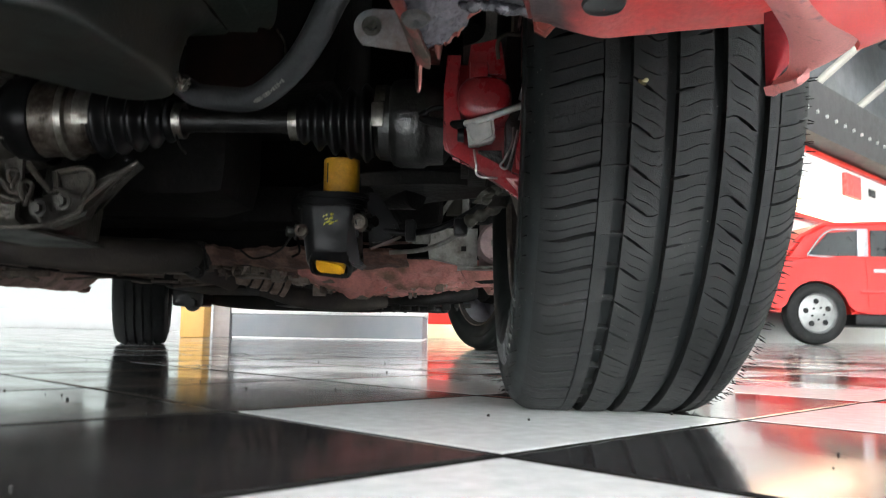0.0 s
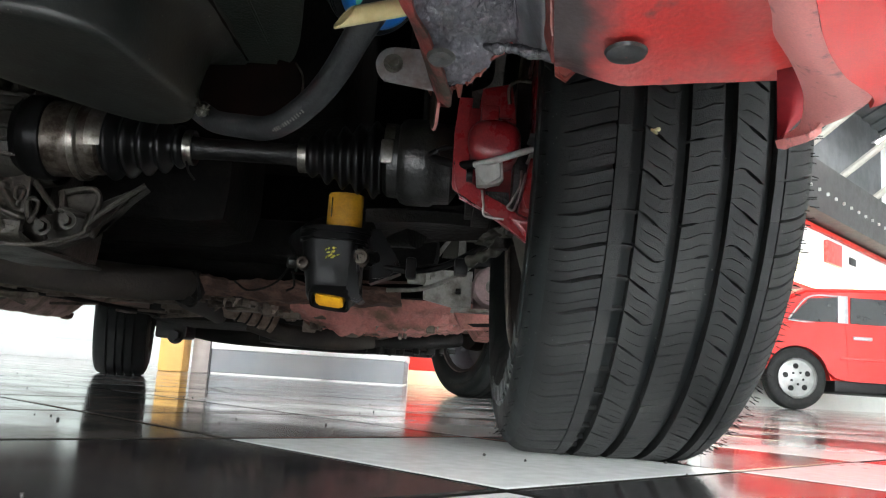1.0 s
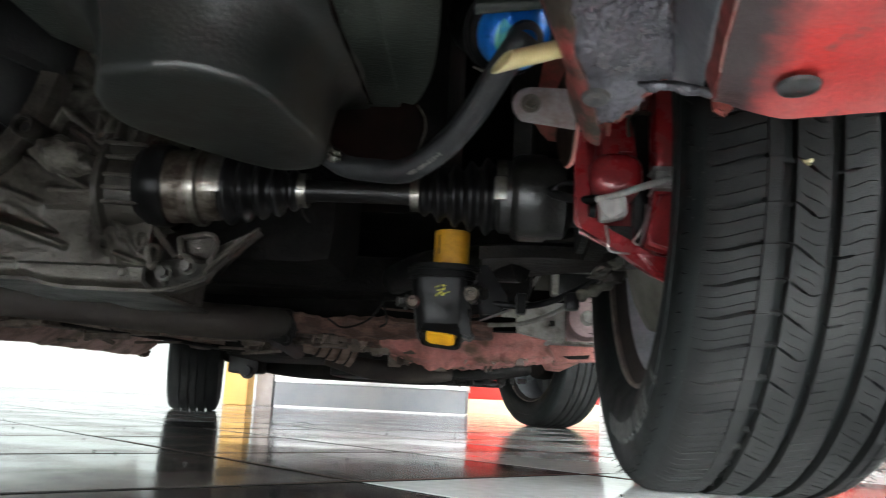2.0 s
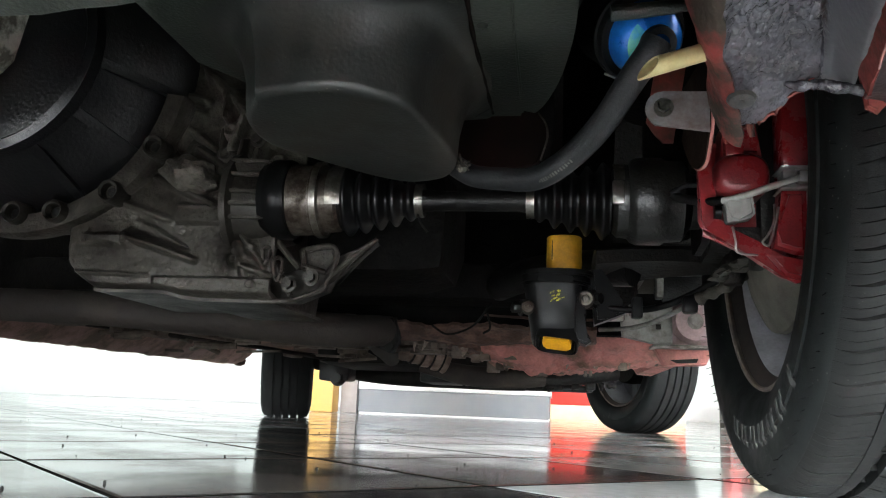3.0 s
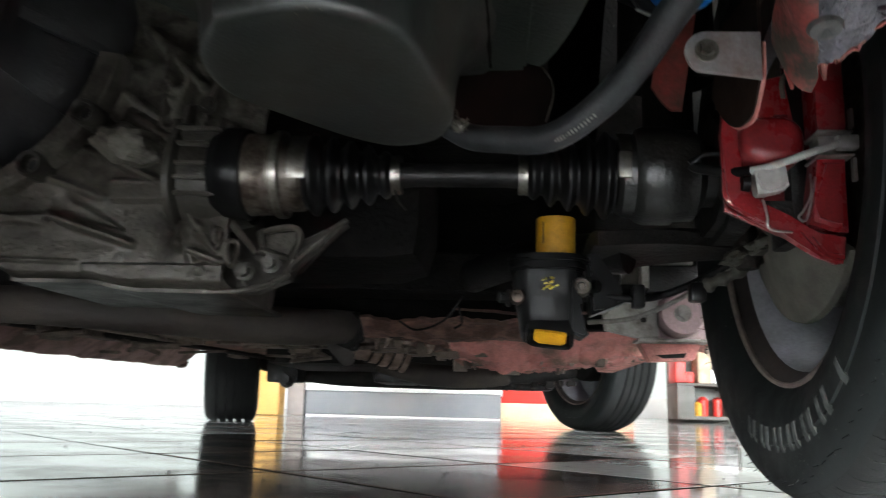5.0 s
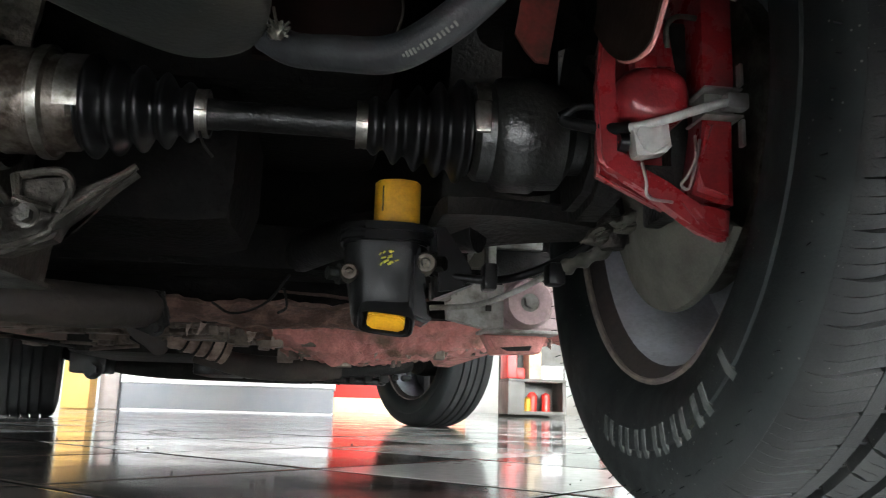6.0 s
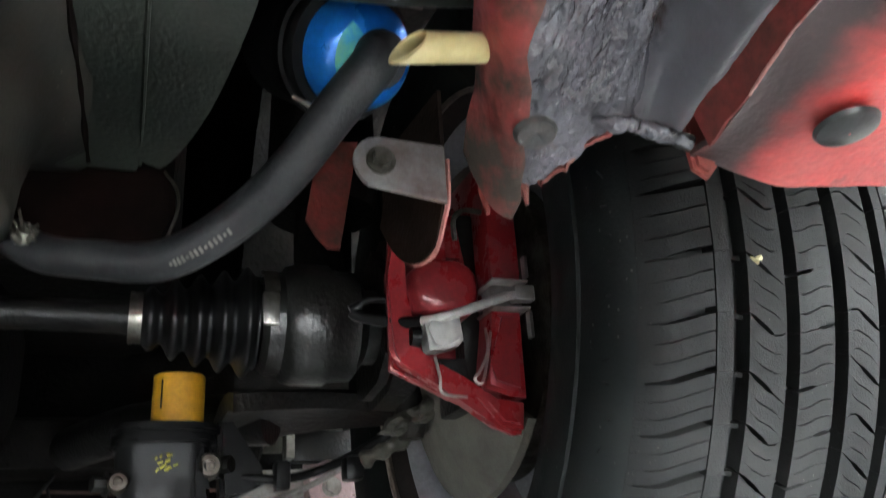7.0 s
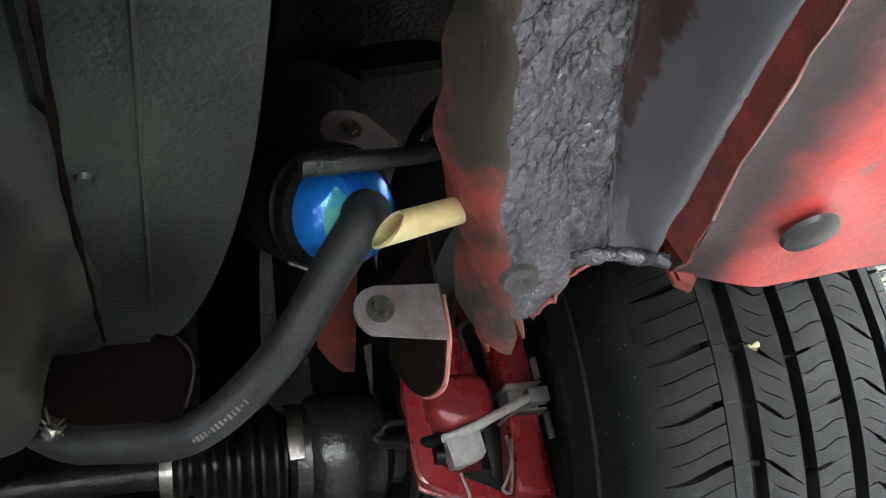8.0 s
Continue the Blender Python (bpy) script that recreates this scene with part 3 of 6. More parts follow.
part("shaft", boxes(((-0.08, -0.08, 0.0), (0.08, 0.08, H)), bevel=0.015), YELLOW_POST, col)
col = thing("steel_column", (-1.49, 5.6, 0), "brushed steel column beside the yellow one", "column", kind="structure")
part("shaft", boxes(((-0.055, -0.06, 0.0), (0.06, 0.06, H - 0.6)), bevel=0.01), STAINLESS, col)
part("edge_strip", boxes(((0.0605, -0.065, 0.0), (0.07, 0.065, H - 0.6))), DARK_BEAM, col)
red = thing("red_partition", (-0.16, 7.6, 0), "glossy red partition with a cream kickboard", "partition")
part("panel", boxes(((0, 0, 0.13), (1.2, 0.08, 1.1)), bevel=0.008), RED_WALL, red)
part("kickboard", boxes(((0.0, -0.012, 0.0), (1.2, 0.09, 0.1295)), bevel=0.004), CREAM_WALL, red)
stand = thing("tool_stand", (1.3, 7.0, 0), "olive grey steel tool stand with red and beige boxes", "tool stand")
part("carcass", boxes(((0, 0, 0.03), (0.14, 0.4, 0.30)), ((0.14, 0.02, 0.03), (0.5, 0.4, 0.06)), ((0.14, 0.36, 0.06), (0.5, 0.4, 0.30)), ((0.47, 0.02, 0.06), (0.5, 0.36, 0.3)), ((0, 0, 0.3), (0.5, 0.4, 0.325)), bevel=0.004), TOOL_GREY, stand)
part("jar", turned([(0.06, 0.001), (0.06, 0.04), (0.19, 0.045), (0.22, 0.02), (0.22, 0.001)], (0.25, 0.2, 0), "z", 18), TOOL_RED, stand)
part("jar", turned([(0.06, 0.001), (0.06, 0.03), (0.16, 0.03), (0.18, 0.001)], (0.19, 0.12, 0), "z", 18), YELLOW, stand)
part("jar", turned([(0.06, 0.001), (0.06, 0.035), (0.2, 0.035), (0.22, 0.001)], (0.37, 0.2, 0), "z", 18), TOOL_RED, stand)
part("carton", boxes(((0.3, 0.05, 0.3255), (0.48, 0.3, 0.44)), bevel=0.004), WHITE_GLOSS, stand)
part("carton", boxes(((0.19, 0.06, 0.3255), (0.295, 0.28, 0.62)), bevel=0.004), TOOL_BEIGE, stand)
part("machine", boxes(((0.0, 0.06, 0.3255), (0.09, 0.36, 0.6)), ((0.09, 0.1, 0.3255), (0.17, 0.3, 0.42)), bevel=0.02), TOOL_RED, stand)
part("back_board", boxes(((0, 0.405, 0.0), (0.6, 0.43, 0.95)), bevel=0.004), TOOL_GREY, stand)


# ---- wheels ----
# Ribs across the tread: name, edges, turn of their slots against the shoulder's in degrees.
RIBS = [("inner_shoulder", -0.0905, -0.0508, 0.35), ("plain", -0.0498, -0.0397, 0.0), ("diagonal_in", -0.0302, -0.0067, 1.0), ("centre", 0.002, 0.0255, 1.3), ("diagonal_out", 0.035, 0.0573, -0.2), ("plain", 0.0655, 0.0722, 0.4), ("outer_shoulder", 0.0732, 0.1005, 0.1)]
# Pitches of uneven length round the tyre.
steps_near = [6.85, 6.0, 5.7, 5.05, 4.9, 5.15, 5.9, 6.1]
steps_rest = [[5.4, 5.0, 6.2, 5.7, 6.4, 5.1][k % 6] for k in range(56)]
fill = (360 - sum(steps_near)) / sum(steps_rest)
PITCH = [radians(181.66 + q) for q in itertools.accumulate([0.0] + steps_near + [q * fill for q in steps_rest])]


def slot(name, f, odd, wide):
    """Run along the tread and half width of a slot (wide) or a fine sipe, at the share f of its rib."""
    if name == "plain":
        return -0.001 * f, 0.00012 if wide else 0.0001
    if name == "inner_shoulder":
        run = -0.0085 * (f - 0.7) + 0.0008 * math.sin(f * 5)
        return run, (0.0002 + 0.0016 * min(1, max(0, f - 0.08) * 2.6)) if wide else (0.00036 if f > 0.15 else 0.00005)
    if name == "outer_shoulder":
        run = -0.006 * f + 0.0005 * math.sin(f * 4)
        return run, 0.0012 if wide else (0.00036 if 0.1 < f < 0.85 else 0.00005)
    if name == "centre":
        run = -0.006 * (f - 0.3)
        if wide:
            return run, 0.0011 if (f < 0.4) == bool(odd) and (f < 0.4 or f > 0.6) else 0.00015
        return run + 0.0009 * math.sin(f * 7), 0.00036 if 0.12 < f < 0.88 else 0.00005
    g = f if name == "diagonal_in" else 1 - f
    bend = g if g < 0.72 or odd else 0.72 - 0.6 * (g - 0.72)
    run = 0.0165 * (bend - 0.36) * (1 if name == "diagonal_in" else -1)
    if wide:
        return run, 0.0015 if 0.03 < g < 0.66 else (0.0005 if g < 0.9 else 0.0001)
    return run + 0.0012 * math.sin(f * 6.3), 0.00036 if 0.2 < f < 0.75 else 0.00005


def tyre_parts(wheel, R, W, detail=True):
    """Carcass, tread blocks and moulded marks of a tyre whose axle lies along x."""
    h = W / 2
    g = R - 0.0095
    prof = [(-h * 0.70, R * 0.655), (-h * 0.82, R * 0.665), (-h * 0.95, R * 0.71), (-h, R * 0.79), (-h * 0.995, R * 0.835), (-h * 0.975, R * 0.838), (-h * 0.98, R * 0.875), (-h * 0.972, R * 0.908), (-h * 0.945, R * 0.938), (-h * 0.905, R * 0.9605), (-h * 0.87, R - 0.0085), (-h * 0.848, R - 0.0072), (-h * 0.84, g - 0.003), (-h * 0.6, g - 0.0008), (0, g), (h * 0.6, g - 0.0008), (h * 0.85, g - 0.004), (h * 0.9, R * 0.945), (h * 0.94, R * 0.905), (h * 0.965, R * 0.87), (h * 0.975, R * 0.838), (h * 0.995, R * 0.835), (h, R * 0.79), (h * 0.95, R * 0.71), (h * 0.82, R * 0.665), (h * 0.70, R * 0.655), (h * 0.6, R * 0.63), (-h * 0.6, R * 0.63)]
    part("tyre", turned(prof, steps=96 if detail else 56, close=True), SIDEWALL, wheel, "black radial tyre")

    def crown(x):
        u = abs(x) / h
        return R - 0.0022 * u ** 2 - 0.02 * max(0, u - 0.72) ** 2 / 0.0676

    bm = bmesh.new()
    if detail:
        for name, a, b, shift, *_ in RIBS:
            nx = 8 if "shoulder" in name else 6
            for k, (q0, q1) in enumerate(zip(PITCH, PITCH[1:])):
                q0, q1 = q0 + radians(shift), q1 + radians(shift)
                for c0, c1 in ((0.0, 0.35), (0.35, 0.68), (0.68, 1.0)) if name != "plain" else ((0.0, 1.0),):
                    low, high = [], []
                    for j in range(nx + 1):
                        f = j / nx
                        x = a + (b - a) * f
                        ends = []
                        for c, sign in ((c0, 1), (c1, -1)):
                            n = k + (c == 1.0)
                            run, half = slot(name, f, n % 2, c in (0.0, 1.0))
                            ends.append(q0 + (q1 - q0) * c + (run + sign * half) / R)
                        for lst, rad in ((low, crown(x) - 0.012), (high, crown(x))):
                            lst.append([bm.verts.new((x, rad * math.cos(q), rad * math.sin(q))) for q in ends])
                    for j in range(nx):
                        bm.faces.new((high[j][0], high[j + 1][0], high[j + 1][1], high[j][1]))
                        bm.faces.new((low[j][0], low[j + 1][0], high[j + 1][0], high[j][0]))
                        bm.faces.new((low[j][1], high[j][1], high[j + 1][1], low[j + 1][1]))
                    bm.faces.new((low[0][0], high[0][0], high[0][1], low[0][1]))
                    bm.faces.new((low[nx][0], low[nx][1], high[nx][1], high[nx][0]))
        # low tie bars bridge the inner groove at every slot
        for q in PITCH:
            q += radians(0.3)
            at = [bm.verts.new((x, r * math.cos(q + d), r * math.sin(q + d))) for r in (g - 0.003, R - 0.0052) for x, d in ((-0.0405, -0.006), (-0.0295, -0.004), (-0.0295, 0.005), (-0.0405, 0.003))]
            bm.faces.new(at[4:])
            for j in range(4):
                bm.faces.new((at[j], at[(j + 1) % 4], at[4 + (j + 1) % 4], at[4 + j]))
    else:
        for a, b in ((-0.088, -0.052), (-0.044, -0.019), (-0.011, 0.011), (0.019, 0.044), (0.052, 0.088)):
            lathe(bm, [(a, g - 0.006), (a, crown(a)), ((a + b) / 2, crown((a + b) / 2)), (b, crown(b)), (b, g - 0.006)], steps=56)
    part("tread", bm, RUBBER, wheel, "grooved tread blocks")["kind"] = "stuff"


SWELL = [(0.23, 0.002), (0.237, 0.0), (0.2505, 0.005), (0.2514, 0.025), (0.261, 0.035), (0.2715, 0.06), (0.284, 0.1)]


def moulded_marks(wheel, R, W):
    """Raised grey bars on the inner sidewall, spew hairs on both shoulders."""
    x = -W / 2 - 0.0006
    for k in range(7):
        mid = radians(-127 + 8.6 * k)
        for d, wide in ((-0.031, 0.0145), (0.031, 0.0145)):
            if k == 0 and d > 0:
                continue
            bm = bmesh.new()
            r0, r1 = 0.235, 0.272
            q0, q1 = mid + d - wide, mid + d + wide
            v = []
            steps = [r0 + (r1 - r0) * j / 5 for j in range(6)]
            for r in steps:
                bow = next(b0 + (b1 - b0) * (r - ra) / (rb - ra) for (ra, b0), (rb, b1) in zip(SWELL, SWELL[1:]) if ra <= r <= rb) * W / 2
                v.append([bm.verts.new((x + bow + dx, r * math.cos(q), r * math.sin(q))) for q, dx in ((q0, 0.004), (q0, 0.0), (q1, 0.0), (q1, 0.004))])
            for a, b in zip(v, v[1:]):
                for j in range(3):
                    bm.faces.new((a[j], a[j + 1], b[j + 1], b[j]))
            bm.faces.new(v[0])
            bm.faces.new(list(reversed(v[-1])))
            part("sidewall_bar", bm, LETTERING, wheel, "worn grey raised bar")
    bm = bmesh.new()
    rng = random.Random(4)
    for k in range(560):
        q = 2 * math.pi * k / 560 + rng.uniform(-0.006, 0.006)
        side = 1 if k % 5 else -1
        xx = W / 2 * rng.uniform(0.9, 0.945) if side > 0 else -W / 2 * 0.955
        r = R * rng.uniform(0.945, 0.975) if side > 0 else R * rng.uniform(0.92, 0.945)
        a = Vector((xx, r * math.cos(q), r * math.sin(q)))
        d = Vector((side * rng.uniform(0.7, 1), 0.4 * math.cos(q) + rng.uniform(-0.3, 0.3), 0.4 * math.sin(q) + rng.uniform(-0.3, 0.3))).normalized()
        rod(bm, a, a + d * (rng.uniform(0.003, 0.0075) if side > 0 else rng.uniform(0.003, 0.007)), 0.0005, 4, 0.0003)
    part("spew_hairs", bm, BLACK_SMOOTH, wheel, "fine rubber moulding hairs")["kind"] = "stuff"
    for q, r in ((-150, 0.225), (-210, 0.23)):
        bm = lathe(bmesh.new(), [(x + 0.001, r - 0.001), (x - 0.0006, r), (x + 0.001, r + 0.001)], steps=14, arc=(q - 16, q + 16))
        part("moulded_line", bm, SIDEWALL, wheel)


def wheel_rim(wheel, R, W, side):
    """A steel wheel: barrel, rusty edge and closed face on the outer side (side 1: towards +x)."""
    h = W / 2 * side
    barrel = [(-h * 0.78, R * 0.672), (-h * 0.74, R * 0.69), (-h * 0.7, R * 0.665), (-h * 0.66, R * 0.62), (-h * 0.3, R * 0.6), (h * 0.3, R * 0.59), (h * 0.6, R * 0.62), (h * 0.72, R * 0.68), (h * 0.78, R * 0.672)]
    part("rim_edge", turned([(-h * 0.82, R * 0.65), (-h * 0.845, R * 0.653), (-h * 0.85, R * 0.661), (-h * 0.82, R * 0.668), (-h * 0.78, R * 0.66)], steps=72, close=True), RIM_EDGE, wheel, "rusty rim lip")
    # Rust brown seat, darkened further for the shaded groove next to the bead.
    part("bead_seat", turned([(-h * 0.795, R * 0.665), (-h * 0.74, R * 0.645), (-h * 0.69, R * 0.622), (-h * 0.66, R * 0.616)], steps=72), RIM_BROWN, wheel, "dark brown bead seat")
    part("barrel", turned(barrel, steps=72), RIM_GREY, wheel, "brake dusted inner barrel")
    bm = turned([(h * 0.3, R * 0.595), (h * 0.36, R * 0.5), (h * 0.55, R * 0.4), (h * 0.62, R * 0.25), (h * 0.6, 0.03), (h * 0.6, 0.001)], steps=60)
    part("disc_face", bm, RIM_GREY, wheel)


def wheel(parent, at, R=0.3, W=0.205, side=1, near=False, label=""):
    w = new("wheel")
    w.parent, w.location = parent, at
    w.empty_display_size = 0.1
    if label:
        w["label"] = label
    tyre_parts(w, R, W, near)
    wheel_rim(w, R, W, side)
    if near:
        moulded_marks(w, R, W)
        bm = bmesh.new()
        bmesh.ops.create_icosphere(bm, subdivisions=1, radius=0.004)
        for v in bm.verts:
            v.co = Vector((v.co.x * 1.3, v.co.y, v.co.z * 0.8)) + Vector((-0.022, -0.2935, -0.046))
        part("pebble", bm, CREAM, w, "small pale stone in the tread")
    return w


# ---- the car ----
car = thing("car", (0, 0, 0), "red hatchback car seen from beneath its front end", "car")
WX, WY, WZ = 0.232, 0.962, 0.297
RY = 3.43
wheel(car, (WX, WY, WZ), near=True, label="front wheel with a deeply grooved tyre")
wheel(car, (-1.182, WY, WZ), side=-1)
wheel(car, (-1.2, RY, WZ), side=-1).rotation_euler = (0, 0, radians(17))
rear = wheel(car, (WX + 0.02, RY + 0.1, WZ))
rear.rotation_euler = (0, 0, radians(28))
part("brake_drum", turned([(-0.055, 0.001), (-0.055, 0.05), (-0.06, 0.055), (-0.06, 0.098), (-0.052, 0.104), (-0.02, 0.106), (0.01, 0.106)], steps=48), DARK_UNDER, rear, "dark rear brake drum")
for k in range(6):
    spoke = Matrix.Rotation(k * math.pi / 3, 4, "X")
    bm = boxes(((-0.012, -0.02, 0.1), (0.018, 0.02, 0.182)), bevel=0.006)
    bmesh.ops.transform(bm, matrix=spoke, verts=bm.verts)
    part("spoke", bm, RIM_GREY, rear)

# Front panel underside: sealed inner wing, its red flange and the red wing with its plug.


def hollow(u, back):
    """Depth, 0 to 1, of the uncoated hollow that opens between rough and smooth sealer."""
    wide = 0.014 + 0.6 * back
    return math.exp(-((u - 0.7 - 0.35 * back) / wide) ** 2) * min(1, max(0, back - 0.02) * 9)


def sealed(u, v):
    x0, x1 = 0.056 - 0.075 * (1 - v) - 0.014 * min(1, 6 * (1 - v)), 0.1215 - 0.061 * (1 - v)
    x = x0 + (x1 - x0) * u
    edge = 0.652 - 0.044 * min(1, u * 1.3) + 0.009 * nz(x * 60, 3.0) + 0.006 * nz(x * 160, 7.0)
    y = edge + (0.22 - edge) * (1 - v)
    back = max(0.0, 0.64 - y)
    z = 0.268 + 0.012 * min(1, u * 2) * min(1, back * 18) + 0.38 * back - 0.1 * back ** 2
    valley = hollow(u, back)
    z += 0.014 * valley - 0.009 * math.exp(-((u - 0.85) / 0.16) ** 2) * min(1, back * 8)
    w = min(1.0, max(0.0, (u - 0.8) / 0.2))
    w = w * w * (3 - 2 * w)
    z = z * (1 - w) + w * (0.278 + 0.045 * (0.606 - y) / 0.48)
    rough = 1.0 if u < 0.68 else max(0.12, 1 - (u - 0.68) * 7)
    rough *= 0.45 + 0.55 * min(1, back * 7)
    warp = 0.009 * nz(x, y, 3.0, 40)
    one, two = nz(x * 1.3 + warp, y * 0.65 + x * 0.5 + warp, 5.0, 75), nz(x + warp, y * 0.6 - x * 0.4, 9.0, 170)
    crease = 0.6 * (1 - abs(one)) ** 5 + 0.45 * (1 - abs(two)) ** 5
    patch = max(0.25, min(1.0, 0.35 + 1.6 * nz(x, y, 8.0, 24) + 2.2 * back))
    z += rough * (0.003 * nz(x, y, 1.0, 45) + 0.0056 * crease * patch + 0.0006 * nz(x, y, 4.0, 330))
    return (x, y, z)


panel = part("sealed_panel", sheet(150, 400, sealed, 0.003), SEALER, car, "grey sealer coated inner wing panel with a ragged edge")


part("sealer_fringe", sheet(130, 5, lambda u, v: tuple(Vector(sealed(0.72 * u, 1.0)) + Vector((0, 0.004 - 0.006 * v, -0.0085 * v * (0.75 + 0.5 * nz(u * 9, 2.0) + 0.35 * nz(u * 17, 4.0)) + 0.0025))), 0.0016), RED_OLD, car, "ragged red seam fringe")
part("sealer_bead", pipe([(0.08, 0.605, 0.279), (0.088, 0.601, 0.2755), (0.094, 0.599, 0.2755), (0.102, 0.602, 0.2765), (0.11, 0.6, 0.2735), (0.118, 0.603, 0.2745), (0.126, 0.602, 0.272)], 0.004, 10, 14, radii=lambda t: 0.0036 * min(1, 0.4 + 3 * t) + 0.0014 * nz(t * 4, 1.0) + 0.001 * nz(t * 15, 4.0)), SEALER, car, "lumpy bead of grey sealer")
bare, even = panel.data.attributes.new("bare", "FLOAT", "POINT"), panel.data.attributes.new("even", "FLOAT", "POINT")
for k, vert in enumerate(panel.data.vertices):
    c = vert.co
    t = max(0.0, 0.64 - c.y)
    v = 1 - max(0.0, t - 0.03) / 0.39
    x0, x1 = 0.056 - 0.075 * (1 - v) - 0.014 * min(1, 6 * (1 - v)), 0.1215 - 0.061 * (1 - v)
    u = (c.x - x0) / (x1 - x0)
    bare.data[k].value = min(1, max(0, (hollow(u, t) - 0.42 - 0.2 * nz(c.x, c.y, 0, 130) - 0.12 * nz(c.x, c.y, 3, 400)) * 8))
    even.data[k].value = min(1, max(0, (u - 0.7) * 12))


def rail(u, v):
    y = 0.65 - 0.4 * (1 - v)
    back = max(0.0, 0.64 - y)
    x = 0.062 - 0.17 * back - 0.014 * min(1, back * 14) - (0.018 - 0.018 * back) * (1 - u) - 0.006 * nz(y * 40, 2.0) * (1 - u)
    x += u * (0.004 * nz(y * 55, 7.0) + 0.0025 * nz(y * 160, 3.0))
    z = 0.259 + 0.37 * back + 0.03 * (1 - u) ** 2 + 0.0015 * nz(x, y, 0, 90) - 0.006 * math.exp(-((y - 0.655) / 0.012) ** 2)
    return (x, y, z)


part("rail", sheet(14, 70, rail, 0.003), RAIL, car, "flaking red and brown chassis rail")
part("rail_side", sheet(6, 40, lambda u, v: (0.045 - 0.17 * (0.38 - 0.4 * v) - 0.004 * math.sin(u * 3) + 0.03 * u, 0.655 - 0.4 * (1 - v), 0.297 + 0.37 * max(0, 0.385 - 0.4 * v) + 0.14 * u), 0.003), RED_BROWN, car, "brown stained rail side")
bm = bmesh.new()
lathe(bm, [(0.0, 0.0005), (-0.002, 0.006), (-0.0016, 0.011), (0.001, 0.013)], (0, 0, 0), "z", 24)
part("oval_plug", bm, PLUG_DARK, car, "sealed over drain plug", m=Matrix.Translation((0.053, 0.604, 0.268)) @ Matrix.Rotation(radians(-22), 4, "X") @ Matrix.Diagonal((0.72, 0.62, 1, 1)))
# Red drips hanging off the rail's end.
bm = bmesh.new()
for x, y, l in ((0.052, 0.655, 0.008), (0.066, 0.644, 0.007)):
    rod(bm, (x, y, 0.268), (x + 0.001, y, 0.264 - l), 0.0032, 8, 0.001)
part("seam_drip", bm, RED_OLD, car)


part("flange_hook", prism([(0.124, 0.29), (0.139, 0.29), (0.141, 0.266), (0.134, 0.258), (0.127, 0.262)], 0.603, 0.609, "y", 0.002), RED_OLD, car)


def wing(u, v):
    y = (0.606 - 0.015 * u) + (0.12 - 0.6) * v
    x0 = 0.1265 - 0.075 * v
    x = x0 + (0.302 - 0.62 * max(0.0, 0.47 - y) - x0) * u
    z = 0.256 + 0.0085 * u + 0.045 * v + 0.0055 * u + 0.0105 * math.exp(-((u - 0.02) / 0.11) ** 2) * min(1, v * 4 + 0.3)
    z += math.exp(-(v / 0.03) ** 2) * (0.012 * max(0, 1 - u / 0.25) - 0.003)
    z += 0.0008 * nz(x, y, 2, 40)
    return (x, y, z)


def flange(u, v):
    t = 0.05 + 0.85 * v
    p = wing(0.0, t)
    y = p[1] + 0.006 * (1 - v)
    return (p[0] - 0.0008 - 0.005 * (1 - u) + 0.0015 * nz(y * 60, 1.0), y, p[2] - 0.001 + 0.015 * (1 - u) + 0.0012 * nz(y * 90, 4.0))


# The flange's red is darkened because it lies in a shaded recess.
part("wing_flange", sheet(4, 60, flange, 0.0022), FLANGE_RED, car, "folded wing flange with flaking paint, its red darkened for shade")
part("flange_lip", pipe([Vector(flange(1.0, k / 40)) + Vector((0.0002, 0, -0.0006 + 0.0004 * nz(k * 1.7, 3.0))) for k in range(3, 41)], 0.0013, 2, 8, radii=lambda t: 0.0006 + 0.0002 * math.sin(t * 47)), PALE_EDGE, car, "pale chipped flange edge")
part("flange_rim", sheet(2, 60, lambda u, v: tuple(Vector(flange(0.0, 0.14 + 0.86 * v)) + Vector((-0.004 + 0.0045 * u + 0.0012 * nz(v * 33, 5.0) * u, 0, 0.001 - 0.003 * u))), 0.0015), RED_DUSTY, car, "pinkish flange rim")
part("flange_web", sheet(3, 10, lambda u, v: tuple(Vector(flange(0.1 + 0.75 * u, 0.42 + 0.012 * v)) + Vector((0.002, 0, -0.003))), 0.0012), FLANGE_RED, car)
part("wing_underside", sheet(30, 50, wing, 0.003), WING_RED, car, "dusty red underside of the front wing")
bm = bmesh.new()
lathe(bm, [(-0.004, 0.0004), (-0.0036, 0.008), (-0.002, 0.0115), (0.0, 0.0125)], (0, 0, 0), "z", 28)
part("drain_plug", bm, PLUG_GREY, car, "oval black rubber plug", m=Matrix.Translation((0.161, 0.556, 0.2595)) @ Matrix.Rotation(radians(-6), 4, "X"))

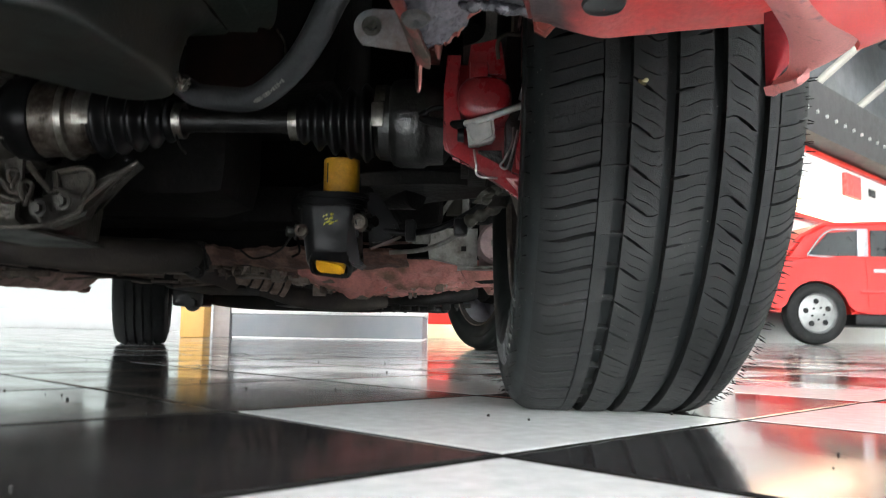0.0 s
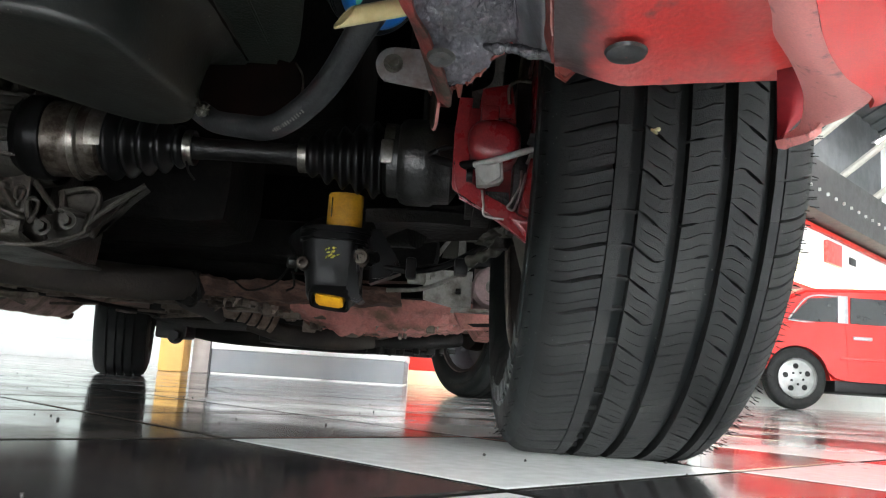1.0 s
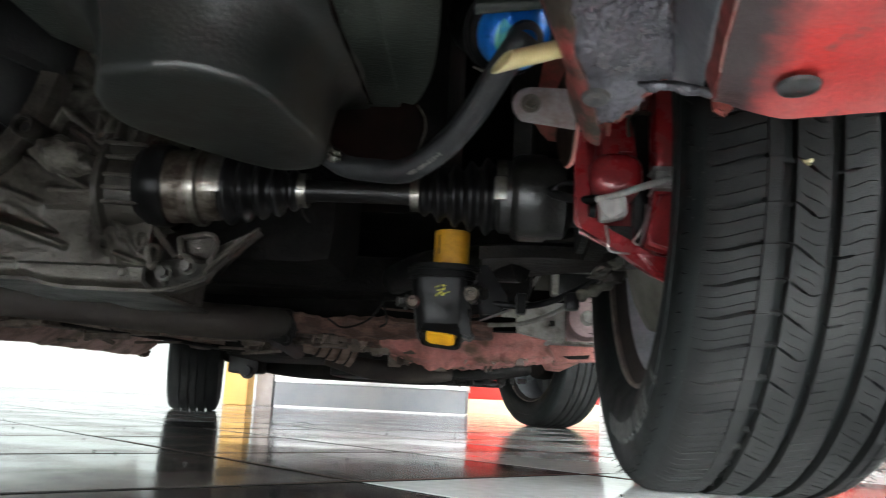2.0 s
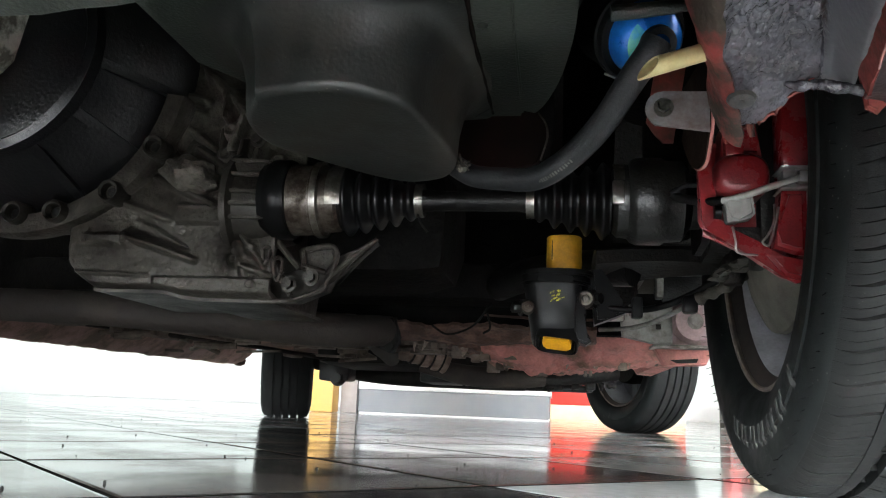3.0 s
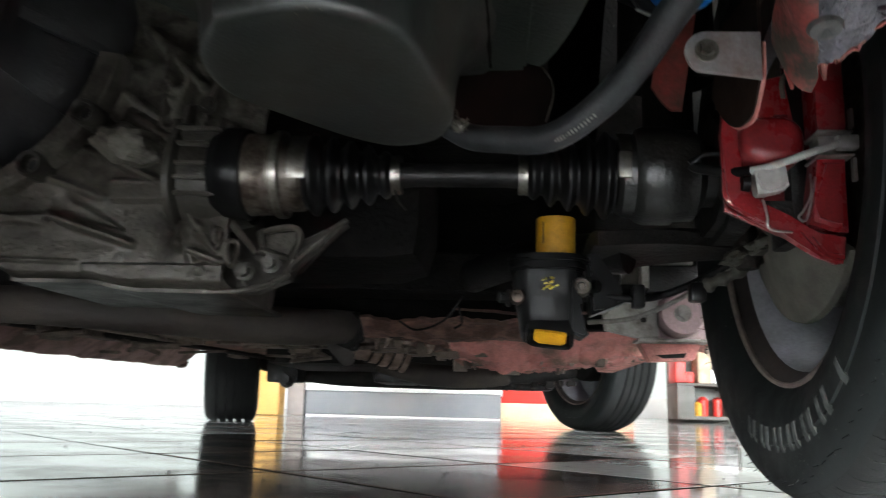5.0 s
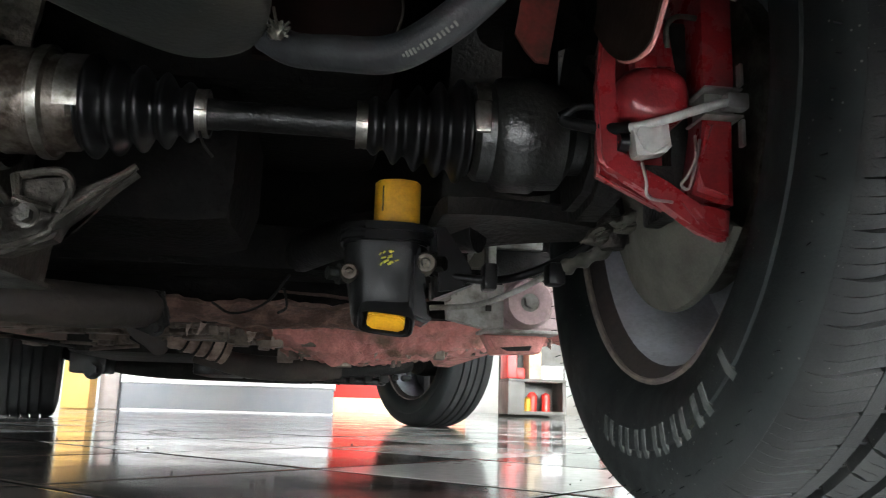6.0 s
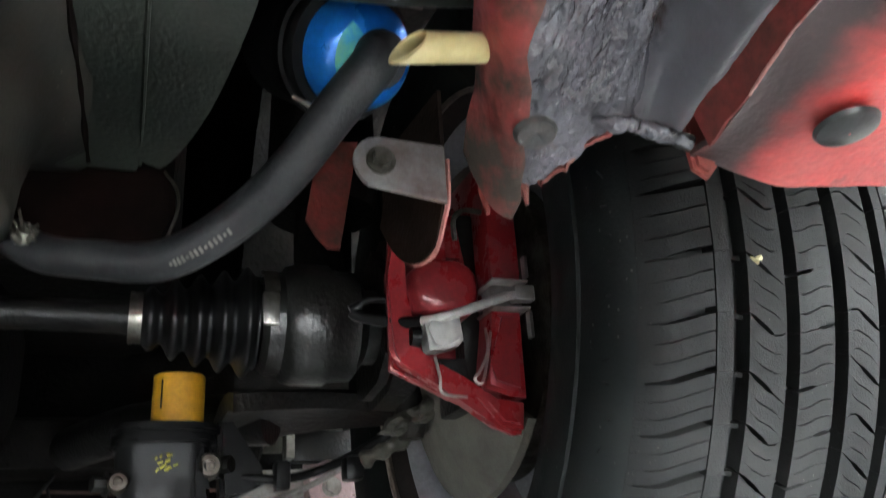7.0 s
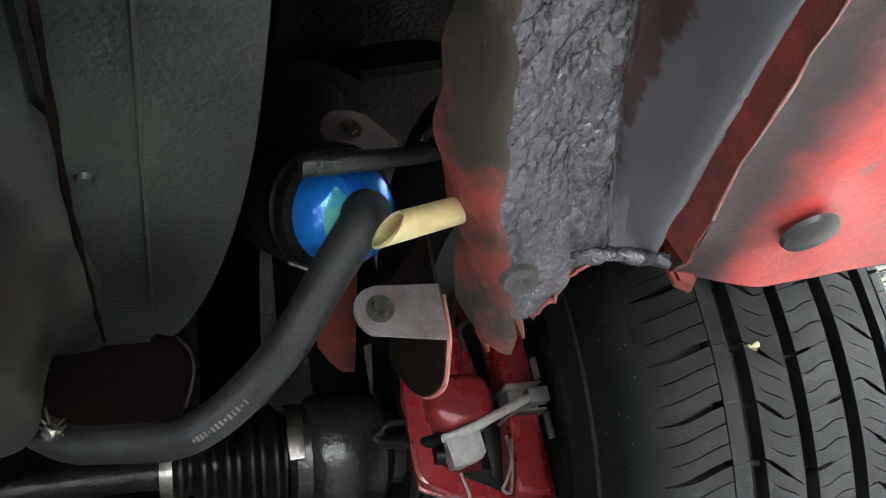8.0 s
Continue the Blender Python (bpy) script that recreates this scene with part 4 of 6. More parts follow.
# Bumper corner: lip flange seen from below and the glossy skin outside it.
LIP = [((0.261, 0.58, 0.2205), (0.2625, 0.579, 0.223)), ((0.263, 0.549, 0.216), (0.265, 0.564, 0.225)), ((0.270, 0.518, 0.2155), (0.256, 0.538, 0.2255)), ((0.267, 0.488, 0.2155), (0.244, 0.513, 0.226)), ((0.241, 0.463, 0.2155), (0.223, 0.479, 0.2255)), ((0.223, 0.441, 0.2155), (0.212, 0.463, 0.225)), ((0.209, 0.42, 0.2155), (0.201, 0.447, 0.225)), ((0.196, 0.397, 0.2155), (0.186, 0.417, 0.225)), ((0.155, 0.33, 0.2145), (0.145, 0.36, 0.23)), ((0.09, 0.235, 0.2135), (0.075, 0.27, 0.24)), ((-0.05, 0.165, 0.215), (-0.06, 0.205, 0.248)), ((-0.475, 0.12, 0.218), (-0.475, 0.165, 0.25))]
outer, inner = spline([a for a, _ in LIP], 6), spline([b for _, b in LIP], 6)


def strip(a, b, n, name, material, label, arc=0.0, thick=0.003):
    m = len(a) - 1

    def at(u, v):
        k = round(u * m)
        p = a[k].lerp(b[k], v)
        return p + Vector((0, 0, -1)) * arc * math.sin(v * math.pi)

    return part(name, sheet(m, n, at, thick), material, car, label)


strip(outer, inner, 6, "bumper_lip", RED_SCUFFED, "scuffed pinkish bumper lip", 0.004)
skin = [p + (Vector((0.034, -0.021, 0.011)) if p.x > 0 and p.y < 0.5 else Vector((0.003 if p.x > 0 else 0.0, -0.006, 0.014))) for p in outer]
skin2 = [p + Vector((0.022 if p.x > 0 else 0.0, -0.02, 0.24)) for p in skin]
strip(outer[16:], skin[16:], 5, "bumper_corner", RED_PAINT, "glossy red bumper skin", -0.0)
strip(skin[16:], skin2[16:], 5, "bumper_skin", RED_PAINT, "glossy red bumper skin", 0.0)
# The inner face between lip and wing at the arch end, its red darkened for shade.
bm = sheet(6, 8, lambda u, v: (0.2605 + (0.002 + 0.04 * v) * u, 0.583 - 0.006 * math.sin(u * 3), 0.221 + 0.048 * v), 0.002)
part("bumper_inner_face", bm, SHADED_RED, car, "inner face of the bumper end, its red darkened for shade")

# Bolted tab, red strip and hanging blade beside the rail.
tab = prism([(0.004, 0.292)] + [(0.016 + 0.0135 * math.cos(a), 0.298 + 0.0135 * math.sin(a)) for a in [radians(q) for q in range(215, 75, -14)]] + [(0.050, 0.311), (0.050, 0.279), (0.01, 0.2845)], 0.694, 0.697, "y", 0.0006)
tab = part("tab", tab, ZINC, car, "grey bolted tab with red overspray")
part("tab_bolt", hexbolt(bmesh.new(), (0.016, 0.694, 0.298), (0, -1, 0), 0.0048, 0.006), STEEL_DULL, tab)
tab = part("tab", prism([(0.006, 0.4035)] + [(0.0155 + 0.0145 * math.cos(radians(q)), 0.4185 + 0.0145 * math.sin(radians(q))) for q in range(225, 55, -17)] + [(0.03, 0.4295), (0.046, 0.411), (0.047, 0.4035)], 0.703, 0.706, "y", 0.0006), TAB_PINK, car, "upper dull pinkish tab")
part("tab_bolt", hexbolt(bmesh.new(), (0.0185, 0.703, 0.417), (0, -1, 0), 0.0045, 0.006), STEEL_DULL, tab)
part("red_strip", prism([(0.043, 0.46), (0.077, 0.465), (0.060, 0.361), (0.049, 0.3615), (0.04, 0.371), (0.031, 0.3855)], 0.963, 0.967, "y", 0.0008), RED_OLD, car, "red painted strip bracket")
def blade_low(u):
    return 0.262 + 0.09 * (u - 0.69) ** 2 + 0.1 * max(0.0, u - 0.85)


blade = sheet(24, 14, lambda u, v: (0.0445 + 0.008 * u + 0.003 * math.sin(3 * v) * (1 - u), 0.79 - 0.09 * u, 0.348 + (blade_low(u) - 0.348) * v), 0.0022)
part("blade", blade, BLADE_BROWN, car, "brown bent sheet edge with a bare rim")
part("blade_rim", pipe([(0.0533, 0.699, 0.306)] + [(0.0447 + 0.008 * u, 0.7895 - 0.09 * u, blade_low(u) - 0.0004) for u in (1.0, 0.93, 0.8, 0.65, 0.5, 0.36)], 0.0014, 5, 6), PINK, car)

# Cream drain tube, black stub hose, blue cap and the thick hose.
tube_m = bmesh.new()
a, b = Vector((-0.010, 0.578, 0.2785)), Vector((0.05, 0.602, 0.306))
d = (b - a).normalized()
u = d.cross(Vector((0, 0, 1))).normalized()
w = u.cross(d)
loops = []
for end, rad in ((0, 0.0059), (0, 0.0047), (1, 0.0047), (1, 0.0059)):
    loop = []
    for j in range(24):
        q = 2 * math.pi * j / 24
        off = rad * (u * math.cos(q) + w * math.sin(q))
        cut = d * (0.0075 * math.sin(q + 0.5) + 0.003) if end == 0 else Vector()
        loop.append(tube_m.verts.new((a if end == 0 else b) + off + cut))
    loops.append(loop)
for k in range(4):
    p, q = loops[k], loops[(k + 1) % 4]
    for j in range(24):
        tube_m.faces.new((p[j], p[(j + 1) % 24], q[(j + 1) % 24], q[j]))
part("drain_tube", tube_m, CREAM, car, "yellowed cream plastic tube with a slanted end")
part("stub_hose", pipe([(-0.027, 0.631, 0.344), (0.003, 0.631, 0.3465), (0.028, 0.631, 0.3495), (0.047, 0.629, 0.3515)], 0.0057, 6, 14, radii=lambda t: 0.0058 - 0.0018 * t), BLACK_PLASTIC, car, "cut black rubber hose")
part("hose_clip", pipe([(0.0315, 0.624, 0.3525), (0.035, 0.622, 0.357), (0.0395, 0.624, 0.354), (0.0385, 0.626, 0.349), (0.0435, 0.624, 0.353), (0.0465, 0.626, 0.349), (0.0455, 0.628, 0.343)], 0.0019, 5, 8), STEEL_DULL, car, "bent clip end")
bm = turned([(0.0, 0.0005), (0.0, 0.017), (-0.0025, 0.0235), (-0.008, 0.028), (-0.016, 0.0302), (-0.026, 0.031)], (0, 0, 0), "z", 40)
cap_m = Matrix.Translation((0.008, 0.668, 0.338)) @ Vector((0.34, -0.66, -0.56)).to_track_quat("Z", "Y").to_matrix().to_4x4() @ Matrix.Scale(0.93, 4)
cap = part("reservoir_cap", bm, BLUE, car, "bright blue reservoir cap", m=cap_m)
part("cap_collar", turned([(-0.022, 0.0305), (-0.022, 0.0365), (-0.025, 0.038), (-0.029, 0.0378), (-0.03, 0.0362), (-0.033, 0.0362), (-0.034, 0.0382), (-0.04, 0.0385), (-0.043, 0.037), (-0.08, 0.0365)], (0, 0, 0), "z", 44), BLACK_SMOOTH, cap, "black ribbed collar")
part("collar_wire", pipe([(-0.028, 0.69, 0.325), (-0.018, 0.688, 0.3195), (-0.012, 0.69, 0.318)], 0.0012, 5, 6), STEEL, car, "bright wire end")
part("cap_smear", turned([(0.0006, 0.012), (0.0006, 0.0168), (-0.0022, 0.0233)], (0, 0, 0), "z", 16, arc=(150, 235)), GREEN_MARK, cap, "pale green smear")
part("cap_mouth", turned([(0.001, 0.0155), (0.006, 0.015), (0.006, 0.009)], (0, 0, 0), "z", 24), HOSE, cap)
HOSE_LINE = [(-0.152, 0.775, 0.277), (-0.135, 0.767, 0.266), (-0.11, 0.752, 0.259), (-0.085, 0.74, 0.255), (-0.065, 0.728, 0.2605), (-0.043, 0.713, 0.275), (-0.026, 0.695, 0.291), (-0.01, 0.676, 0.312), (0.003, 0.663, 0.328), (0.008, 0.661, 0.337)]
hose = part("hose", pipe(HOSE_LINE, 0.0135, 8, 24, radii=lambda t: 0.0093 + 0.0018 * t), HOSE, car, "thick black rubber hose with faint markings")
bm = bmesh.new()
line = spline(HOSE_LINE, 12)
for k in range(14):
    p, nxt = line[42 + k], line[43 + k]
    along = (nxt - p).normalized()
    out = (Vector((0, -0.8, -0.6)) - along * along.dot(Vector((0, -0.8, -0.6)))).normalized()
    across = along.cross(out)
    c = p + out * 0.0109
    tall = 0.0016 if k % 4 else 0.0008
    vs = [bm.verts.new(c + along * a + across * b + out * (d - 0.0012 * (abs(b) > 0))) for d in (-0.001, 0.0006) for a, b in ((-0.0007, -tall), (0.0007, -tall), (0.0007, tall), (-0.0007, tall))]
    bm.faces.new(vs[4:])
    for j in range(4):
        bm.faces.new((vs[j], vs[(j + 1) % 4], vs[4 + (j + 1) % 4], vs[4 + j]))
part("printed_bars", bm, PRINT, hose, "faint grey printed marks")
knot = bmesh.new()
bmesh.ops.create_icosphere(knot, subdivisions=3, radius=0.005)
for v in knot.verts:
    v.co = Vector((-0.1435, 0.757, 0.271)) + v.co * (1 + 0.5 * nz(v.co.x, v.co.y, v.co.z, 400))
knot = part("wire_twist", knot, STEEL_DULL, hose, "twisted wire knot")
rng = random.Random(2)
for k in range(7):
    c = Vector((-0.1435, 0.757, 0.271))
    d = Vector((rng.uniform(-1, 1), rng.uniform(-1, -0.2), rng.uniform(-0.6, 1))).normalized()
    part("wire_end", rod(bmesh.new(), c, c + d * rng.uniform(0.006, 0.014), 0.0011, 5, 0.0008), STEEL_DULL, hose)

# Dark plastic box with its drum.
slab = [(-0.36, 0.30)] + [(p.x, p.y) for p in spline([(-0.056, 0.30, 0), (-0.052, 0.45, 0), (-0.0495, 0.56, 0), (-0.0505, 0.62, 0), (-0.0545, 0.67, 0), (-0.063, 0.729, 0), (-0.076, 0.78, 0), (-0.088, 0.803, 0), (-0.103, 0.806, 0), (-0.14, 0.807, 0), (-0.2, 0.815, 0)], 4)] + [(-0.30, 0.78), (-0.36, 0.68)]


def clip(poly, lo, hi):
    out = []
    for (ax, ay), (bx, by) in zip(poly, poly[1:] + poly[:1]):
        pts = [(ax, ay)] if lo <= ax <= hi else []
        ts = sorted((c - ax) / (bx - ax) for c in (lo, hi) if (ax - c) * (bx - c) < 0)
        out += pts + [(ax + (bx - ax) * t, ay + (by - ay) * t) for t in ts]
    return out


airbox = new("air_box")
airbox.parent = car
airbox["label"] = "dusty black moulded plastic air box"
part("shell", prism(clip(slab, -0.142, 0.1), 0.335, 0.72, "z", 0.018, segments=6), BLACK_PLASTIC, airbox)
part("shell", prism(clip(slab, -0.5, -0.1245), 0.336, 0.72, "z", 0.006, segments=3), BLACK_PLASTIC, airbox)
# The drum's foot is a leaning egg, blunt towards the gearbox, its tip at the hose.
foot = [(p.x, p.y) for p in spline([(-0.265, 0.587, 0), (-0.213, 0.576, 0), (-0.168, 0.604, 0), (-0.153, 0.66, 0), (-0.146, 0.735, 0), (-0.16, 0.781, 0), (-0.192, 0.799, 0), (-0.225, 0.782, 0), (-0.262, 0.737, 0), (-0.293, 0.69, 0), (-0.29, 0.635, 0), (-0.265, 0.587, 0)], 5)][:-1]
heart = Vector((-0.214, 0.69, 0))
bm = bmesh.new()
ringsd = [[bm.verts.new((heart.x, heart.y, 0.2685))]]
for z, grow in ((0.2685, -0.09), (0.2682, -0.05), (0.2683, -0.016), (0.2686, -0.006), (0.2698, -0.0022), (0.272, -0.0006), (0.276, 0.0), (0.295, 0.0015), (0.312, 0.006), (0.324, 0.011), (0.331, 0.018), (0.335, 0.028), (0.337, 0.05)):
    ring = []
    for x, y in foot:
        out = Vector((x, y, 0)) - heart
        p = heart + out * max(0.1, 1 + grow / out.length)
        ring.append(bm.verts.new((p.x, p.y, z + 0.0009 * nz(p.x, p.y, z, 28))))
    ringsd.append(ring)
count = len(foot)
for a, b in zip(ringsd, ringsd[1:]):
    for j in range(count):
        if len(a) == 1:
            bm.faces.new((a[0], b[j], b[(j + 1) % count]))
        else:
            bm.faces.new((a[j], b[j], b[(j + 1) % count], a[(j + 1) % count]))
part("drum", bm, DRUM_PLASTIC, airbox, "grained drum-shaped lower chamber")
part("moulding_seam", pipe([(-0.119, 0.42, 0.3345), (-0.122, 0.55, 0.3345), (-0.1245, 0.64, 0.3345), (-0.1235, 0.72, 0.3345), (-0.123, 0.80, 0.336)], 0.0016, 8, 6, radii=lambda t: 0.0012 + 0.0008 * math.sin(t * 23) ** 2), DEEP_BROWN, airbox, "black split seam")
part("moulding_seam", pipe([(-0.0925, 0.42, 0.3352), (-0.094, 0.6, 0.3348), (-0.095, 0.72, 0.3348), (-0.096, 0.80, 0.337)], 0.0013, 8, 6), BLACK_PLASTIC, airbox)
part("seam_lug", turned([(-0.003, 0.0005), (-0.003, 0.003), (0.0, 0.0045)], (-0.1165, 0.626, 0.3355), "z", 14), BLACK_PLASTIC, airbox)
# Near-black plate added where the opening behind the box lies in shade.
backing = part("stained_plate", prism([(-0.165, 0.345), (-0.083, 0.345), (-0.075, 0.33), (-0.074, 0.312), (-0.081, 0.292), (-0.1, 0.285), (-0.165, 0.285)], 0.818, 0.832, "y", 0.003), DEEP_BROWN, airbox, "near-black plate standing for the shaded opening behind the box")
part("wire", pipe([(-0.082, 0.812, 0.34), (-0.0745, 0.811, 0.328), (-0.0735, 0.811, 0.314), (-0.079, 0.811, 0.294)], 0.001, 6, 6), STEEL_DULL, backing, "thin bent wire")
part("front_undertray", sheet(60, 10, lambda u, v: (-1.2 + 1.12 * u, 0.425 - 0.26 * v - 0.05 * max(0.0, u - 0.72) + (1 - v) * 0.004 * nz(u * 40, 1.0), 0.243 + 0.02 * v + 0.018 * max(0, u - 0.8) * 5 + 0.0015 * nz(u * 9, v * 3)), 0.005), BLACK_PLASTIC, car, "dusty black plastic front undertray")

# Drive shaft with its two rubber boots and joints.
SY, SZ = 0.962, 0.2945
shaft = new("drive_shaft")
shaft.parent, shaft.location = car, (0, SY, SZ)
shaft["label"] = "black drive shaft with two ribbed rubber boots"
part("bar", turned([(-0.25, 0.0125), (-0.205, 0.0125), (-0.2, 0.0115), (-0.11, 0.0115), (-0.1, 0.0125), (-0.06, 0.0125)], steps=28), BLACK_STEEL, shaft)


def boot(x0, x1, r0, r1, folds):
    prof = []
    n = folds * 18
    for k in range(n + 1):
        t = k / n
        r = r0 + (r1 - r0) * t ** 0.8
        prof.append((x0 + (x1 - x0) * t, r + 0.0046 * math.cos(t * folds * 2 * math.pi + math.pi) * min(1, 4 * t * (1.15 - t) + 0.2)))
    return turned(prof, steps=44)


part("boot", boot(-0.217, -0.305, 0.017, 0.038, 5), BOOT, shaft)
part("boot", boot(-0.093, -0.008, 0.017, 0.0395, 5), BOOT, shaft)
for x in (-0.2165, -0.0935):
    clamp = part("clamp", turned([(x - 0.0045, 0.0165), (x - 0.0045, 0.019), (x - 0.001, 0.0192), (x - 0.001, 0.0185), (x + 0.001, 0.0185), (x + 0.001, 0.0192), (x + 0.0045, 0.019), (x + 0.0045, 0.0165)], steps=36), STEEL, shaft, "steel boot clamp")
    part("clamp_ear", boxes(((x - 0.004, -0.0215, -0.004), (x + 0.004, -0.0185, 0.004)), bevel=0.0008), STEEL, clamp)
part("clamp_tail", pipe([(-0.217, -0.01, -0.018), (-0.212, -0.012, -0.03), (-0.205, -0.012, -0.038)], 0.0012, 5, 6), BLACK_STEEL, shaft)
part("inner_joint", turned([(-0.305, 0.031), (-0.309, 0.036), (-0.325, 0.037), (-0.327, 0.041), (-0.336, 0.042), (-0.337, 0.040), (-0.364, 0.041), (-0.368, 0.038), (-0.385, 0.036)], steps=48), RUSTY_STEEL, shaft, "rust marked steel joint cup")
part("joint_seal", turned([(-0.362, 0.04), (-0.3625, 0.0445), (-0.366, 0.046), (-0.384, 0.046), (-0.388, 0.043), (-0.395, 0.04)], steps=48), BLACK_SMOOTH, shaft, "black oil seal")
part("joint_ring", turned([(-0.3265, 0.0415), (-0.3265, 0.0435), (-0.3335, 0.0435), (-0.3335, 0.0415)], steps=48), STEEL, shaft, "bright steel ring")
part("boot_band", turned([(-0.3, 0.0365), (-0.3, 0.0385), (-0.317, 0.0385), (-0.317, 0.0365)], steps=44, arc=(150, 290)), STEEL, shaft, "bright steel band")
part("outer_joint", turned([(-0.006, 0.034), (-0.001, 0.039), (0.010, 0.040), (0.013, 0.0445), (0.02, 0.047), (0.045, 0.047), (0.049, 0.044), (0.066, 0.043), (0.075, 0.03), (0.12, 0.028)], steps=52), OILY, shaft, "oily black outer joint housing")
part("boot_band", turned([(-0.0055, 0.0385), (-0.0055, 0.0405), (0.0055, 0.0405), (0.0055, 0.0385)], steps=30, arc=(190, 250)), STEEL, shaft, "bright steel band end")
part("band_buckle", boxes(((-0.008, -0.0415, -0.013), (0.005, -0.036, 0.013)), bevel=0.003), STEEL, shaft, "pale steel band buckle")

# Red brake caliper.
cal = new("brake_caliper")
cal.parent = car
cal["label"] = "red enamelled brake caliper"
part("carrier", prism([(0.07, 0.335), (0.067, 0.30), (0.0672, 0.2495), (0.069, 0.2435), (0.0745, 0.2395), (0.098, 0.2255), (0.115, 0.2145), (0.128, 0.2055), (0.14, 0.1975), (0.152, 0.192), (0.1585, 0.1925), (0.16, 0.204), (0.150, 0.213), (0.118, 0.231), (0.098, 0.241), (0.083, 0.2475), (0.08, 0.30), (0.083, 0.335)], 0.856, 0.866, "y", 0.003), CALIPER_RED, cal)
# Dark block added where the gap beside the cylinder lies in shade.
part("pad", boxes(((0.1262, 0.872, 0.215), (0.1405, 0.93, 0.36)), bevel=0.003), BLACK_STEEL, cal, "dark block standing for the shaded gap beside the cylinder")
part("back_plate", prism([(0.078, 0.335), (0.076, 0.242), (0.12, 0.222), (0.126, 0.219), (0.126, 0.335)], 0.886, 0.895, "y", 0.002), CALIPER_RED, cal)
bm = bmesh.new()
rings = [[bm.verts.new((px, y, pz)) for px, pz in ring_points(0.1055, 0.2905, 0.0255 * k, 0.0215 * k, 40, 2.7)] for y, k in ((0.840, 0.05), (0.8402, 0.5), (0.8412, 0.72), (0.8435, 0.86), (0.8475, 0.95), (0.853, 0.99), (0.86, 1.0), (0.9, 1.0))]
for a, b in zip(rings, rings[1:]):
    for k in range(40):
        bm.faces.new((a[k], b[k], b[(k + 1) % 40], a[(k + 1) % 40]))
bm.faces.new(rings[0])
part("cylinder", bm, CALIPER_RED, cal, "rounded red piston housing")
part("cylinder_block", boxes(((0.091, 0.848, 0.309), (0.1085, 0.88, 0.326)), bevel=0.003), CALIPER_RED, cal)
part("arm", prism([(0.088, 0.312), (0.092, 0.345), (0.12, 0.352), (0.126, 0.312)], 0.855, 0.90, "y", 0.004), CALIPER_RED, cal)
part("bridge", boxes(((0.141, 0.85, 0.298), (0.167, 0.93, 0.40)), bevel=0.008), CALIPER_RED, cal)
part("pad_carrier", prism([(0.1405, 0.277), (0.162, 0.277), (0.161, 0.216), (0.15, 0.2165), (0.131, 0.2225), (0.134, 0.238)], 0.845, 0.92, "y", 0.006, segments=3), CALIPER_RED, cal)
part("lower_wedge", prism([(0.126, 0.217), (0.146, 0.2145), (0.16, 0.213), (0.158, 0.195), (0.142, 0.198)], 0.851, 0.872, "y", 0.003), CALIPER_RED, cal)
part("pin_sleeve", prism([(0.0875, 0.268), (0.1135, 0.271), (0.1155, 0.2535), (0.112, 0.2495), (0.1, 0.2465), (0.091, 0.2455), (0.0895, 0.259)], 0.842, 0.862, "y", 0.0035, segments=3), GREY_PLASTIC, cal, "pale grey pin sleeve")
part("pin_head", turned([(-0.026, 0.001), (-0.026, 0.006), (-0.02, 0.007), (-0.02, 0.001)], (0.1065, 0.853, 0.2565), "x", 20), BLACK_SMOOTH, cal)
part("cable_sleeve", pipe([(0.046, 0.874, 0.279), (0.052, 0.872, 0.275), (0.075, 0.86, 0.268), (0.088, 0.85, 0.2665)], 0.0045, 6, 12), BLACK_SMOOTH, cal, "black cable sleeve")
part("brake_line", pipe([(0.075, 0.86, 0.268), (0.09, 0.848, 0.2665), (0.11, 0.838, 0.270), (0.13, 0.835, 0.277), (0.15, 0.838, 0.2845), (0.168, 0.842, 0.288)], 0.0032, 7, 12), GREY_PLASTIC, cal, "grey sensor cable")
part("spring_clip", pipe([(0.132, 0.845, 0.262), (0.130, 0.84, 0.245), (0.124, 0.84, 0.232), (0.12, 0.842, 0.226), (0.126, 0.844, 0.224), (0.131, 0.845, 0.238), (0.136, 0.846, 0.26)], 0.0011, 6, 8), CLIP_STEEL, cal)
part("clip_tongue", prism([(0.1, 0.244), (0.104, 0.222), (0.118, 0.219), (0.124, 0.224), (0.122, 0.244)], 0.858, 0.8665, "y", 0.002), BLACK_STEEL, cal)
part("spring_clip", pipe([(0.096, 0.85, 0.242), (0.098, 0.848, 0.228), (0.1, 0.85, 0.218), (0.118, 0.852, 0.216)], 0.0011, 6, 8), CLIP_STEEL, cal)
part("clip_plate", boxes(((0.138, 0.84, 0.2765), (0.166, 0.875, 0.2782)), ((0.138, 0.84, 0.2962), (0.166, 0.875, 0.2978)), ((0.142, 0.85, 0.2785), (0.164, 0.87, 0.296)), ((0.164, 0.84, 0.3), (0.1668, 0.846, 0.316)), ((0.164, 0.84, 0.256), (0.1668, 0.846, 0.275)), bevel=0.0006), CLIP_STEEL, cal, "steel pad clip")
part("line_clamp", boxes(((0.152, 0.835, 0.281), (0.168, 0.846, 0.2925)), bevel=0.002), CLIP_STEEL, cal)
bm = pipe([(0.048, 0.874, 0.281), (0.056, 0.87, 0.286), (0.066, 0.866, 0.286), (0.088, 0.862, 0.283)], 0.0026, 6, 10)
rod(bm, (0.045, 0.874, 0.279), (0.052, 0.872, 0.283), 0.0042, 10)
part("bleed_line", bm, BLACK_SMOOTH, cal, "black brake pipe end")
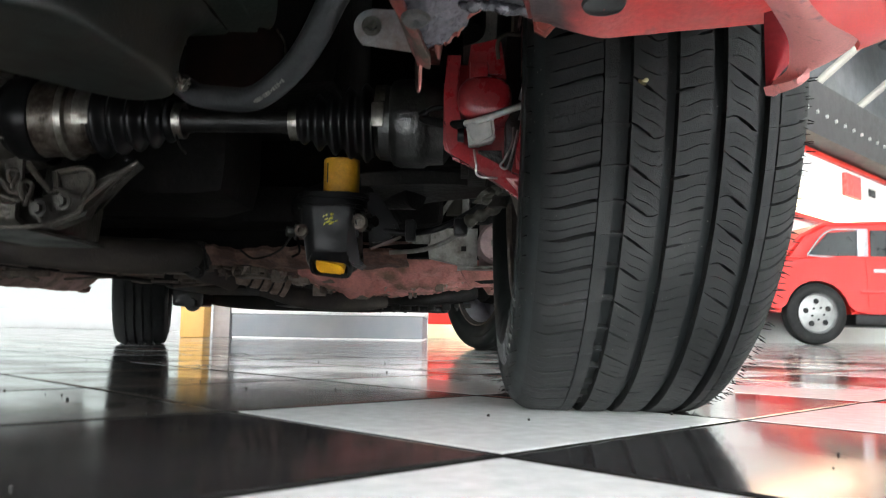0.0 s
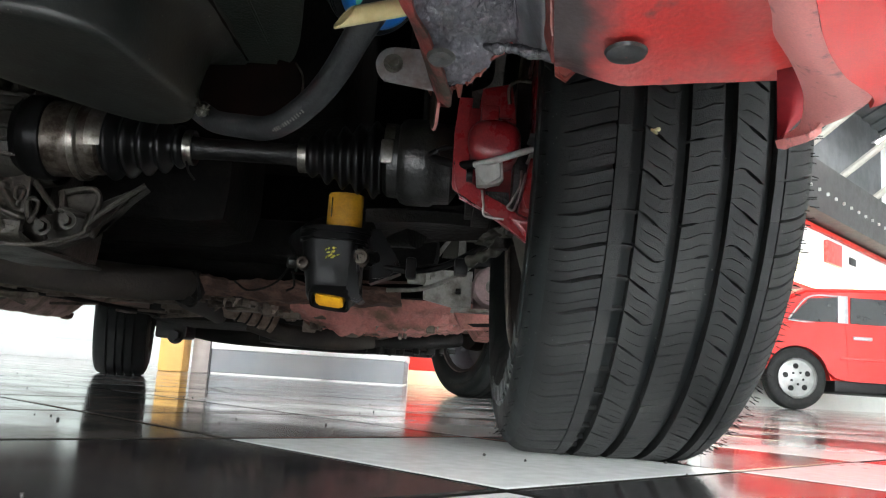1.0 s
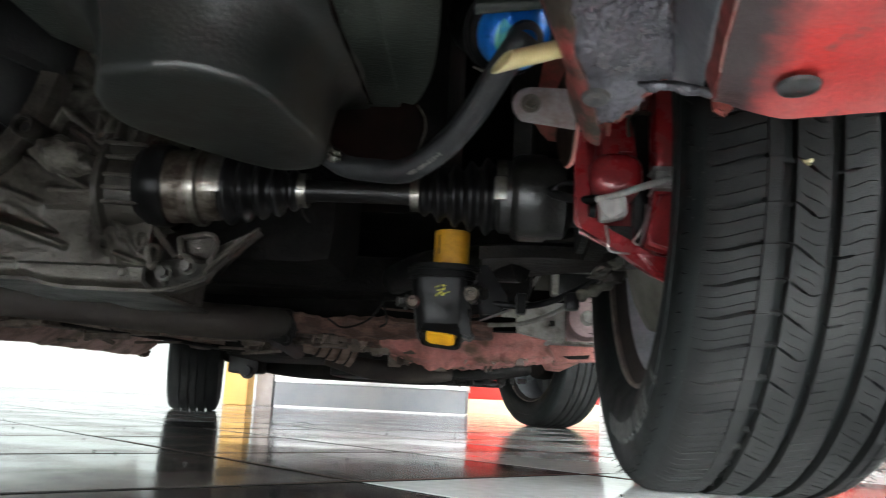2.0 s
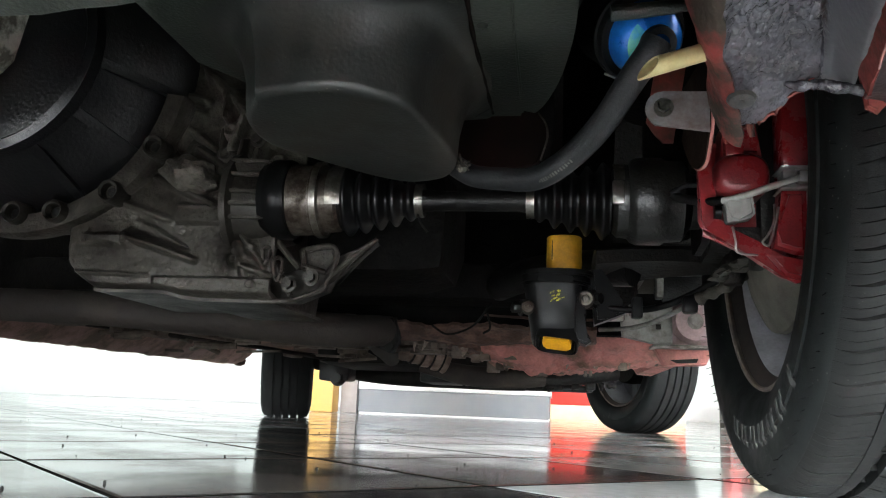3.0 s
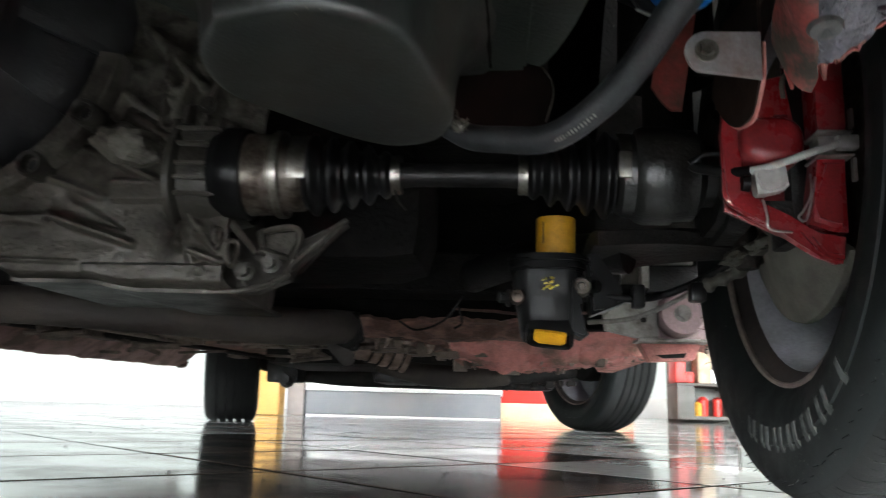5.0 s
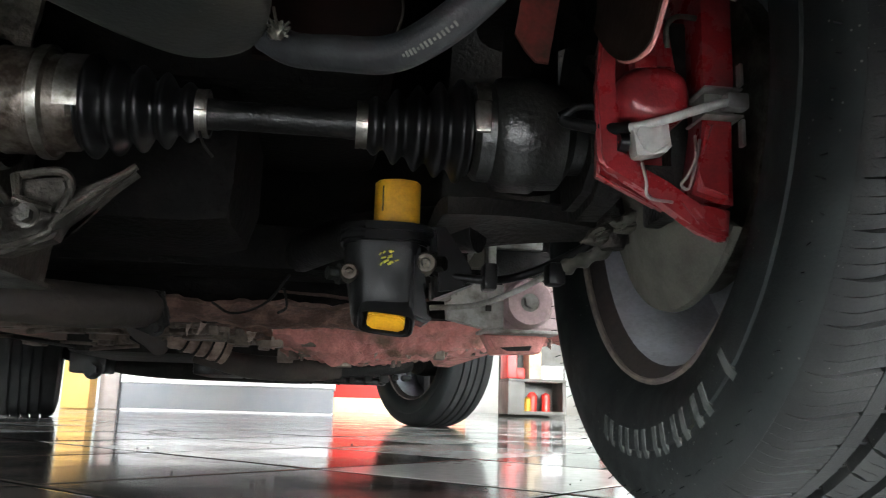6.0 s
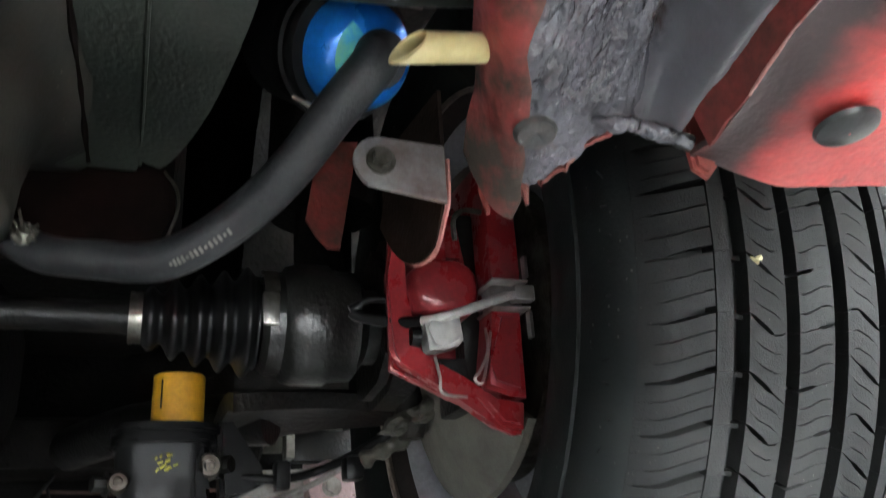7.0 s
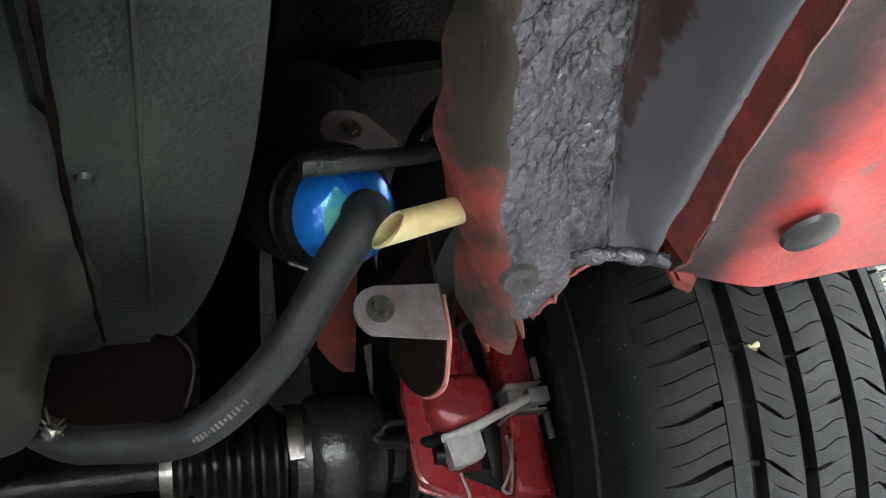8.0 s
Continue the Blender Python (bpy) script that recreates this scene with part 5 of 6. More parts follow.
part("bleed_fitting", rod(bmesh.new(), (0.084, 0.858, 0.2835), (0.096, 0.854, 0.2825), 0.0036, 6), CALIPER_RED, cal)
bm = turned([(0.0, 0.0075), (0.012, 0.0075), (0.013, 0.005), (0.022, 0.005), (0.024, 0.0065), (0.032, 0.0065), (0.034, 0.001)], (0.104, 0.862, 0.312), "z", 18)
part("bleed_nipple", bm, STEEL_DULL, cal)
part("hook", pipe([(0.118, 0.855, 0.33), (0.117, 0.852, 0.345), (0.124, 0.85, 0.352), (0.138, 0.85, 0.352)], 0.002, 6, 8), STEEL_DULL, cal)
part("brake_disc", turned([(0.18, 0.055), (0.18, 0.125), (0.198, 0.125), (0.198, 0.05)], (0, WY, WZ), "x", 64), STEEL_DULL, cal, "dull steel brake disc")
part("dust_shield", turned([(0.132, 0.03), (0.139, 0.075), (0.154, 0.122), (0.164, 0.14), (0.17, 0.141), (0.163, 0.122), (0.145, 0.075)], (0, WY, WZ), "x", 64, arc=(312, 580)), BEIGE, cal, "matt grey beige dust shield")
hub = part("knuckle", prism([(1.0, 0.235), (0.95, 0.24), (0.92, 0.26), (0.915, 0.33), (0.96, 0.37), (1.02, 0.35), (1.03, 0.28), (1.02, 0.24)], 0.085, 0.12, "x", 0.008), DARK_UNDER, car, "dark steering knuckle")
part("hose_sleeve", pipe([(0.082, 1.04, 0.192), (0.1, 1.03, 0.203), (0.122, 1.02, 0.213), (0.145, 1.0, 0.232), (0.15, 0.98, 0.25)], 0.008, 10, 12, radii=lambda t: 0.0065 + 0.0016 * math.sin(t * 40)), GREASE, hub, "greasy ribbed brake hose")
for cx, cy, cz, sx, sz, seed in ((0.148, 0.985, 0.238, 0.026, 0.011, 1), (0.12, 1.0, 0.226, 0.018, 0.009, 5), (0.174, 0.972, 0.243, 0.014, 0.012, 9)):
    bm = bmesh.new()
    bmesh.ops.create_icosphere(bm, subdivisions=4, radius=1.0)
    for v in bm.verts:
        d = v.co.copy()
        k = 1 + 0.35 * nz(d.x, d.y, d.z + seed, 2.0) + 0.12 * nz(d.x, d.y, d.z + seed, 6)
        v.co = Vector((cx + sx * d.x * k, cy + 0.016 * d.y * k, cz + sz * d.z * k + 0.35 * sx * d.x))
    part("greasy_joint", bm, GREASE, hub, "lumpy greasy ball joint cover")
part("hose_clamp", boxes(((0.078, 1.028, 0.184), (0.094, 1.05, 0.204)), bevel=0.004), BLACK_SMOOTH, hub)
part("knuckle_lug", turned([(0.0, 0.001), (0.0, 0.01), (0.01, 0.014), (0.03, 0.012), (0.045, 0.009)], (0.126, 1.0, 0.212), "z", 20), DARK_UNDER, hub)

# Lower arm and its cables.
arm = part("control_arm", sheet(24, 8, lambda u, v: (-0.022 + 0.192 * u, 1.06 + 0.04 * math.sin(u * 2.2) + 0.14 * (v - 0.5) * (1.4 - u), 0.254 + 0.01 * math.sin(u * 3.1) - 0.014 * (2 * v - 1) ** 2 + 0.014 * u), 0.014), DARK_UNDER, car, "black pressed steel lower arm")
part("cable", pipe([(-0.03, 1.06, 0.195), (0.02, 1.05, 0.188), (0.06, 1.06, 0.195), (0.1, 1.03, 0.212), (0.13, 1.0, 0.232)], 0.004, 6, 10), BLACK_SMOOTH, arm)
part("cable", pipe([(-0.008, 1.2, 0.179), (0.04, 1.18, 0.182), (0.085, 1.15, 0.199), (0.115, 1.09, 0.218), (0.145, 1.04, 0.235)], 0.003, 6, 10), GREY_METAL, arm)
part("cable_clip", boxes(((0.022, 1.037, 0.178), (0.034, 1.06, 0.202)), bevel=0.003), BLACK_SMOOTH, arm)

# Yellow bushing in its black sleeve.
mount = new("engine_mount")
mount.parent = car
mount["label"] = "yellow bushing in a black plastic sleeve"
part("bushing", prism([(x, y) for x, y in ring_points(-0.056, 1.062, 0.021, 0.02, 28, 2.6)], 0.19, 0.275, "z", 0.0015), YELLOW, mount, "yellow polyurethane bushing")
bm = prism(ring_points(-0.064, 1.065, 0.0425, 0.036, 36, 3.0), 0.2255, 0.2325, "z", 0.002)
prism(ring_points(-0.0655, 1.064, 0.0405, 0.035, 36, 3.0), 0.2165, 0.224, "z", 0.002, bm=bm)
prism(ring_points(-0.0655, 1.064, 0.038, 0.033, 36, 3.0), 0.2125, 0.2285, "z", 0.002, bm=bm)
part("collar", bm, BLACK_SMOOTH, mount, "black ribbed collar")
bm = bmesh.new()
rl = []
for z, wide, dx in ((0.214, 0.0365, 0.0), (0.195, 0.0345, 0.001), (0.172, 0.0315, 0.002), (0.158, 0.029, 0.0015), (0.155, 0.026, 0.001), (0.154, 0.01, 0.0)):
    rl.append([bm.verts.new((x + dx, y, z - 0.28 * (y - 1.035))) for x, y in ring_points(-0.0655, 1.062, wide, wide * 0.86, 40, 3.4)])
for a, b in zip(rl, rl[1:]):
    for j in range(40):
        bm.faces.new((a[j], b[j], b[(j + 1) % 40], a[(j + 1) % 40]))
part("sleeve", bm, BLACK_SMOOTH, mount, "black plastic sleeve")
for cx, cz, r in ((-0.097, 0.187, 0.008), (-0.031, 0.198, 0.01)):
    part("sleeve_lug", turned([(1.05, r), (1.036, r), (1.032, r * 0.8), (1.032, r * 0.45), (1.037, r * 0.4), (1.037, 0.0005)], (cx, 0, cz), "y", 24), RUSTY_STEEL, mount, "worn metal lug")
part("sleeve_tail", prism([(-0.036, 0.212), (-0.03, 0.18), (-0.032, 0.158), (-0.024, 0.149), (-0.03, 0.145), (-0.044, 0.15), (-0.044, 0.205)], 1.032, 1.075, "y", 0.003), BLACK_SMOOTH, mount)
tilt = Matrix.Translation((-0.063, 1.043, 0.1475)) @ Matrix.Rotation(radians(6), 4, "Y") @ Vector((-0.05, -0.62, -0.78)).to_track_quat("Z", "Y").to_matrix().to_4x4()
part("bushing_end", prism(ring_points(0, 0, 0.0165, 0.0085, 32, 6.0), -0.012, 0.0042, "z", 0.0015), YELLOW, mount, "yellow bushing end", m=tilt)
bm = bmesh.new()
rl = []
for h, k in ((-0.02, 1.08), (0.003, 1.05), (0.0052, 1.0), (0.0045, 0.9), (-0.004, 0.86), (-0.012, 0.84)):
    rl.append([bm.verts.new((x, y, h)) for x, y in ring_points(0, 0, 0.0235 * k, 0.0138 * k, 40, 4.5)])
for a, b in zip(rl, rl[1:]):
    for j in range(40):
        bm.faces.new((a[j], a[(j + 1) % 40], b[(j + 1) % 40], b[j]))
part("mouth", bm, BLACK_SMOOTH, mount, "black moulded rim round the bushing", m=tilt)
part("bushing_slit", boxes(((-0.0707, 1.0425, 0.245), (-0.0695, 1.046, 0.268)), bevel=0.0003), BLACK_STEEL, mount)
rng = random.Random(8)
bm = bmesh.new()
for k in range(16):
    x, z = -0.066 + 0.003 * (k % 4) - 0.004 + rng.uniform(-0.003, 0.003), 0.197 + rng.uniform(-0.005, 0.006) + 0.0012 * (k % 4)
    dab = rod(bmesh.new(), (x, 1.0318, z), (x + rng.uniform(0.001, 0.004), 1.0318, z + rng.uniform(0.0005, 0.003)), rng.uniform(0.0006, 0.0012), 6)
    part("paint_dab", dab, YELLOW_MARK, mount, "yellow paint dab")
part("mount_bolt", hexbolt(bmesh.new(), (-0.105, 1.05, 0.187), (-0.9, -0.4, 0), 0.006, 0.012), OILY, mount)
part("mount_bolt", hexbolt(bmesh.new(), (-0.021, 1.05, 0.2), (0.8, -0.6, 0), 0.007, 0.01), OILY, mount)
part("side_wing", prism([(-0.025, 0.235), (-0.012, 0.236), (0.012, 0.20), (0.016, 0.185), (0.0, 0.178), (-0.02, 0.17)], 1.05, 1.08, "y", 0.004), BLACK_SMOOTH, mount)

# Gearbox.
gear = new("gearbox")
gear.parent = car
gear["label"] = "oily cast aluminium gearbox"


def along(x, z, a, b):
    """Distance from a segment in the casting's face, and the share along it."""
    ax, az = a
    dx, dz = b[0] - ax, b[1] - az
    t = max(0.0, min(1.0, ((x - ax) * dx + (z - az) * dz) / (dx * dx + dz * dz)))
    return math.hypot(x - ax - dx * t, z - az - dz * t), t


def between(x, knots):
    for (a, p), (b, q) in zip(knots, knots[1:]):
        if x <= b:
            return p + (q - p) * max(0.0, (x - a) / (b - a))
    return knots[-1][1]


def ridge(d, w):
    return 1 / (1 + (d / w) ** 4)


CASE_LOW = [(-0.642, 0.256), (-0.634, 0.222), (-0.628, 0.208), (-0.616, 0.196), (-0.603, 0.188), (-0.592, 0.186), (-0.515, 0.186), (-0.494, 0.181), (-0.473, 0.178), (-0.38, 0.177)]
CASE_TOP = [(-0.642, 0.264), (-0.615, 0.278), (-0.58, 0.29), (-0.545, 0.338), (-0.51, 0.378), (-0.47, 0.392), (-0.43, 0.375), (-0.38, 0.35)]
CASE_RIBS = [((-0.556, 0.247), (-0.474, 0.221), 0.016, 0.0035), ((-0.535, 0.322), (-0.458, 0.287), 0.012, 0.004), ((-0.499, 0.284), (-0.425, 0.284), 0.01, 0.003), ((-0.438, 0.252), (-0.437, 0.37), 0.02, 0.004), ((-0.44, 0.262), (-0.425, 0.232), 0.008, 0.004), ((-0.425, 0.232), (-0.41, 0.2), 0.008, 0.004), ((-0.628, 0.206), (-0.53, 0.203), 0.005, 0.002), ((-0.49, 0.36), (-0.445, 0.33), 0.014, 0.004), ((-0.465, 0.385), (-0.46, 0.33), 0.012, 0.004), ((-0.52, 0.345), (-0.5, 0.31), 0.006, 0.004), ((-0.575, 0.292), (-0.51, 0.268), 0.008, 0.0035), ((-0.418, 0.25), (-0.39, 0.215), 0.009, 0.003), ((-0.415, 0.215), (-0.385, 0.205), 0.01, 0.003)]
CASE_BOSSES = [(-0.56, 0.2455, 0.0075, 0.011), (-0.425, 0.222, 0.007, 0.012), (-0.402, 0.193, 0.008, 0.014), (-0.455, 0.352, 0.011, 0.012), (-0.483, 0.33, 0.012, 0.008), (-0.408, 0.236, 0.006, 0.01)]


def casting(u, v):
    x = -0.642 + 0.262 * u
    lo, hi = between(x, CASE_LOW), between(x, CASE_TOP)
    z = lo + (hi - lo) * v
    y = 0.955 + 0.03 * max(0.0, (z - 0.262) / 0.12) ** 1.3
    y += 0.03 * max(0.0, 1 - (z - lo) / 0.009) ** 2 + 0.02 * max(0.0, (-0.628 - x) / 0.014) ** 2
    out = 0.0
    for a, b, tall, wide in CASE_RIBS:
        d, t = along(x, z, a, b)
        out = max(out, tall * (1 - 0.45 * t) * ridge(d, wide))
    for bx, bz, r, tall in CASE_BOSSES:
        d = math.hypot(x - bx, z - bz)
        out = max(out, tall * ridge(d, r) - 0.006 * ridge(d, r * 0.45))
    # raised block, lower flange band, stepped ledge and the pocket above the long rib
    out = max(out, 0.009 * ridge(max(abs(x + 0.589) / 0.023, abs(z - 0.2448) / 0.0058), 1.0))
    if z < 0.203 and x > -0.525:
        out = max(out, 0.009 * min(1, (0.203 - z) / 0.003) * min(1, (x + 0.525) / 0.008))
    if x > -0.5 and 0.262 < z < 0.282:
        out = max(out, 0.007 * min(1, (z - 0.262) / 0.004))
    d, t = along(x, z, (-0.55, 0.262), (-0.485, 0.236))
    out -= 0.012 * ridge(d, 0.008 * (1.1 - t))
    crust = 0.0035 * max(0.0, nz(x, z, 2, 70)) * ridge(math.hypot((x + 0.46) / 1.6, z - 0.315), 0.03)
    y -= out + crust + 0.0012 * nz(x, z, 5, 60) + 0.0006 * nz(x, z, 9, 190)
    return (x, y, z)


part("case", sheet(190, 150, casting, 0.006), ALU, gear, "ribbed cast aluminium case")
part("case_back", prism([(-0.63, 0.262), (-0.61, 0.205), (-0.59, 0.192), (-0.40, 0.186), (-0.385, 0.33), (-0.43, 0.365), (-0.50, 0.355), (-0.56, 0.29)], 1.02, 1.2, "y", 0.01), ALU_DARK, gear)
part("case_floor", sheet(30, 8, lambda u, v: (-0.6 + 0.22 * u, 0.965 + 0.2 * v, between(-0.6 + 0.22 * u, CASE_LOW) + 0.002), 0.004), ALU_DARK, gear)
part("final_drive", turned([(-0.437, 0.062), (-0.43, 0.062), (-0.426, 0.054), (-0.395, 0.05), (-0.385, 0.047), (-0.37, 0.044), (-0.366, 0.042)], (0, SY + 0.02, SZ - 0.004), "x", 48), ALU_DARK, gear, "finned final drive housing")
for k, (z, deep) in enumerate(((0.336, 0.012), (0.318, 0.004), (0.297, 0.0), (0.283, 0.0), (0.268, 0.004))):
    part("fin", prism([(-0.434, z + 0.002), (-0.392, z + 0.0005), (-0.386, z - 0.002), (-0.386, z - 0.003), (-0.434, z - 0.0025)], 0.925 + deep, 0.985, "y", 0.001), ALU, gear)
for z0, z1 in ((0.32, 0.334), (0.299, 0.316), (0.27, 0.281)):
    part("fin_web", prism([(-0.433, z0), (-0.395, z0 + 0.001), (-0.39, z1 - 0.002), (-0.433, z1)], 0.938, 0.96, "y", 0.002), ALU_DARK, gear)
part("web", prism([(-0.405, 0.179), (-0.36, 0.18), (-0.326, 0.194), (-0.32, 0.207), (-0.27, 0.252), (-0.274, 0.256), (-0.3, 0.24), (-0.32, 0.225), (-0.345, 0.216), (-0.4, 0.212)], 0.985, 1.01, "y", 0.004), ALU_DARK, gear, "triangular side web")
part("web_edge", pipe([(-0.41, 0.968, 0.178), (-0.38, 0.966, 0.1775), (-0.352, 0.966, 0.182), (-0.325, 0.968, 0.194), (-0.319, 0.97, 0.207), (-0.295, 0.975, 0.23), (-0.268, 0.982, 0.254)], 0.0028, 6, 8), ALU, gear)
part("web_edge", pipe([(-0.352, 0.972, 0.238), (-0.32, 0.97, 0.243), (-0.312, 0.972, 0.232), (-0.318, 0.97, 0.21)], 0.0035, 6, 8), ALU, gear)
part("web_panel", prism([(-0.352, 0.237), (-0.318, 0.241), (-0.313, 0.23), (-0.322, 0.213), (-0.345, 0.216)], 0.976, 0.988, "y", 0.003), ALU, gear)
for a, b in (((-0.4, 0.965, 0.25), (-0.372, 0.96, 0.205)), ((-0.382, 0.965, 0.248), (-0.352, 0.962, 0.215)), ((-0.352, 0.97, 0.238), (-0.346, 0.965, 0.214)), ((-0.35, 0.966, 0.219), (-0.322, 0.968, 0.212)), ((-0.4, 0.962, 0.225), (-0.385, 0.96, 0.19)), ((-0.372, 0.96, 0.205), (-0.36, 0.964, 0.184))):
    part("web_strut", rod(bmesh.new(), a, b, 0.0042, 8, 0.003), ALU, gear)
for x, z, r in ((-0.373, 0.213, 0.009), (-0.388, 0.228, 0.007)):
    loop = [(x + 0.6 * r * math.cos(q), 0.952 + 0.004 * math.sin(q * 2), z + 1.4 * r * math.sin(q)) for q in [k * math.pi / 4 for k in range(9)]]
    part("cast_loop", pipe(loop, 0.0024, 4, 8), ALU, gear)
for x, z in ((-0.395, 0.33), (-0.41, 0.365), (-0.36, 0.196), (-0.335, 0.204)):
    part("case_bolt", hexbolt(bmesh.new(), (x, 0.955, z), (0, -1, 0), 0.006, 0.009), ALU_DARK, gear)


def upper(u, v):
    x, z = -0.56 + 0.2 * u, 0.33 + 0.2 * v
    y = 0.985 + 0.25 * max(0.0, z - 0.36)
    out = 0.0
    for a, b, tall in (((-0.54, 0.41), (-0.47, 0.36), 0.02), ((-0.5, 0.47), (-0.43, 0.4), 0.024), ((-0.45, 0.36), (-0.44, 0.43), 0.02), ((-0.415, 0.345), (-0.4, 0.43), 0.026), ((-0.468, 0.44), (-0.462, 0.4), 0.03), ((-0.56, 0.45), (-0.5, 0.43), 0.015), ((-0.505, 0.41), (-0.515, 0.36), 0.02)):
        d, t = along(x, z, a, b)
        out = max(out, tall * ridge(d, 0.007 - 0.003 * t))
    for bx, bz, r in ((-0.455, 0.385, 0.012), (-0.405, 0.395, 0.01), (-0.43, 0.43, 0.013), (-0.39, 0.345, 0.011)):
        d = math.hypot(x - bx, z - bz)
        out = max(out, 0.024 * ridge(d, r) - 0.01 * ridge(d, r * 0.5))
    return (x, y - out + 0.004 * nz(x, z, 3, 40), z)


bm = bmesh.new()
bmesh.ops.create_icosphere(bm, subdivisions=4, radius=1.0)
for v in bm.verts:
    d = v.co.copy()
    k = 1 + 0.25 * nz(d.x, d.y, d.z, 2.2) + 0.1 * nz(d.x, d.y, d.z + 7, 6)
    v.co = Vector((-0.492 + 0.036 * d.x * k, 0.962 + 0.022 * d.y * k, 0.324 + 0.022 * d.z * k - 0.25 * 0.036 * d.x))
part("cast_lump", bm, ALU_LIFTED, gear, "pale lumpy casting")
# The upper casting takes a paler aluminium to make up for weak light.
part("upper_case", sheet(90, 90, upper, 0.006), ALU_LIFTED, gear, "upper casting, lightened where little light reaches")
bell = part("bell_housing", turned([(0.86, 0.001), (0.86, 0.06), (0.868, 0.112), (0.872, 0.124), (0.884, 0.13), (0.90, 0.132), (0.93, 0.15), (0.965, 0.172), (0.98, 0.181), (1.05, 0.183)], (-0.703, 0, 0.452), "y", 72), BELL, gear, "black domed bell housing")
part("bell_ring", turned([(0.866, 0.118), (0.858, 0.124), (0.862, 0.133), (0.878, 0.134)], (-0.703, 0, 0.452), "y", 72), BELL, gear)
bm = bmesh.new()
for q in (-64, -36, -8):
    m = Matrix.Translation((-0.703, 0, 0.452)) @ Matrix.Rotation(radians(-q), 4, "Y")
    vs = [bm.verts.new(m @ Vector(p)) for p in ((0.13, 0.885, -0.006), (0.13, 0.885, 0.006), (0.176, 0.955, 0.005), (0.176, 0.955, -0.005), (0.13, 0.93, -0.006), (0.13, 0.93, 0.006), (0.176, 0.975, 0.005), (0.176, 0.975, -0.005))]
    for f in ((0, 1, 2, 3), (4, 7, 6, 5), (0, 4, 5, 1), (1, 5, 6, 2), (2, 6, 7, 3), (3, 7, 4, 0)):
        bm.faces.new([vs[j] for j in f])
part("bell_rib", bm, BELL, gear)
part("bell_flange", turned([(0.955, 0.178), (0.945, 0.181), (0.944, 0.203), (0.952, 0.207), (0.975, 0.205), (0.975, 0.18)], (-0.703, 0, 0.452), "y", 40, close=True, arc=(10, 110)), ALU, gear, "aluminium bell flange")
for q, reach in ((-30, 0.2), (-51, 0.198), (-72, 0.187), (-88, 0.18), (-106, 0.182)):
    a = radians(q)
    x, z = -0.703 + reach * math.cos(a), 0.452 + reach * math.sin(a)
    b = part("flange_boss", turned([(0.96, 0.0145), (0.936, 0.0135), (0.932, 0.0118), (0.934, 0.0095), (0.95, 0.0085), (0.95, 0.0005)], (x, 0, z), "y", 24), ALU_DARK, gear, "hollow bolt boss")
    part("flange_bolt", hexbolt(bmesh.new(), (x, 0.95, z), (0, -1, 0), 0.006, 0.008, False), BLACK_STEEL, b)
side = [(-0.86, 0.42), (-0.78, 0.36), (-0.70, 0.372), (-0.655, 0.42), (-0.64, 0.5), (-0.70, 0.58), (-0.86, 0.58)]
# Pale corroded aluminium, its colour lightened further because little light gets here.
part("clutch_cover", prism(side, 0.80, 0.862, "y", 0.014, segments=3), ALU_PALE, gear, "pale corroded aluminium cover")
for x, z in ((-0.70, 0.455), (-0.715, 0.40), (-0.76, 0.40)):
    part("cover_boss", turned([(0.80, 0.021), (0.785, 0.019), (0.783, 0.012), (0.795, 0.010), (0.795, 0.001)], (x, 0, z), "y", 24), STEEL_DULL, gear)

# Engine, bulkhead and wheel well close the space above, blackened for shade; black sheets are added.
part("bonnet_blackout", sheet(8, 8, lambda u, v: (-1.25 + 1.56 * u, 0.24 + 1.3 * v, 0.69 + 0.1 * v), 0.01), BAY_BLACK, car, "added black sheet under the bonnet, standing for shade")
part("front_blackout", sheet(8, 4, lambda u, v: (-1.2 + 1.46 * u, 0.23 + 0.05 * abs(2 * u - 1) ** 4, 0.3 + 0.4 * v), 0.01), BAY_BLACK, car, "added black sheet behind the bumper, standing for shade")
part("side_blackout", sheet(4, 4, lambda u, v: (0.31, 0.24 + 0.34 * u, 0.3 + 0.4 * v), 0.006), BAY_BLACK, car, "added black sheet inside the wing, standing for shade")
part("engine_block", boxes(((-0.6, 1.09, 0.37), (-0.06, 1.42, 0.78)), ((-0.50, 1.1, 0.23), (-0.2, 1.30, 0.4)), bevel=0.05), BAY_BLACK, car, "engine block blackened for shade")
part("subframe", boxes(((-1.0, 1.36, 0.235), (0.06, 1.46, 0.30)), bevel=0.025), BAY_BLACK, car, "steel subframe blackened for shade")
part("subframe_arm", pipe([(-0.16, 1.38, 0.262), (-0.1, 1.25, 0.262), (-0.03, 1.16, 0.255), (0.03, 1.12, 0.25)], 0.024, 6, 14), BLACK_STEEL, car)
part("bulkhead", sheet(30, 20, lambda u, v: (-1.24 + 1.52 * u, 1.50 + 0.03 * nz(u * 7, v * 4), 0.2 + 0.79 * v), 0.01), BAY_BLACK, car, "bulkhead blackened for shade")
part("inner_well", sheet(4, 24, lambda u, v: (0.03 + 0.09 * u * (1 if v < 0.5 else 0.4), 0.70 + 0.75 * v, 0.46 + 0.25 * math.sin(v * math.pi) + 0.02 * u), 0.006), BAY_BLACK, car, "wheel well blackened for shade")
part("wheel_well", turned([(0.02, 0.40), (0.06, 0.405), (0.33, 0.40)], (0, WY, WZ), "x", 40, arc=(95, 248)), DARK_UNDER, car, "dark wheel arch liner")
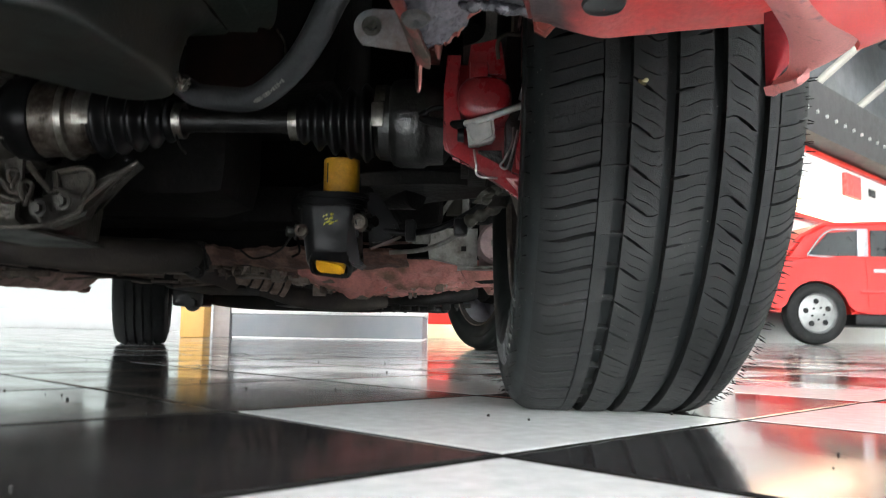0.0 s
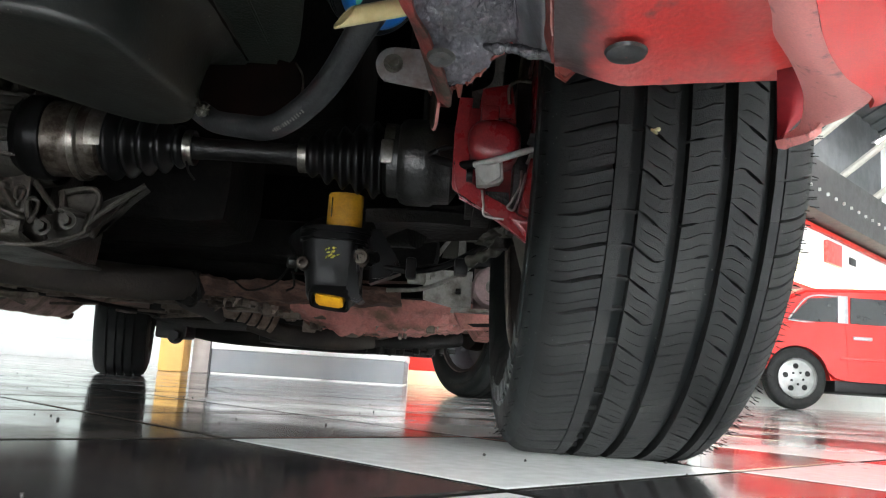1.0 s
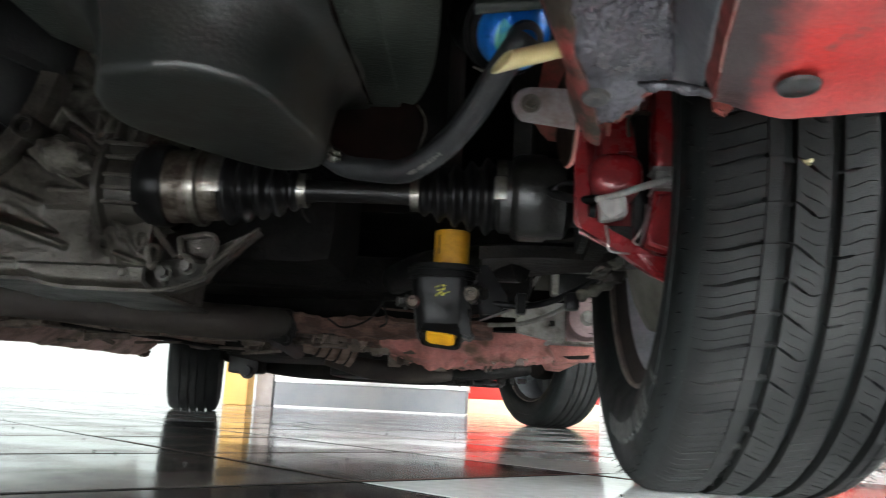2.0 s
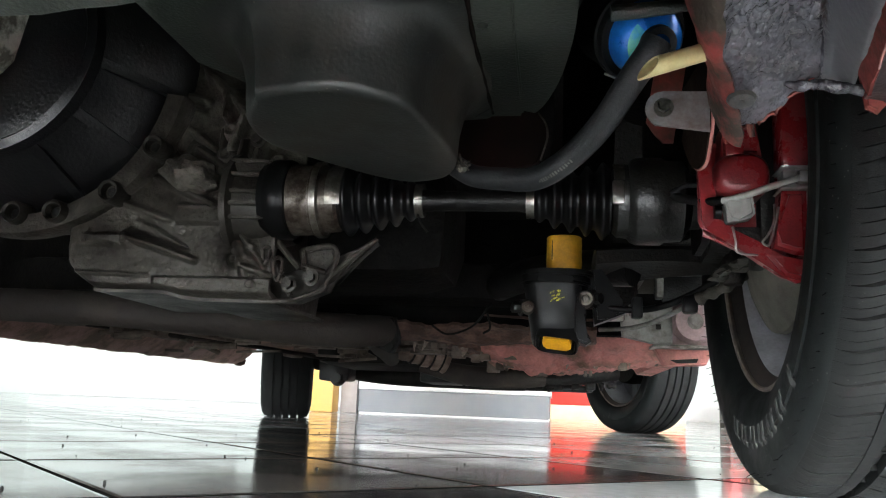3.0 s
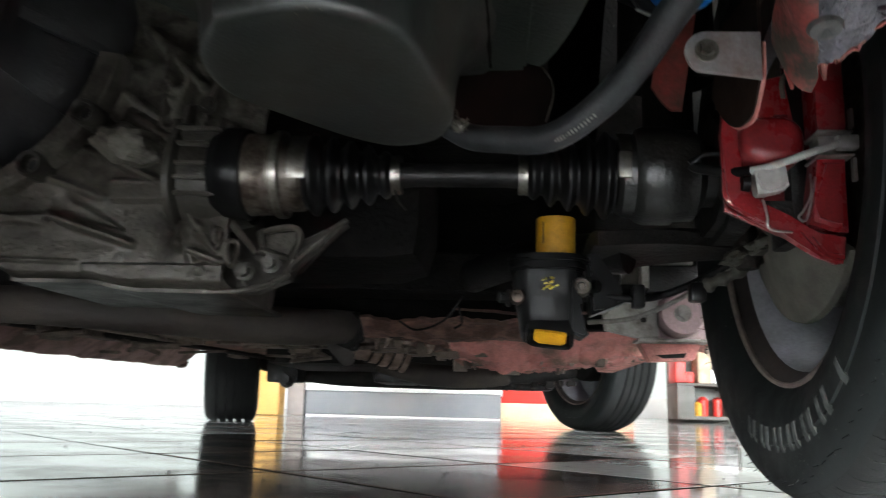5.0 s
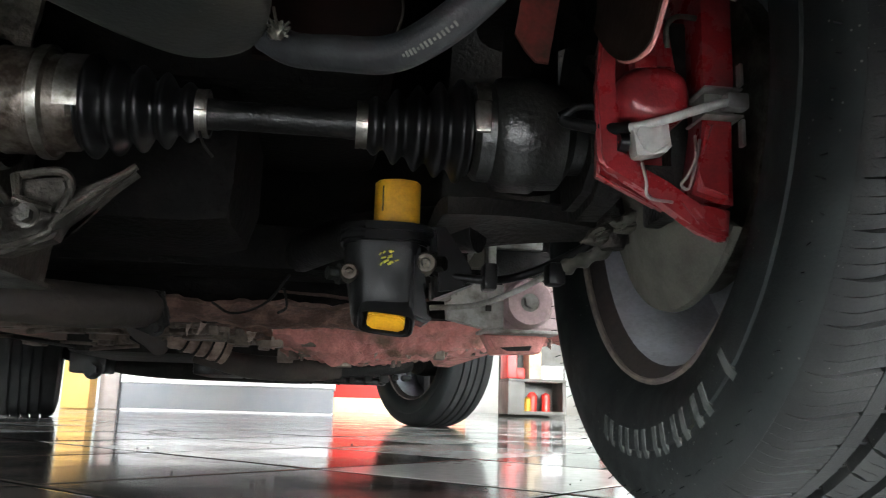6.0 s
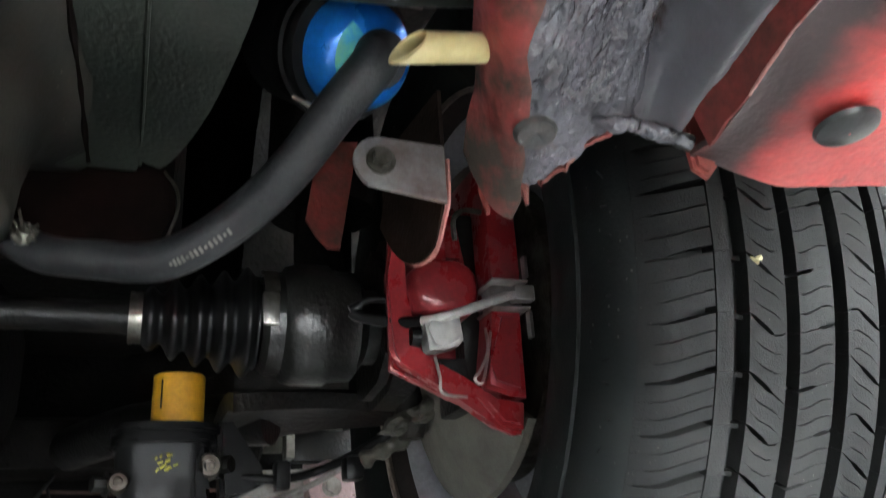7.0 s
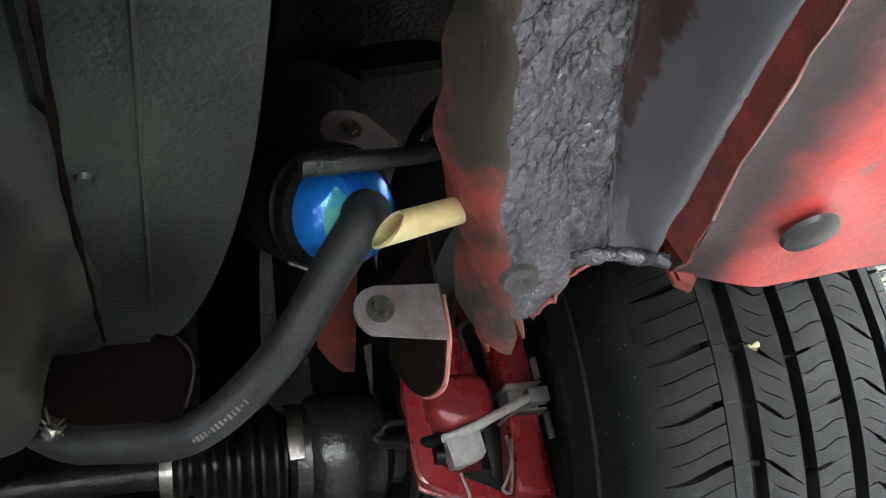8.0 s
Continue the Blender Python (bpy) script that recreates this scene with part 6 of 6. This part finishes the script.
part("strut", turned([(0.27, 0.026), (0.42, 0.026), (0.422, 0.05), (0.43, 0.052), (0.7, 0.045)], (0.06, 1.032, 0), "z", 30), BAY_BLACK, car, "added suspension strut blackened for shade")

# Floor pan, sills, exhaust, rear axle.


def pan(u, v):
    x, y = -1.18 + 1.42 * u, 1.5 + 2.3 * v
    z = 0.225 + 0.02 * math.exp(-((x + 0.47) / 0.12) ** 2) * 3 + 0.004 * math.sin(x * 26) + 0.012 * nz(x, y, 3, 3) + 0.003 * nz(x, y, 9, 22) + 0.05 * v
    return (x, y, z)


part("floor_pan", sheet(70, 70, pan, 0.004), PAN, car, "rusty brown floor pan with faded red paint")


def corner(u, v):
    x = -0.2 + 0.47 * u
    dip = 0.045 * max(0.0, math.sin(max(0.0, min(1, 0.25 + u * 0.85)) * math.pi)) ** 1.2
    f = min(1, v / 0.25)
    z = 0.205 - (0.012 + dip) * f ** 0.7 + 0.03 * max(0, v - 0.25) + 0.011 * nz(x, v, 2, 14) + 0.009 * nz(x, v * 3, 5, 40) + 0.005 * nz(x, v * 3, 9, 110)
    y = 1.52 + 0.09 * f + 0.75 * max(0, v - 0.25) + 0.012 * nz(x, v, 8, 11)
    return (x, y, z)


part("front_pan_middle", sheet(50, 24, lambda u, v: tuple(Vector(corner(-0.62 + 0.64 * u, v)) + Vector((0, 0.01, 0.012 + 0.01 * nz(u * 9, v * 4, 3)))), 0.005), RUST, car, "rust stained floor pan front")
part("front_pan_corner", sheet(110, 40, corner, 0.005), PINK, car, "faded pinkish red floor pan corner")
mounting = part("arm_mount", prism([(0.034, 0.2395), (0.116, 0.2405), (0.116, 0.178), (0.084, 0.181), (0.038, 0.191)], 1.41, 1.43, "y", 0.003), GREY_METAL, car, "pale grey control arm mount")
part("slot", boxes(((0.09, 1.4065, 0.203), (0.098, 1.4095, 0.211)), bevel=0.001), DARK_UNDER, mounting)
part("lower_flange", boxes(((0.084, 1.395, 0.174), (0.19, 1.45, 0.1785)), bevel=0.0015), GREY_METAL, mounting)
part("fold", prism([(0.052, 0.262), (0.075, 0.294), (0.081, 0.294), (0.058, 0.258)], 1.40, 1.415, "y", 0.002), GREY_METAL, mounting)
part("upright", boxes(((0.0905, 1.395, 0.252), (0.1015, 1.425, 0.2985)), bevel=0.002), GREY_METAL, mounting)
part("gusset", prism([(0.064, 0.262), (0.071, 0.296), (0.09, 0.297), (0.09, 0.262)], 1.42, 1.428, "y", 0.002), BEIGE, mounting)
part("top_plate", prism([(0.103, 0.2915), (0.103, 0.303), (0.168, 0.309), (0.168, 0.291)], 1.405, 1.43, "y", 0.002), GREY_METAL, mounting)
part("block", boxes(((0.103, 1.415, 0.25), (0.18, 1.44, 0.29)), bevel=0.003), BLACK_STEEL, mounting)
part("junction", boxes(((0.011, 1.385, 0.212), (0.0405, 1.40, 0.246)), bevel=0.004), GREY_METAL, mounting)
part("junction_nut", hexbolt(bmesh.new(), (0.047, 1.395, 0.232), (1, 0, 0), 0.007, 0.008), GREY_METAL, mounting)
part("pan_pocket", prism([(0.09, 0.173), (0.178, 0.173), (0.168, 0.15), (0.105, 0.147)], 1.415, 1.46, "y", 0.005), PINK, car, "faded pink folded pan pocket")
# Dark strip on the pocket's face, standing for a shaded slit.
part("pocket_slit", prism([(0.112, 0.1555), (0.155, 0.159), (0.152, 0.1525), (0.122, 0.151)], 1.411, 1.4145, "y"), DARK_UNDER, car)
b = part("rear_bush", turned([(1.5, 0.034), (1.405, 0.034), (1.399, 0.030), (1.401, 0.013), (1.406, 0.011), (1.406, 0.0005)], (0.15, 0, 0.2165), "y", 36), PINK_GREY, car, "pinkish grey rear arm bush")
part("bush_bolt", hexbolt(bmesh.new(), (0.151, 1.404, 0.2175), (0, -1, 0), 0.0095, 0.008), GREY_METAL, b)
part("bush_plate", prism([(0.12, 0.249), (0.2, 0.252), (0.2, 0.182), (0.12, 0.182)], 1.432, 1.445, "y", 0.003), PINK_GREY, car)
SILL = [(-1.11, 0.25), (-1.14, 0.222), (-1.168, 0.196), (-1.186, 0.181), (-1.198, 0.174), (-1.208, 0.173), (-1.214, 0.18), (-1.225, 0.2), (-1.25, 0.235), (-1.262, 0.3)]


def sill(u, v):
    """A closed sill whose bottom seam climbs a little towards the rear."""
    y = 1.22 + 1.64 * u
    k = min(len(SILL) - 2, int(v * (len(SILL) - 1)))
    f = v * (len(SILL) - 1) - k
    x, z = (SILL[k][j] + (SILL[k + 1][j] - SILL[k][j]) * f for j in (0, 1))
    worn = 0.004 * nz(y, v, 2, 9) + 0.0022 * nz(y, v * 3, 5, 34)
    return (x + 0.7 * worn, y, z + 0.011 * (y - 1.5) + worn)


part("sill", sheet(110, 27, sill, 0.003), SILL_PINK, car, "grimy faded red sill with a ragged end")
part("sill", prism([(0.195, 0.20), (0.24, 0.197), (0.265, 0.225), (0.265, 0.30), (0.165, 0.30), (0.17, 0.235)], 1.68, 2.89, "y", 0.004), PINK, car, "grimy sill with a ragged end")
part("jacking_tab", prism([(-1.215, 0.205), (-1.18, 0.205), (-1.186, 0.188), (-1.2, 0.182)], 2.84, 2.9, "y", 0.004), RED_BROWN, car)
ex = part("exhaust_pipe", pipe([(-1.02, 1.3, 0.205), (-0.8, 1.29, 0.2), (-0.6, 1.3, 0.19), (-0.47, 1.315, 0.182), (-0.4, 1.345, 0.181), (-0.365, 1.4, 0.187), (-0.355, 1.48, 0.195)], 0.027, 8, 20, radii=lambda t: 0.027 - 0.004 * max(0, t - 0.6)), EXHAUST, car, "sooty exhaust front pipe")
part("pipe_flange", prism([(-0.385, 0.21), (-0.335, 0.214), (-0.325, 0.17), (-0.345, 0.155), (-0.375, 0.166)], 1.43, 1.445, "y", 0.004), DARK_UNDER, ex)
for x, z in ((-0.375, 0.204), (-0.34, 0.164)):
    part("flange_nut", hexbolt(bmesh.new(), (x, 1.43, z), (0, -1, 0), 0.007, 0.012), DARK_UNDER, ex)
part("pipe", pipe([(-0.355, 1.48, 0.195), (-0.4, 1.6, 0.185), (-0.46, 1.95, 0.19), (-0.5, 2.2, 0.19)], 0.022, 6, 16), EXHAUST, ex)
bm = pipe([(-0.5, 2.11, 0.232), (-0.45, 2.135, 0.219), (-0.4, 2.16, 0.203), (-0.35, 2.185, 0.186)], 0.04, 24, 20, radii=lambda t: 0.042 - 0.008 * t + 0.0012 * math.cos(t * 6 * 6.283))
bellows = part("flex_bellows", bm, BELLOWS, ex, "dusty pinkish ribbed flexible joint")
# Thin dark rings stand for the shade in the bellows' grooves.
for t in (0.45, 0.6, 0.75, 0.9):
    c = Vector((-0.5, 2.11, 0.232)).lerp(Vector((-0.35, 2.185, 0.186)), t)
    d = Vector((0.15, 0.075, -0.046)).normalized() * 0.0022
    part("groove", rod(bmesh.new(), c - d, c + d, 0.0435 - 0.008 * t, 24), DARK_UNDER, bellows)
part("silencer", pipe([(-0.42, 2.19, 0.175), (-0.3, 2.22, 0.152), (-0.17, 2.24, 0.15), (-0.1, 2.26, 0.152)], 0.024, 6, 16, radii=lambda t: 0.02 + 0.008 * math.sin(t * math.pi)), EXHAUST, ex)
bm = bmesh.new()
rng = random.Random(11)
for k in range(46):
    x, y = rng.uniform(-1.1, 0.1), rng.uniform(1.6, 3.0)
    z = pan((x + 1.18) / 1.42, (y - 1.5) / 2.3)[2]
    s = Vector((rng.uniform(0.01, 0.05), rng.uniform(0.02, 0.12), rng.uniform(0.006, 0.03)))
    box(bm, Vector((x, y, z - s.z)) - s * 0.3, Vector((x, y, z)) + s * 0.7, 0.003, 1)
for k in range(90):
    u = rng.uniform(-0.6, 0.98)
    p = Vector(corner(u, rng.uniform(0.18, 0.5)))
    s = Vector((rng.uniform(0.003, 0.018), rng.uniform(0.004, 0.02), rng.uniform(0.003, 0.014)))
    if u < 0.35 or rng.random() < 0.4:
        box(bm, p - s + Vector((0, 0, -0.002)), p + s * 0.6, 0.0015, 1)
for k in range(70):
    x, y = rng.uniform(-1.15, -0.25), rng.uniform(1.5, 2.4)
    z = (0.176 if x > -0.7 else 0.2) + rng.uniform(0.0, 0.03) + 0.02 * (y - 1.5)
    s = Vector((rng.uniform(0.006, 0.045), rng.uniform(0.004, 0.03), rng.uniform(0.002, 0.009)))
    box(bm, Vector((x, y, z)) - s, Vector((x, y, z + 0.02)) + s, 0.002, 1)
for k in range(26):
    a = Vector((rng.uniform(-1.15, 0.0), rng.uniform(1.5, 2.3), 0.19 + rng.uniform(-0.015, 0.02)))
    rod(bm, a, a + Vector((rng.uniform(-0.14, 0.14), rng.uniform(-0.05, 0.1), rng.uniform(-0.012, 0.014))), rng.uniform(0.003, 0.007), 7)
part("rusty_clutter", bm, GRIME_GREY, car, "rusty brackets and clips")["kind"] = "stuff"
for pts in ([(-1.1, 1.7, 0.215), (-0.9, 2.2, 0.21), (-0.8, 2.8, 0.21), (-0.75, 3.3, 0.24)], [(-0.3, 1.55, 0.19), (-0.25, 1.7, 0.2), (-0.2, 2.4, 0.205), (-0.1, 3.2, 0.22)], [(0.0, 1.6, 0.17), (0.02, 2.2, 0.19), (0.0, 3.2, 0.22)]):
    part("brake_pipe", pipe(pts, 0.006, 8, 8), DARK_UNDER, car)
rng = random.Random(17)
for k in range(16):
    p = Vector(corner(rng.uniform(-0.35, 0.95), rng.uniform(0.16, 0.3)))
    wide, long, lean = rng.uniform(0.004, 0.014), rng.uniform(0.006, 0.022), rng.uniform(-0.5, 0.5)
    flake = sheet(5, 5, lambda u, v: tuple(p + Vector((wide * (u - 0.5) * (1.2 - v) + lean * long * v, -0.004 + 0.004 * math.sin(v * 5 + k), 0.002 - long * v + 0.003 * nz(u * 4, v * 4, k)))), 0.0012)
    part("hanging_flake", flake, FLAKE, car, "pale flake of underseal")
part("loose_wire", pipe([(-0.27, 1.42, 0.2), (-0.24, 1.40, 0.185), (-0.2, 1.4, 0.2), (-0.17, 1.38, 0.235)], 0.0018, 8, 6), DARK_UNDER, car)
part("loose_wire", pipe([(-0.18, 1.43, 0.225), (-0.175, 1.43, 0.2), (-0.185, 1.42, 0.19)], 0.002, 8, 6), DARK_UNDER, car)
part("crossmember", sheet(70, 14, lambda u, v: (-0.62 + 0.62 * u, 1.44 + 0.12 * v, 0.208 - 0.02 * math.sin(v * 3.14) + 0.008 * nz(u * 8, v * 3) + 0.006 * nz(u * 30, v * 9, 4.0)), 0.006), RUST, car, "rust brown dented crossmember")
axle = part("rear_axle", pipe([(-1.08, RY + 0.02, 0.235), (-0.8, RY - 0.15, 0.185), (-0.47, RY - 0.2, 0.175), (-0.15, RY - 0.15, 0.18), (0.16, RY + 0.02, 0.235)], 0.035, 8, 16), DARK_UNDER, car, "dark rear axle beam")
for lo, hi in (((-0.98, RY - 0.3, 0.15), (-0.86, RY - 0.18, 0.22)), ((-0.2, RY - 0.32, 0.14), (0.06, RY - 0.26, 0.165)), ((-0.55, RY - 0.5, 0.15), (-0.3, RY - 0.2, 0.2))):
    part("axle_bracket", boxes((lo, hi), bevel=0.012), BLACK_STEEL, axle)
part("axle_fastener", hexbolt(bmesh.new(), (-0.9, RY - 0.3, 0.16), (0, -1, 0), 0.02, 0.03), BLACK_STEEL, axle)
rng = random.Random(29)
for k in range(13):
    x = -0.42 + 0.045 * k + rng.uniform(-0.012, 0.012)
    z = 0.142 + 0.012 * abs(k - 6) / 6 + rng.uniform(-0.004, 0.006)
    fitting = boxes(((x, RY - 0.36, z), (x + rng.uniform(0.012, 0.035), RY - 0.3, z + rng.uniform(0.014, 0.03))), bevel=0.004)
    rod(fitting, (x + 0.008, RY - 0.33, z - rng.uniform(0.002, 0.01)), (x + 0.008, RY - 0.33, z + 0.01), 0.005, 8)
    part("axle_clip", fitting, DARK_UNDER, axle)
part("fuel_tank", boxes(((-0.85, 2.65, 0.19), (-0.1, 3.1, 0.3)), bevel=0.035), DARK_UNDER, car, "dark fuel tank")

# Outer body shell.


def arch(cy, cz, r, a0, a1, n=12):
    return [(cy + r * math.cos(radians(a0 + (a1 - a0) * k / n)), cz + r * math.sin(radians(a0 + (a1 - a0) * k / n))) for k in range(n + 1)]


SIDE = [(0.36, 0.30), (0.50, 0.27), (0.56, 0.30)] + arch(WY, WZ, 0.40, 176, 8) + [(1.38, 0.24), (2.98, 0.24)] + arch(RY, WZ, 0.40, 172, 8) + [(4.0, 0.3), (4.1, 0.5), (4.08, 0.82), (1.55, 0.90), (0.6, 0.84), (0.34, 0.72), (0.27, 0.5)]
for x0, x1 in ((0.325, 0.352), (-1.30, -1.273)):
    part("body_side", prism(SIDE, x0, x1, "x", 0.006), RED_PAINT, car, "glossy red body side")
part("bonnet", sheet(16, 14, lambda u, v: (-1.29 + 1.63 * u, 0.3 + 1.28 * v, 0.735 + 0.17 * v ** 0.7 + 0.03 * math.sin(u * math.pi)), 0.012), RED_PAINT, car, "glossy red bonnet")
part("front_bumper", sheet(24, 8, lambda u, v: (-1.27 + 1.58 * u, 0.10 + 0.16 * abs(2 * u - 1) ** 4 + 0.04 * v, 0.255 + 0.47 * v), 0.012), RED_PAINT, car, "glossy red front bumper")
part("cabin", prism([(1.5, 0.89), (2.05, 1.34), (2.4, 1.40), (3.4, 1.38), (3.95, 0.95), (4.05, 0.8), (1.5, 0.8)], -1.24, 0.29, "x", 0.03, segments=3), RED_PAINT, car, "red cabin")
for x0, x1 in ((0.2915, 0.297), (-1.247, -1.2415)):
    part("side_window", prism([(1.72, 0.93), (2.12, 1.28), (2.75, 1.31), (2.75, 0.94)], x0, x1, "x"), GLASS_DARK, car)
    part("side_window", prism([(2.82, 0.94), (2.82, 1.31), (3.3, 1.3), (3.62, 1.0), (3.6, 0.95)], x0, x1, "x"), GLASS_DARK, car)
part("rear_panel", boxes(((-1.27, 4.05, 0.3), (0.32, 4.1, 0.82)), bevel=0.015), RED_PAINT, car)


# ---- the red car across the hall ----
def parked_car(at, turn):
    """A compact red hatchback, rear wheel at its origin, nose along +x."""
    c = thing("parked_car", at, "red three-door hatchback with silver five-hole wheels parked in the hall", "car")
    c.rotation_euler = (0, 0, turn)
    low = arch(0, 0.3, 0.345, 180, 0) + [(0.5, 0.27), (1.95, 0.27)] + arch(2.4, 0.3, 0.345, 180, 0) + [(2.95, 0.3), (3.1, 0.45), (3.05, 0.68), (2.1, 0.86), (0.3, 0.86), (-0.48, 0.82), (-0.62, 0.6), (-0.6, 0.34)]
    body = part("body", prism(low, 0, 1.6, "y", 0.03, segments=3), PARKED_RED, c, "glossy red lower body")
    cabin = part("cabin", prism([(-0.32, 0.8), (-0.12, 1.07), (0.12, 1.19), (1.0, 1.235), (1.35, 1.17), (2.05, 0.84)], 0.05, 1.55, "y", 0.04, segments=3), PARKED_RED, c)
    quarter = part("quarter_window", prism([(-0.06, 0.87), (0.14, 1.085), (0.42, 1.11), (0.42, 0.85)], 0.035, 0.049, "y"), GLASS_DARK, c, "dark tinted quarter window")
    part("window_trim", pipe([(-0.075, 0.03, 0.87), (0.13, 0.03, 1.098), (0.43, 0.03, 1.122)], 0.009, 6, 8), CHROME, quarter)
    part("window_trim", pipe([(-0.075, 0.03, 0.862), (0.1, 0.03, 0.85), (0.43, 0.03, 0.838)], 0.009, 6, 8), CHROME, quarter)
    part("pillar_trim", boxes(((0.425, 0.028, 0.84), (0.53, 0.049, 1.13)), bevel=0.006), CHROME, c, "silver door pillar")
    part("door_window", prism([(0.56, 0.85), (0.56, 1.12), (1.2, 1.12), (1.7, 0.86)], 0.035, 0.049, "y"), GLASS_DARK, c, "dark tinted door window")
    door = part("door", prism([(0.5, 0.36), (0.48, 0.84), (1.75, 0.84), (1.72, 0.36)], -0.006, -0.001, "y", 0.002), PARKED_RED, c)
    part("door_handle", boxes(((0.55, -0.03, 0.70), (0.74, -0.0065, 0.735)), bevel=0.008), CHROME, door, "satin door handle")
    part("rubbing_strip", boxes(((0.42, -0.014, 0.50), (1.8, -0.0065, 0.53)), bevel=0.005), PARKED_RED, door)
    part("skirt", boxes(((0.36, -0.012, 0.19), (2.02, 1.61, 0.30)), bevel=0.02), BLACK_SMOOTH, c, "black plastic side skirt")
    part("tail_lamp", boxes(((-0.615, 0.02, 0.62), (-0.56, 0.3, 0.8)), bevel=0.02), CALIPER_RED, c)
    for x, y, s in ((0, 0.0, 1), (2.4, 0.0, 1), (0, 1.44, -1), (2.4, 1.44, -1)):
        w = new("wheel")
        w.parent, w.location = c, (x, y, 0.3)
        part("tyre", turned([(0.0, 0.19), (0.01, 0.2), (-0.004, 0.235), (0.004, 0.27), (0.02, 0.292), (0.05, 0.3), (0.13, 0.3), (0.15, 0.285), (0.16, 0.24), (0.15, 0.19)], (0, 0, 0), "y", 48, close=True), RUBBER, w)
        f = 0.0 if s > 0 else 0.15
        rim = part("rim", turned([(f, 0.196), (f + 0.012 * s, 0.188), (f + 0.03 * s, 0.175), (f + 0.022 * s, 0.15), (f + 0.012 * s, 0.07), (f + 0.008 * s, 0.05), (f + 0.006 * s, 0.001)], (0, 0, 0), "y", 48), ALLOY, w, "silver alloy wheel")
        for k in range(5):
            q = 2 * math.pi * k / 5 + 0.4
            part("rim_hole", rod(bmesh.new(), (0.115 * math.cos(q), f + 0.012 * s, 0.115 * math.sin(q)), (0.115 * math.cos(q), f + 0.03 * s, 0.115 * math.sin(q)), 0.027, 16), BLACK_SMOOTH, rim)
            q += 0.63
            part("rim_bolt", rod(bmesh.new(), (0.06 * math.cos(q), f + 0.002 * s, 0.06 * math.sin(q)), (0.06 * math.cos(q), f + 0.02 * s, 0.06 * math.sin(q)), 0.011, 10), BLACK_SMOOTH, rim)
    return c


parked_car((3.57, 7.9, 0), radians(3))

# ---- small litter on the floor ----
rng = random.Random(21)
bm = bmesh.new()
for k in range(150):
    x, y = rng.uniform(-1.3, 0.5), rng.uniform(0.45, 2.6)
    s = rng.uniform(0.0007, 0.0016)
    made = bmesh.ops.create_icosphere(bm, subdivisions=1, radius=s, matrix=Matrix.Translation((x, y, s * 0.6)) @ Matrix.Diagonal((rng.uniform(0.6, 1.4), rng.uniform(0.6, 1.4), rng.uniform(0.6, 1.5), 1)))
tagged(finish("grit", bm, DARK_UNDER), "dark grit and crumbs scattered on the tiles", "grit", kind="stuff")
leaf = sheet(6, 2, lambda u, v: (-0.52 + 0.06 * u, 2.28 + 0.02 * (v - 0.5) * math.sin(u * math.pi), 0.002 + 0.004 * math.sin(u * math.pi)), 0.0012)
tagged(finish("leaf", leaf, DARK_UNDER), "dry dark leaf lying on the tiles", "leaf")

# ---- floor tiles ----
TU, TV = Vector((math.cos(ANGLE), math.sin(ANGLE), 0)), Vector((-math.sin(ANGLE), math.cos(ANGLE), 0))


def tile_shape(half, top=0.0, low=-0.003, edge=0.004):
    """Corner loops of one tile: skirt, bevel, top."""
    loops = []
    for h, z in ((half, low), (half, top - edge * 0.1), (half - edge, top)):
        loops.append([TU * (h * a) + TV * (h * b) + Vector((0, 0, z)) for a, b in ((-1, -1), (1, -1), (1, 1), (-1, 1))])
    return loops


def add_tile(verts, faces, at):
    base = len(verts)
    for loop in tile_shape(TILE / 2 - 0.003):
        verts += [at + p for p in loop]
    for r in range(2):
        for j in range(4):
            a, b = base + 4 * r + j, base + 4 * r + (j + 1) % 4
            faces.append((a, b, b + 4, a + 4))
    faces.append(tuple(base + 8 + j for j in range(4)))


single = {}
for key, material in ((0, WHITE_TILE), (1, BLACK_TILE), (2, DARK_TILE)):
    verts, faces = [], []
    add_tile(verts, faces, Vector())
    me = bpy.data.meshes.new("tile")
    me.from_pydata(verts, [], faces)
    me.materials.append(material)
    me.materials.append(GROUT)
    for f in list(me.polygons)[:4]:
        f.material_index = 1
    single[key] = me
rng = random.Random(33)
far = {0: ([], []), 1: ([], []), 2: ([], [])}
for i in range(-70, 71):
    for j in range(-70, 71):
        at = Vector((*ORIGIN, 0)) + TU * (TILE * (i + 0.5)) + TV * (TILE * (j + 0.5))
        key = 2 if i <= 0 and j >= 1 else (i + j) % 2
        if not (X0 + 0.22 < at.x < X1 - 0.22 and Y0 + 0.22 < at.y < Y1 - 0.22):
            continue
        if -2.0 < at.x < 2.1 and 0.0 < at.y < 6.4:
            ob = new("tile", single[key])
            ob.parent, ob.location = floor, at
            ob.rotation_euler = (rng.uniform(-0.0016, 0.0016), rng.uniform(-0.0016, 0.0016), 0)
        else:
            add_tile(*far[key], at)
for key, material, text in ((0, WHITE_TILE, "white glazed floor tiles"), (1, BLACK_TILE, "black glazed floor tiles"), (2, DARK_TILE, "charcoal glazed floor tiles")):
    me = bpy.data.meshes.new("far_tiles")
    me.from_pydata(far[key][0], [], far[key][1])
    me.materials.append(material)
    me.materials.append(GROUT)
    for f in me.polygons:
        f.material_index = 0 if f.index % 9 >= 4 else 1
    ob = new("far_tiles", me)
    ob.parent = floor
    ob["label"], ob["kind"] = text, "stuff"
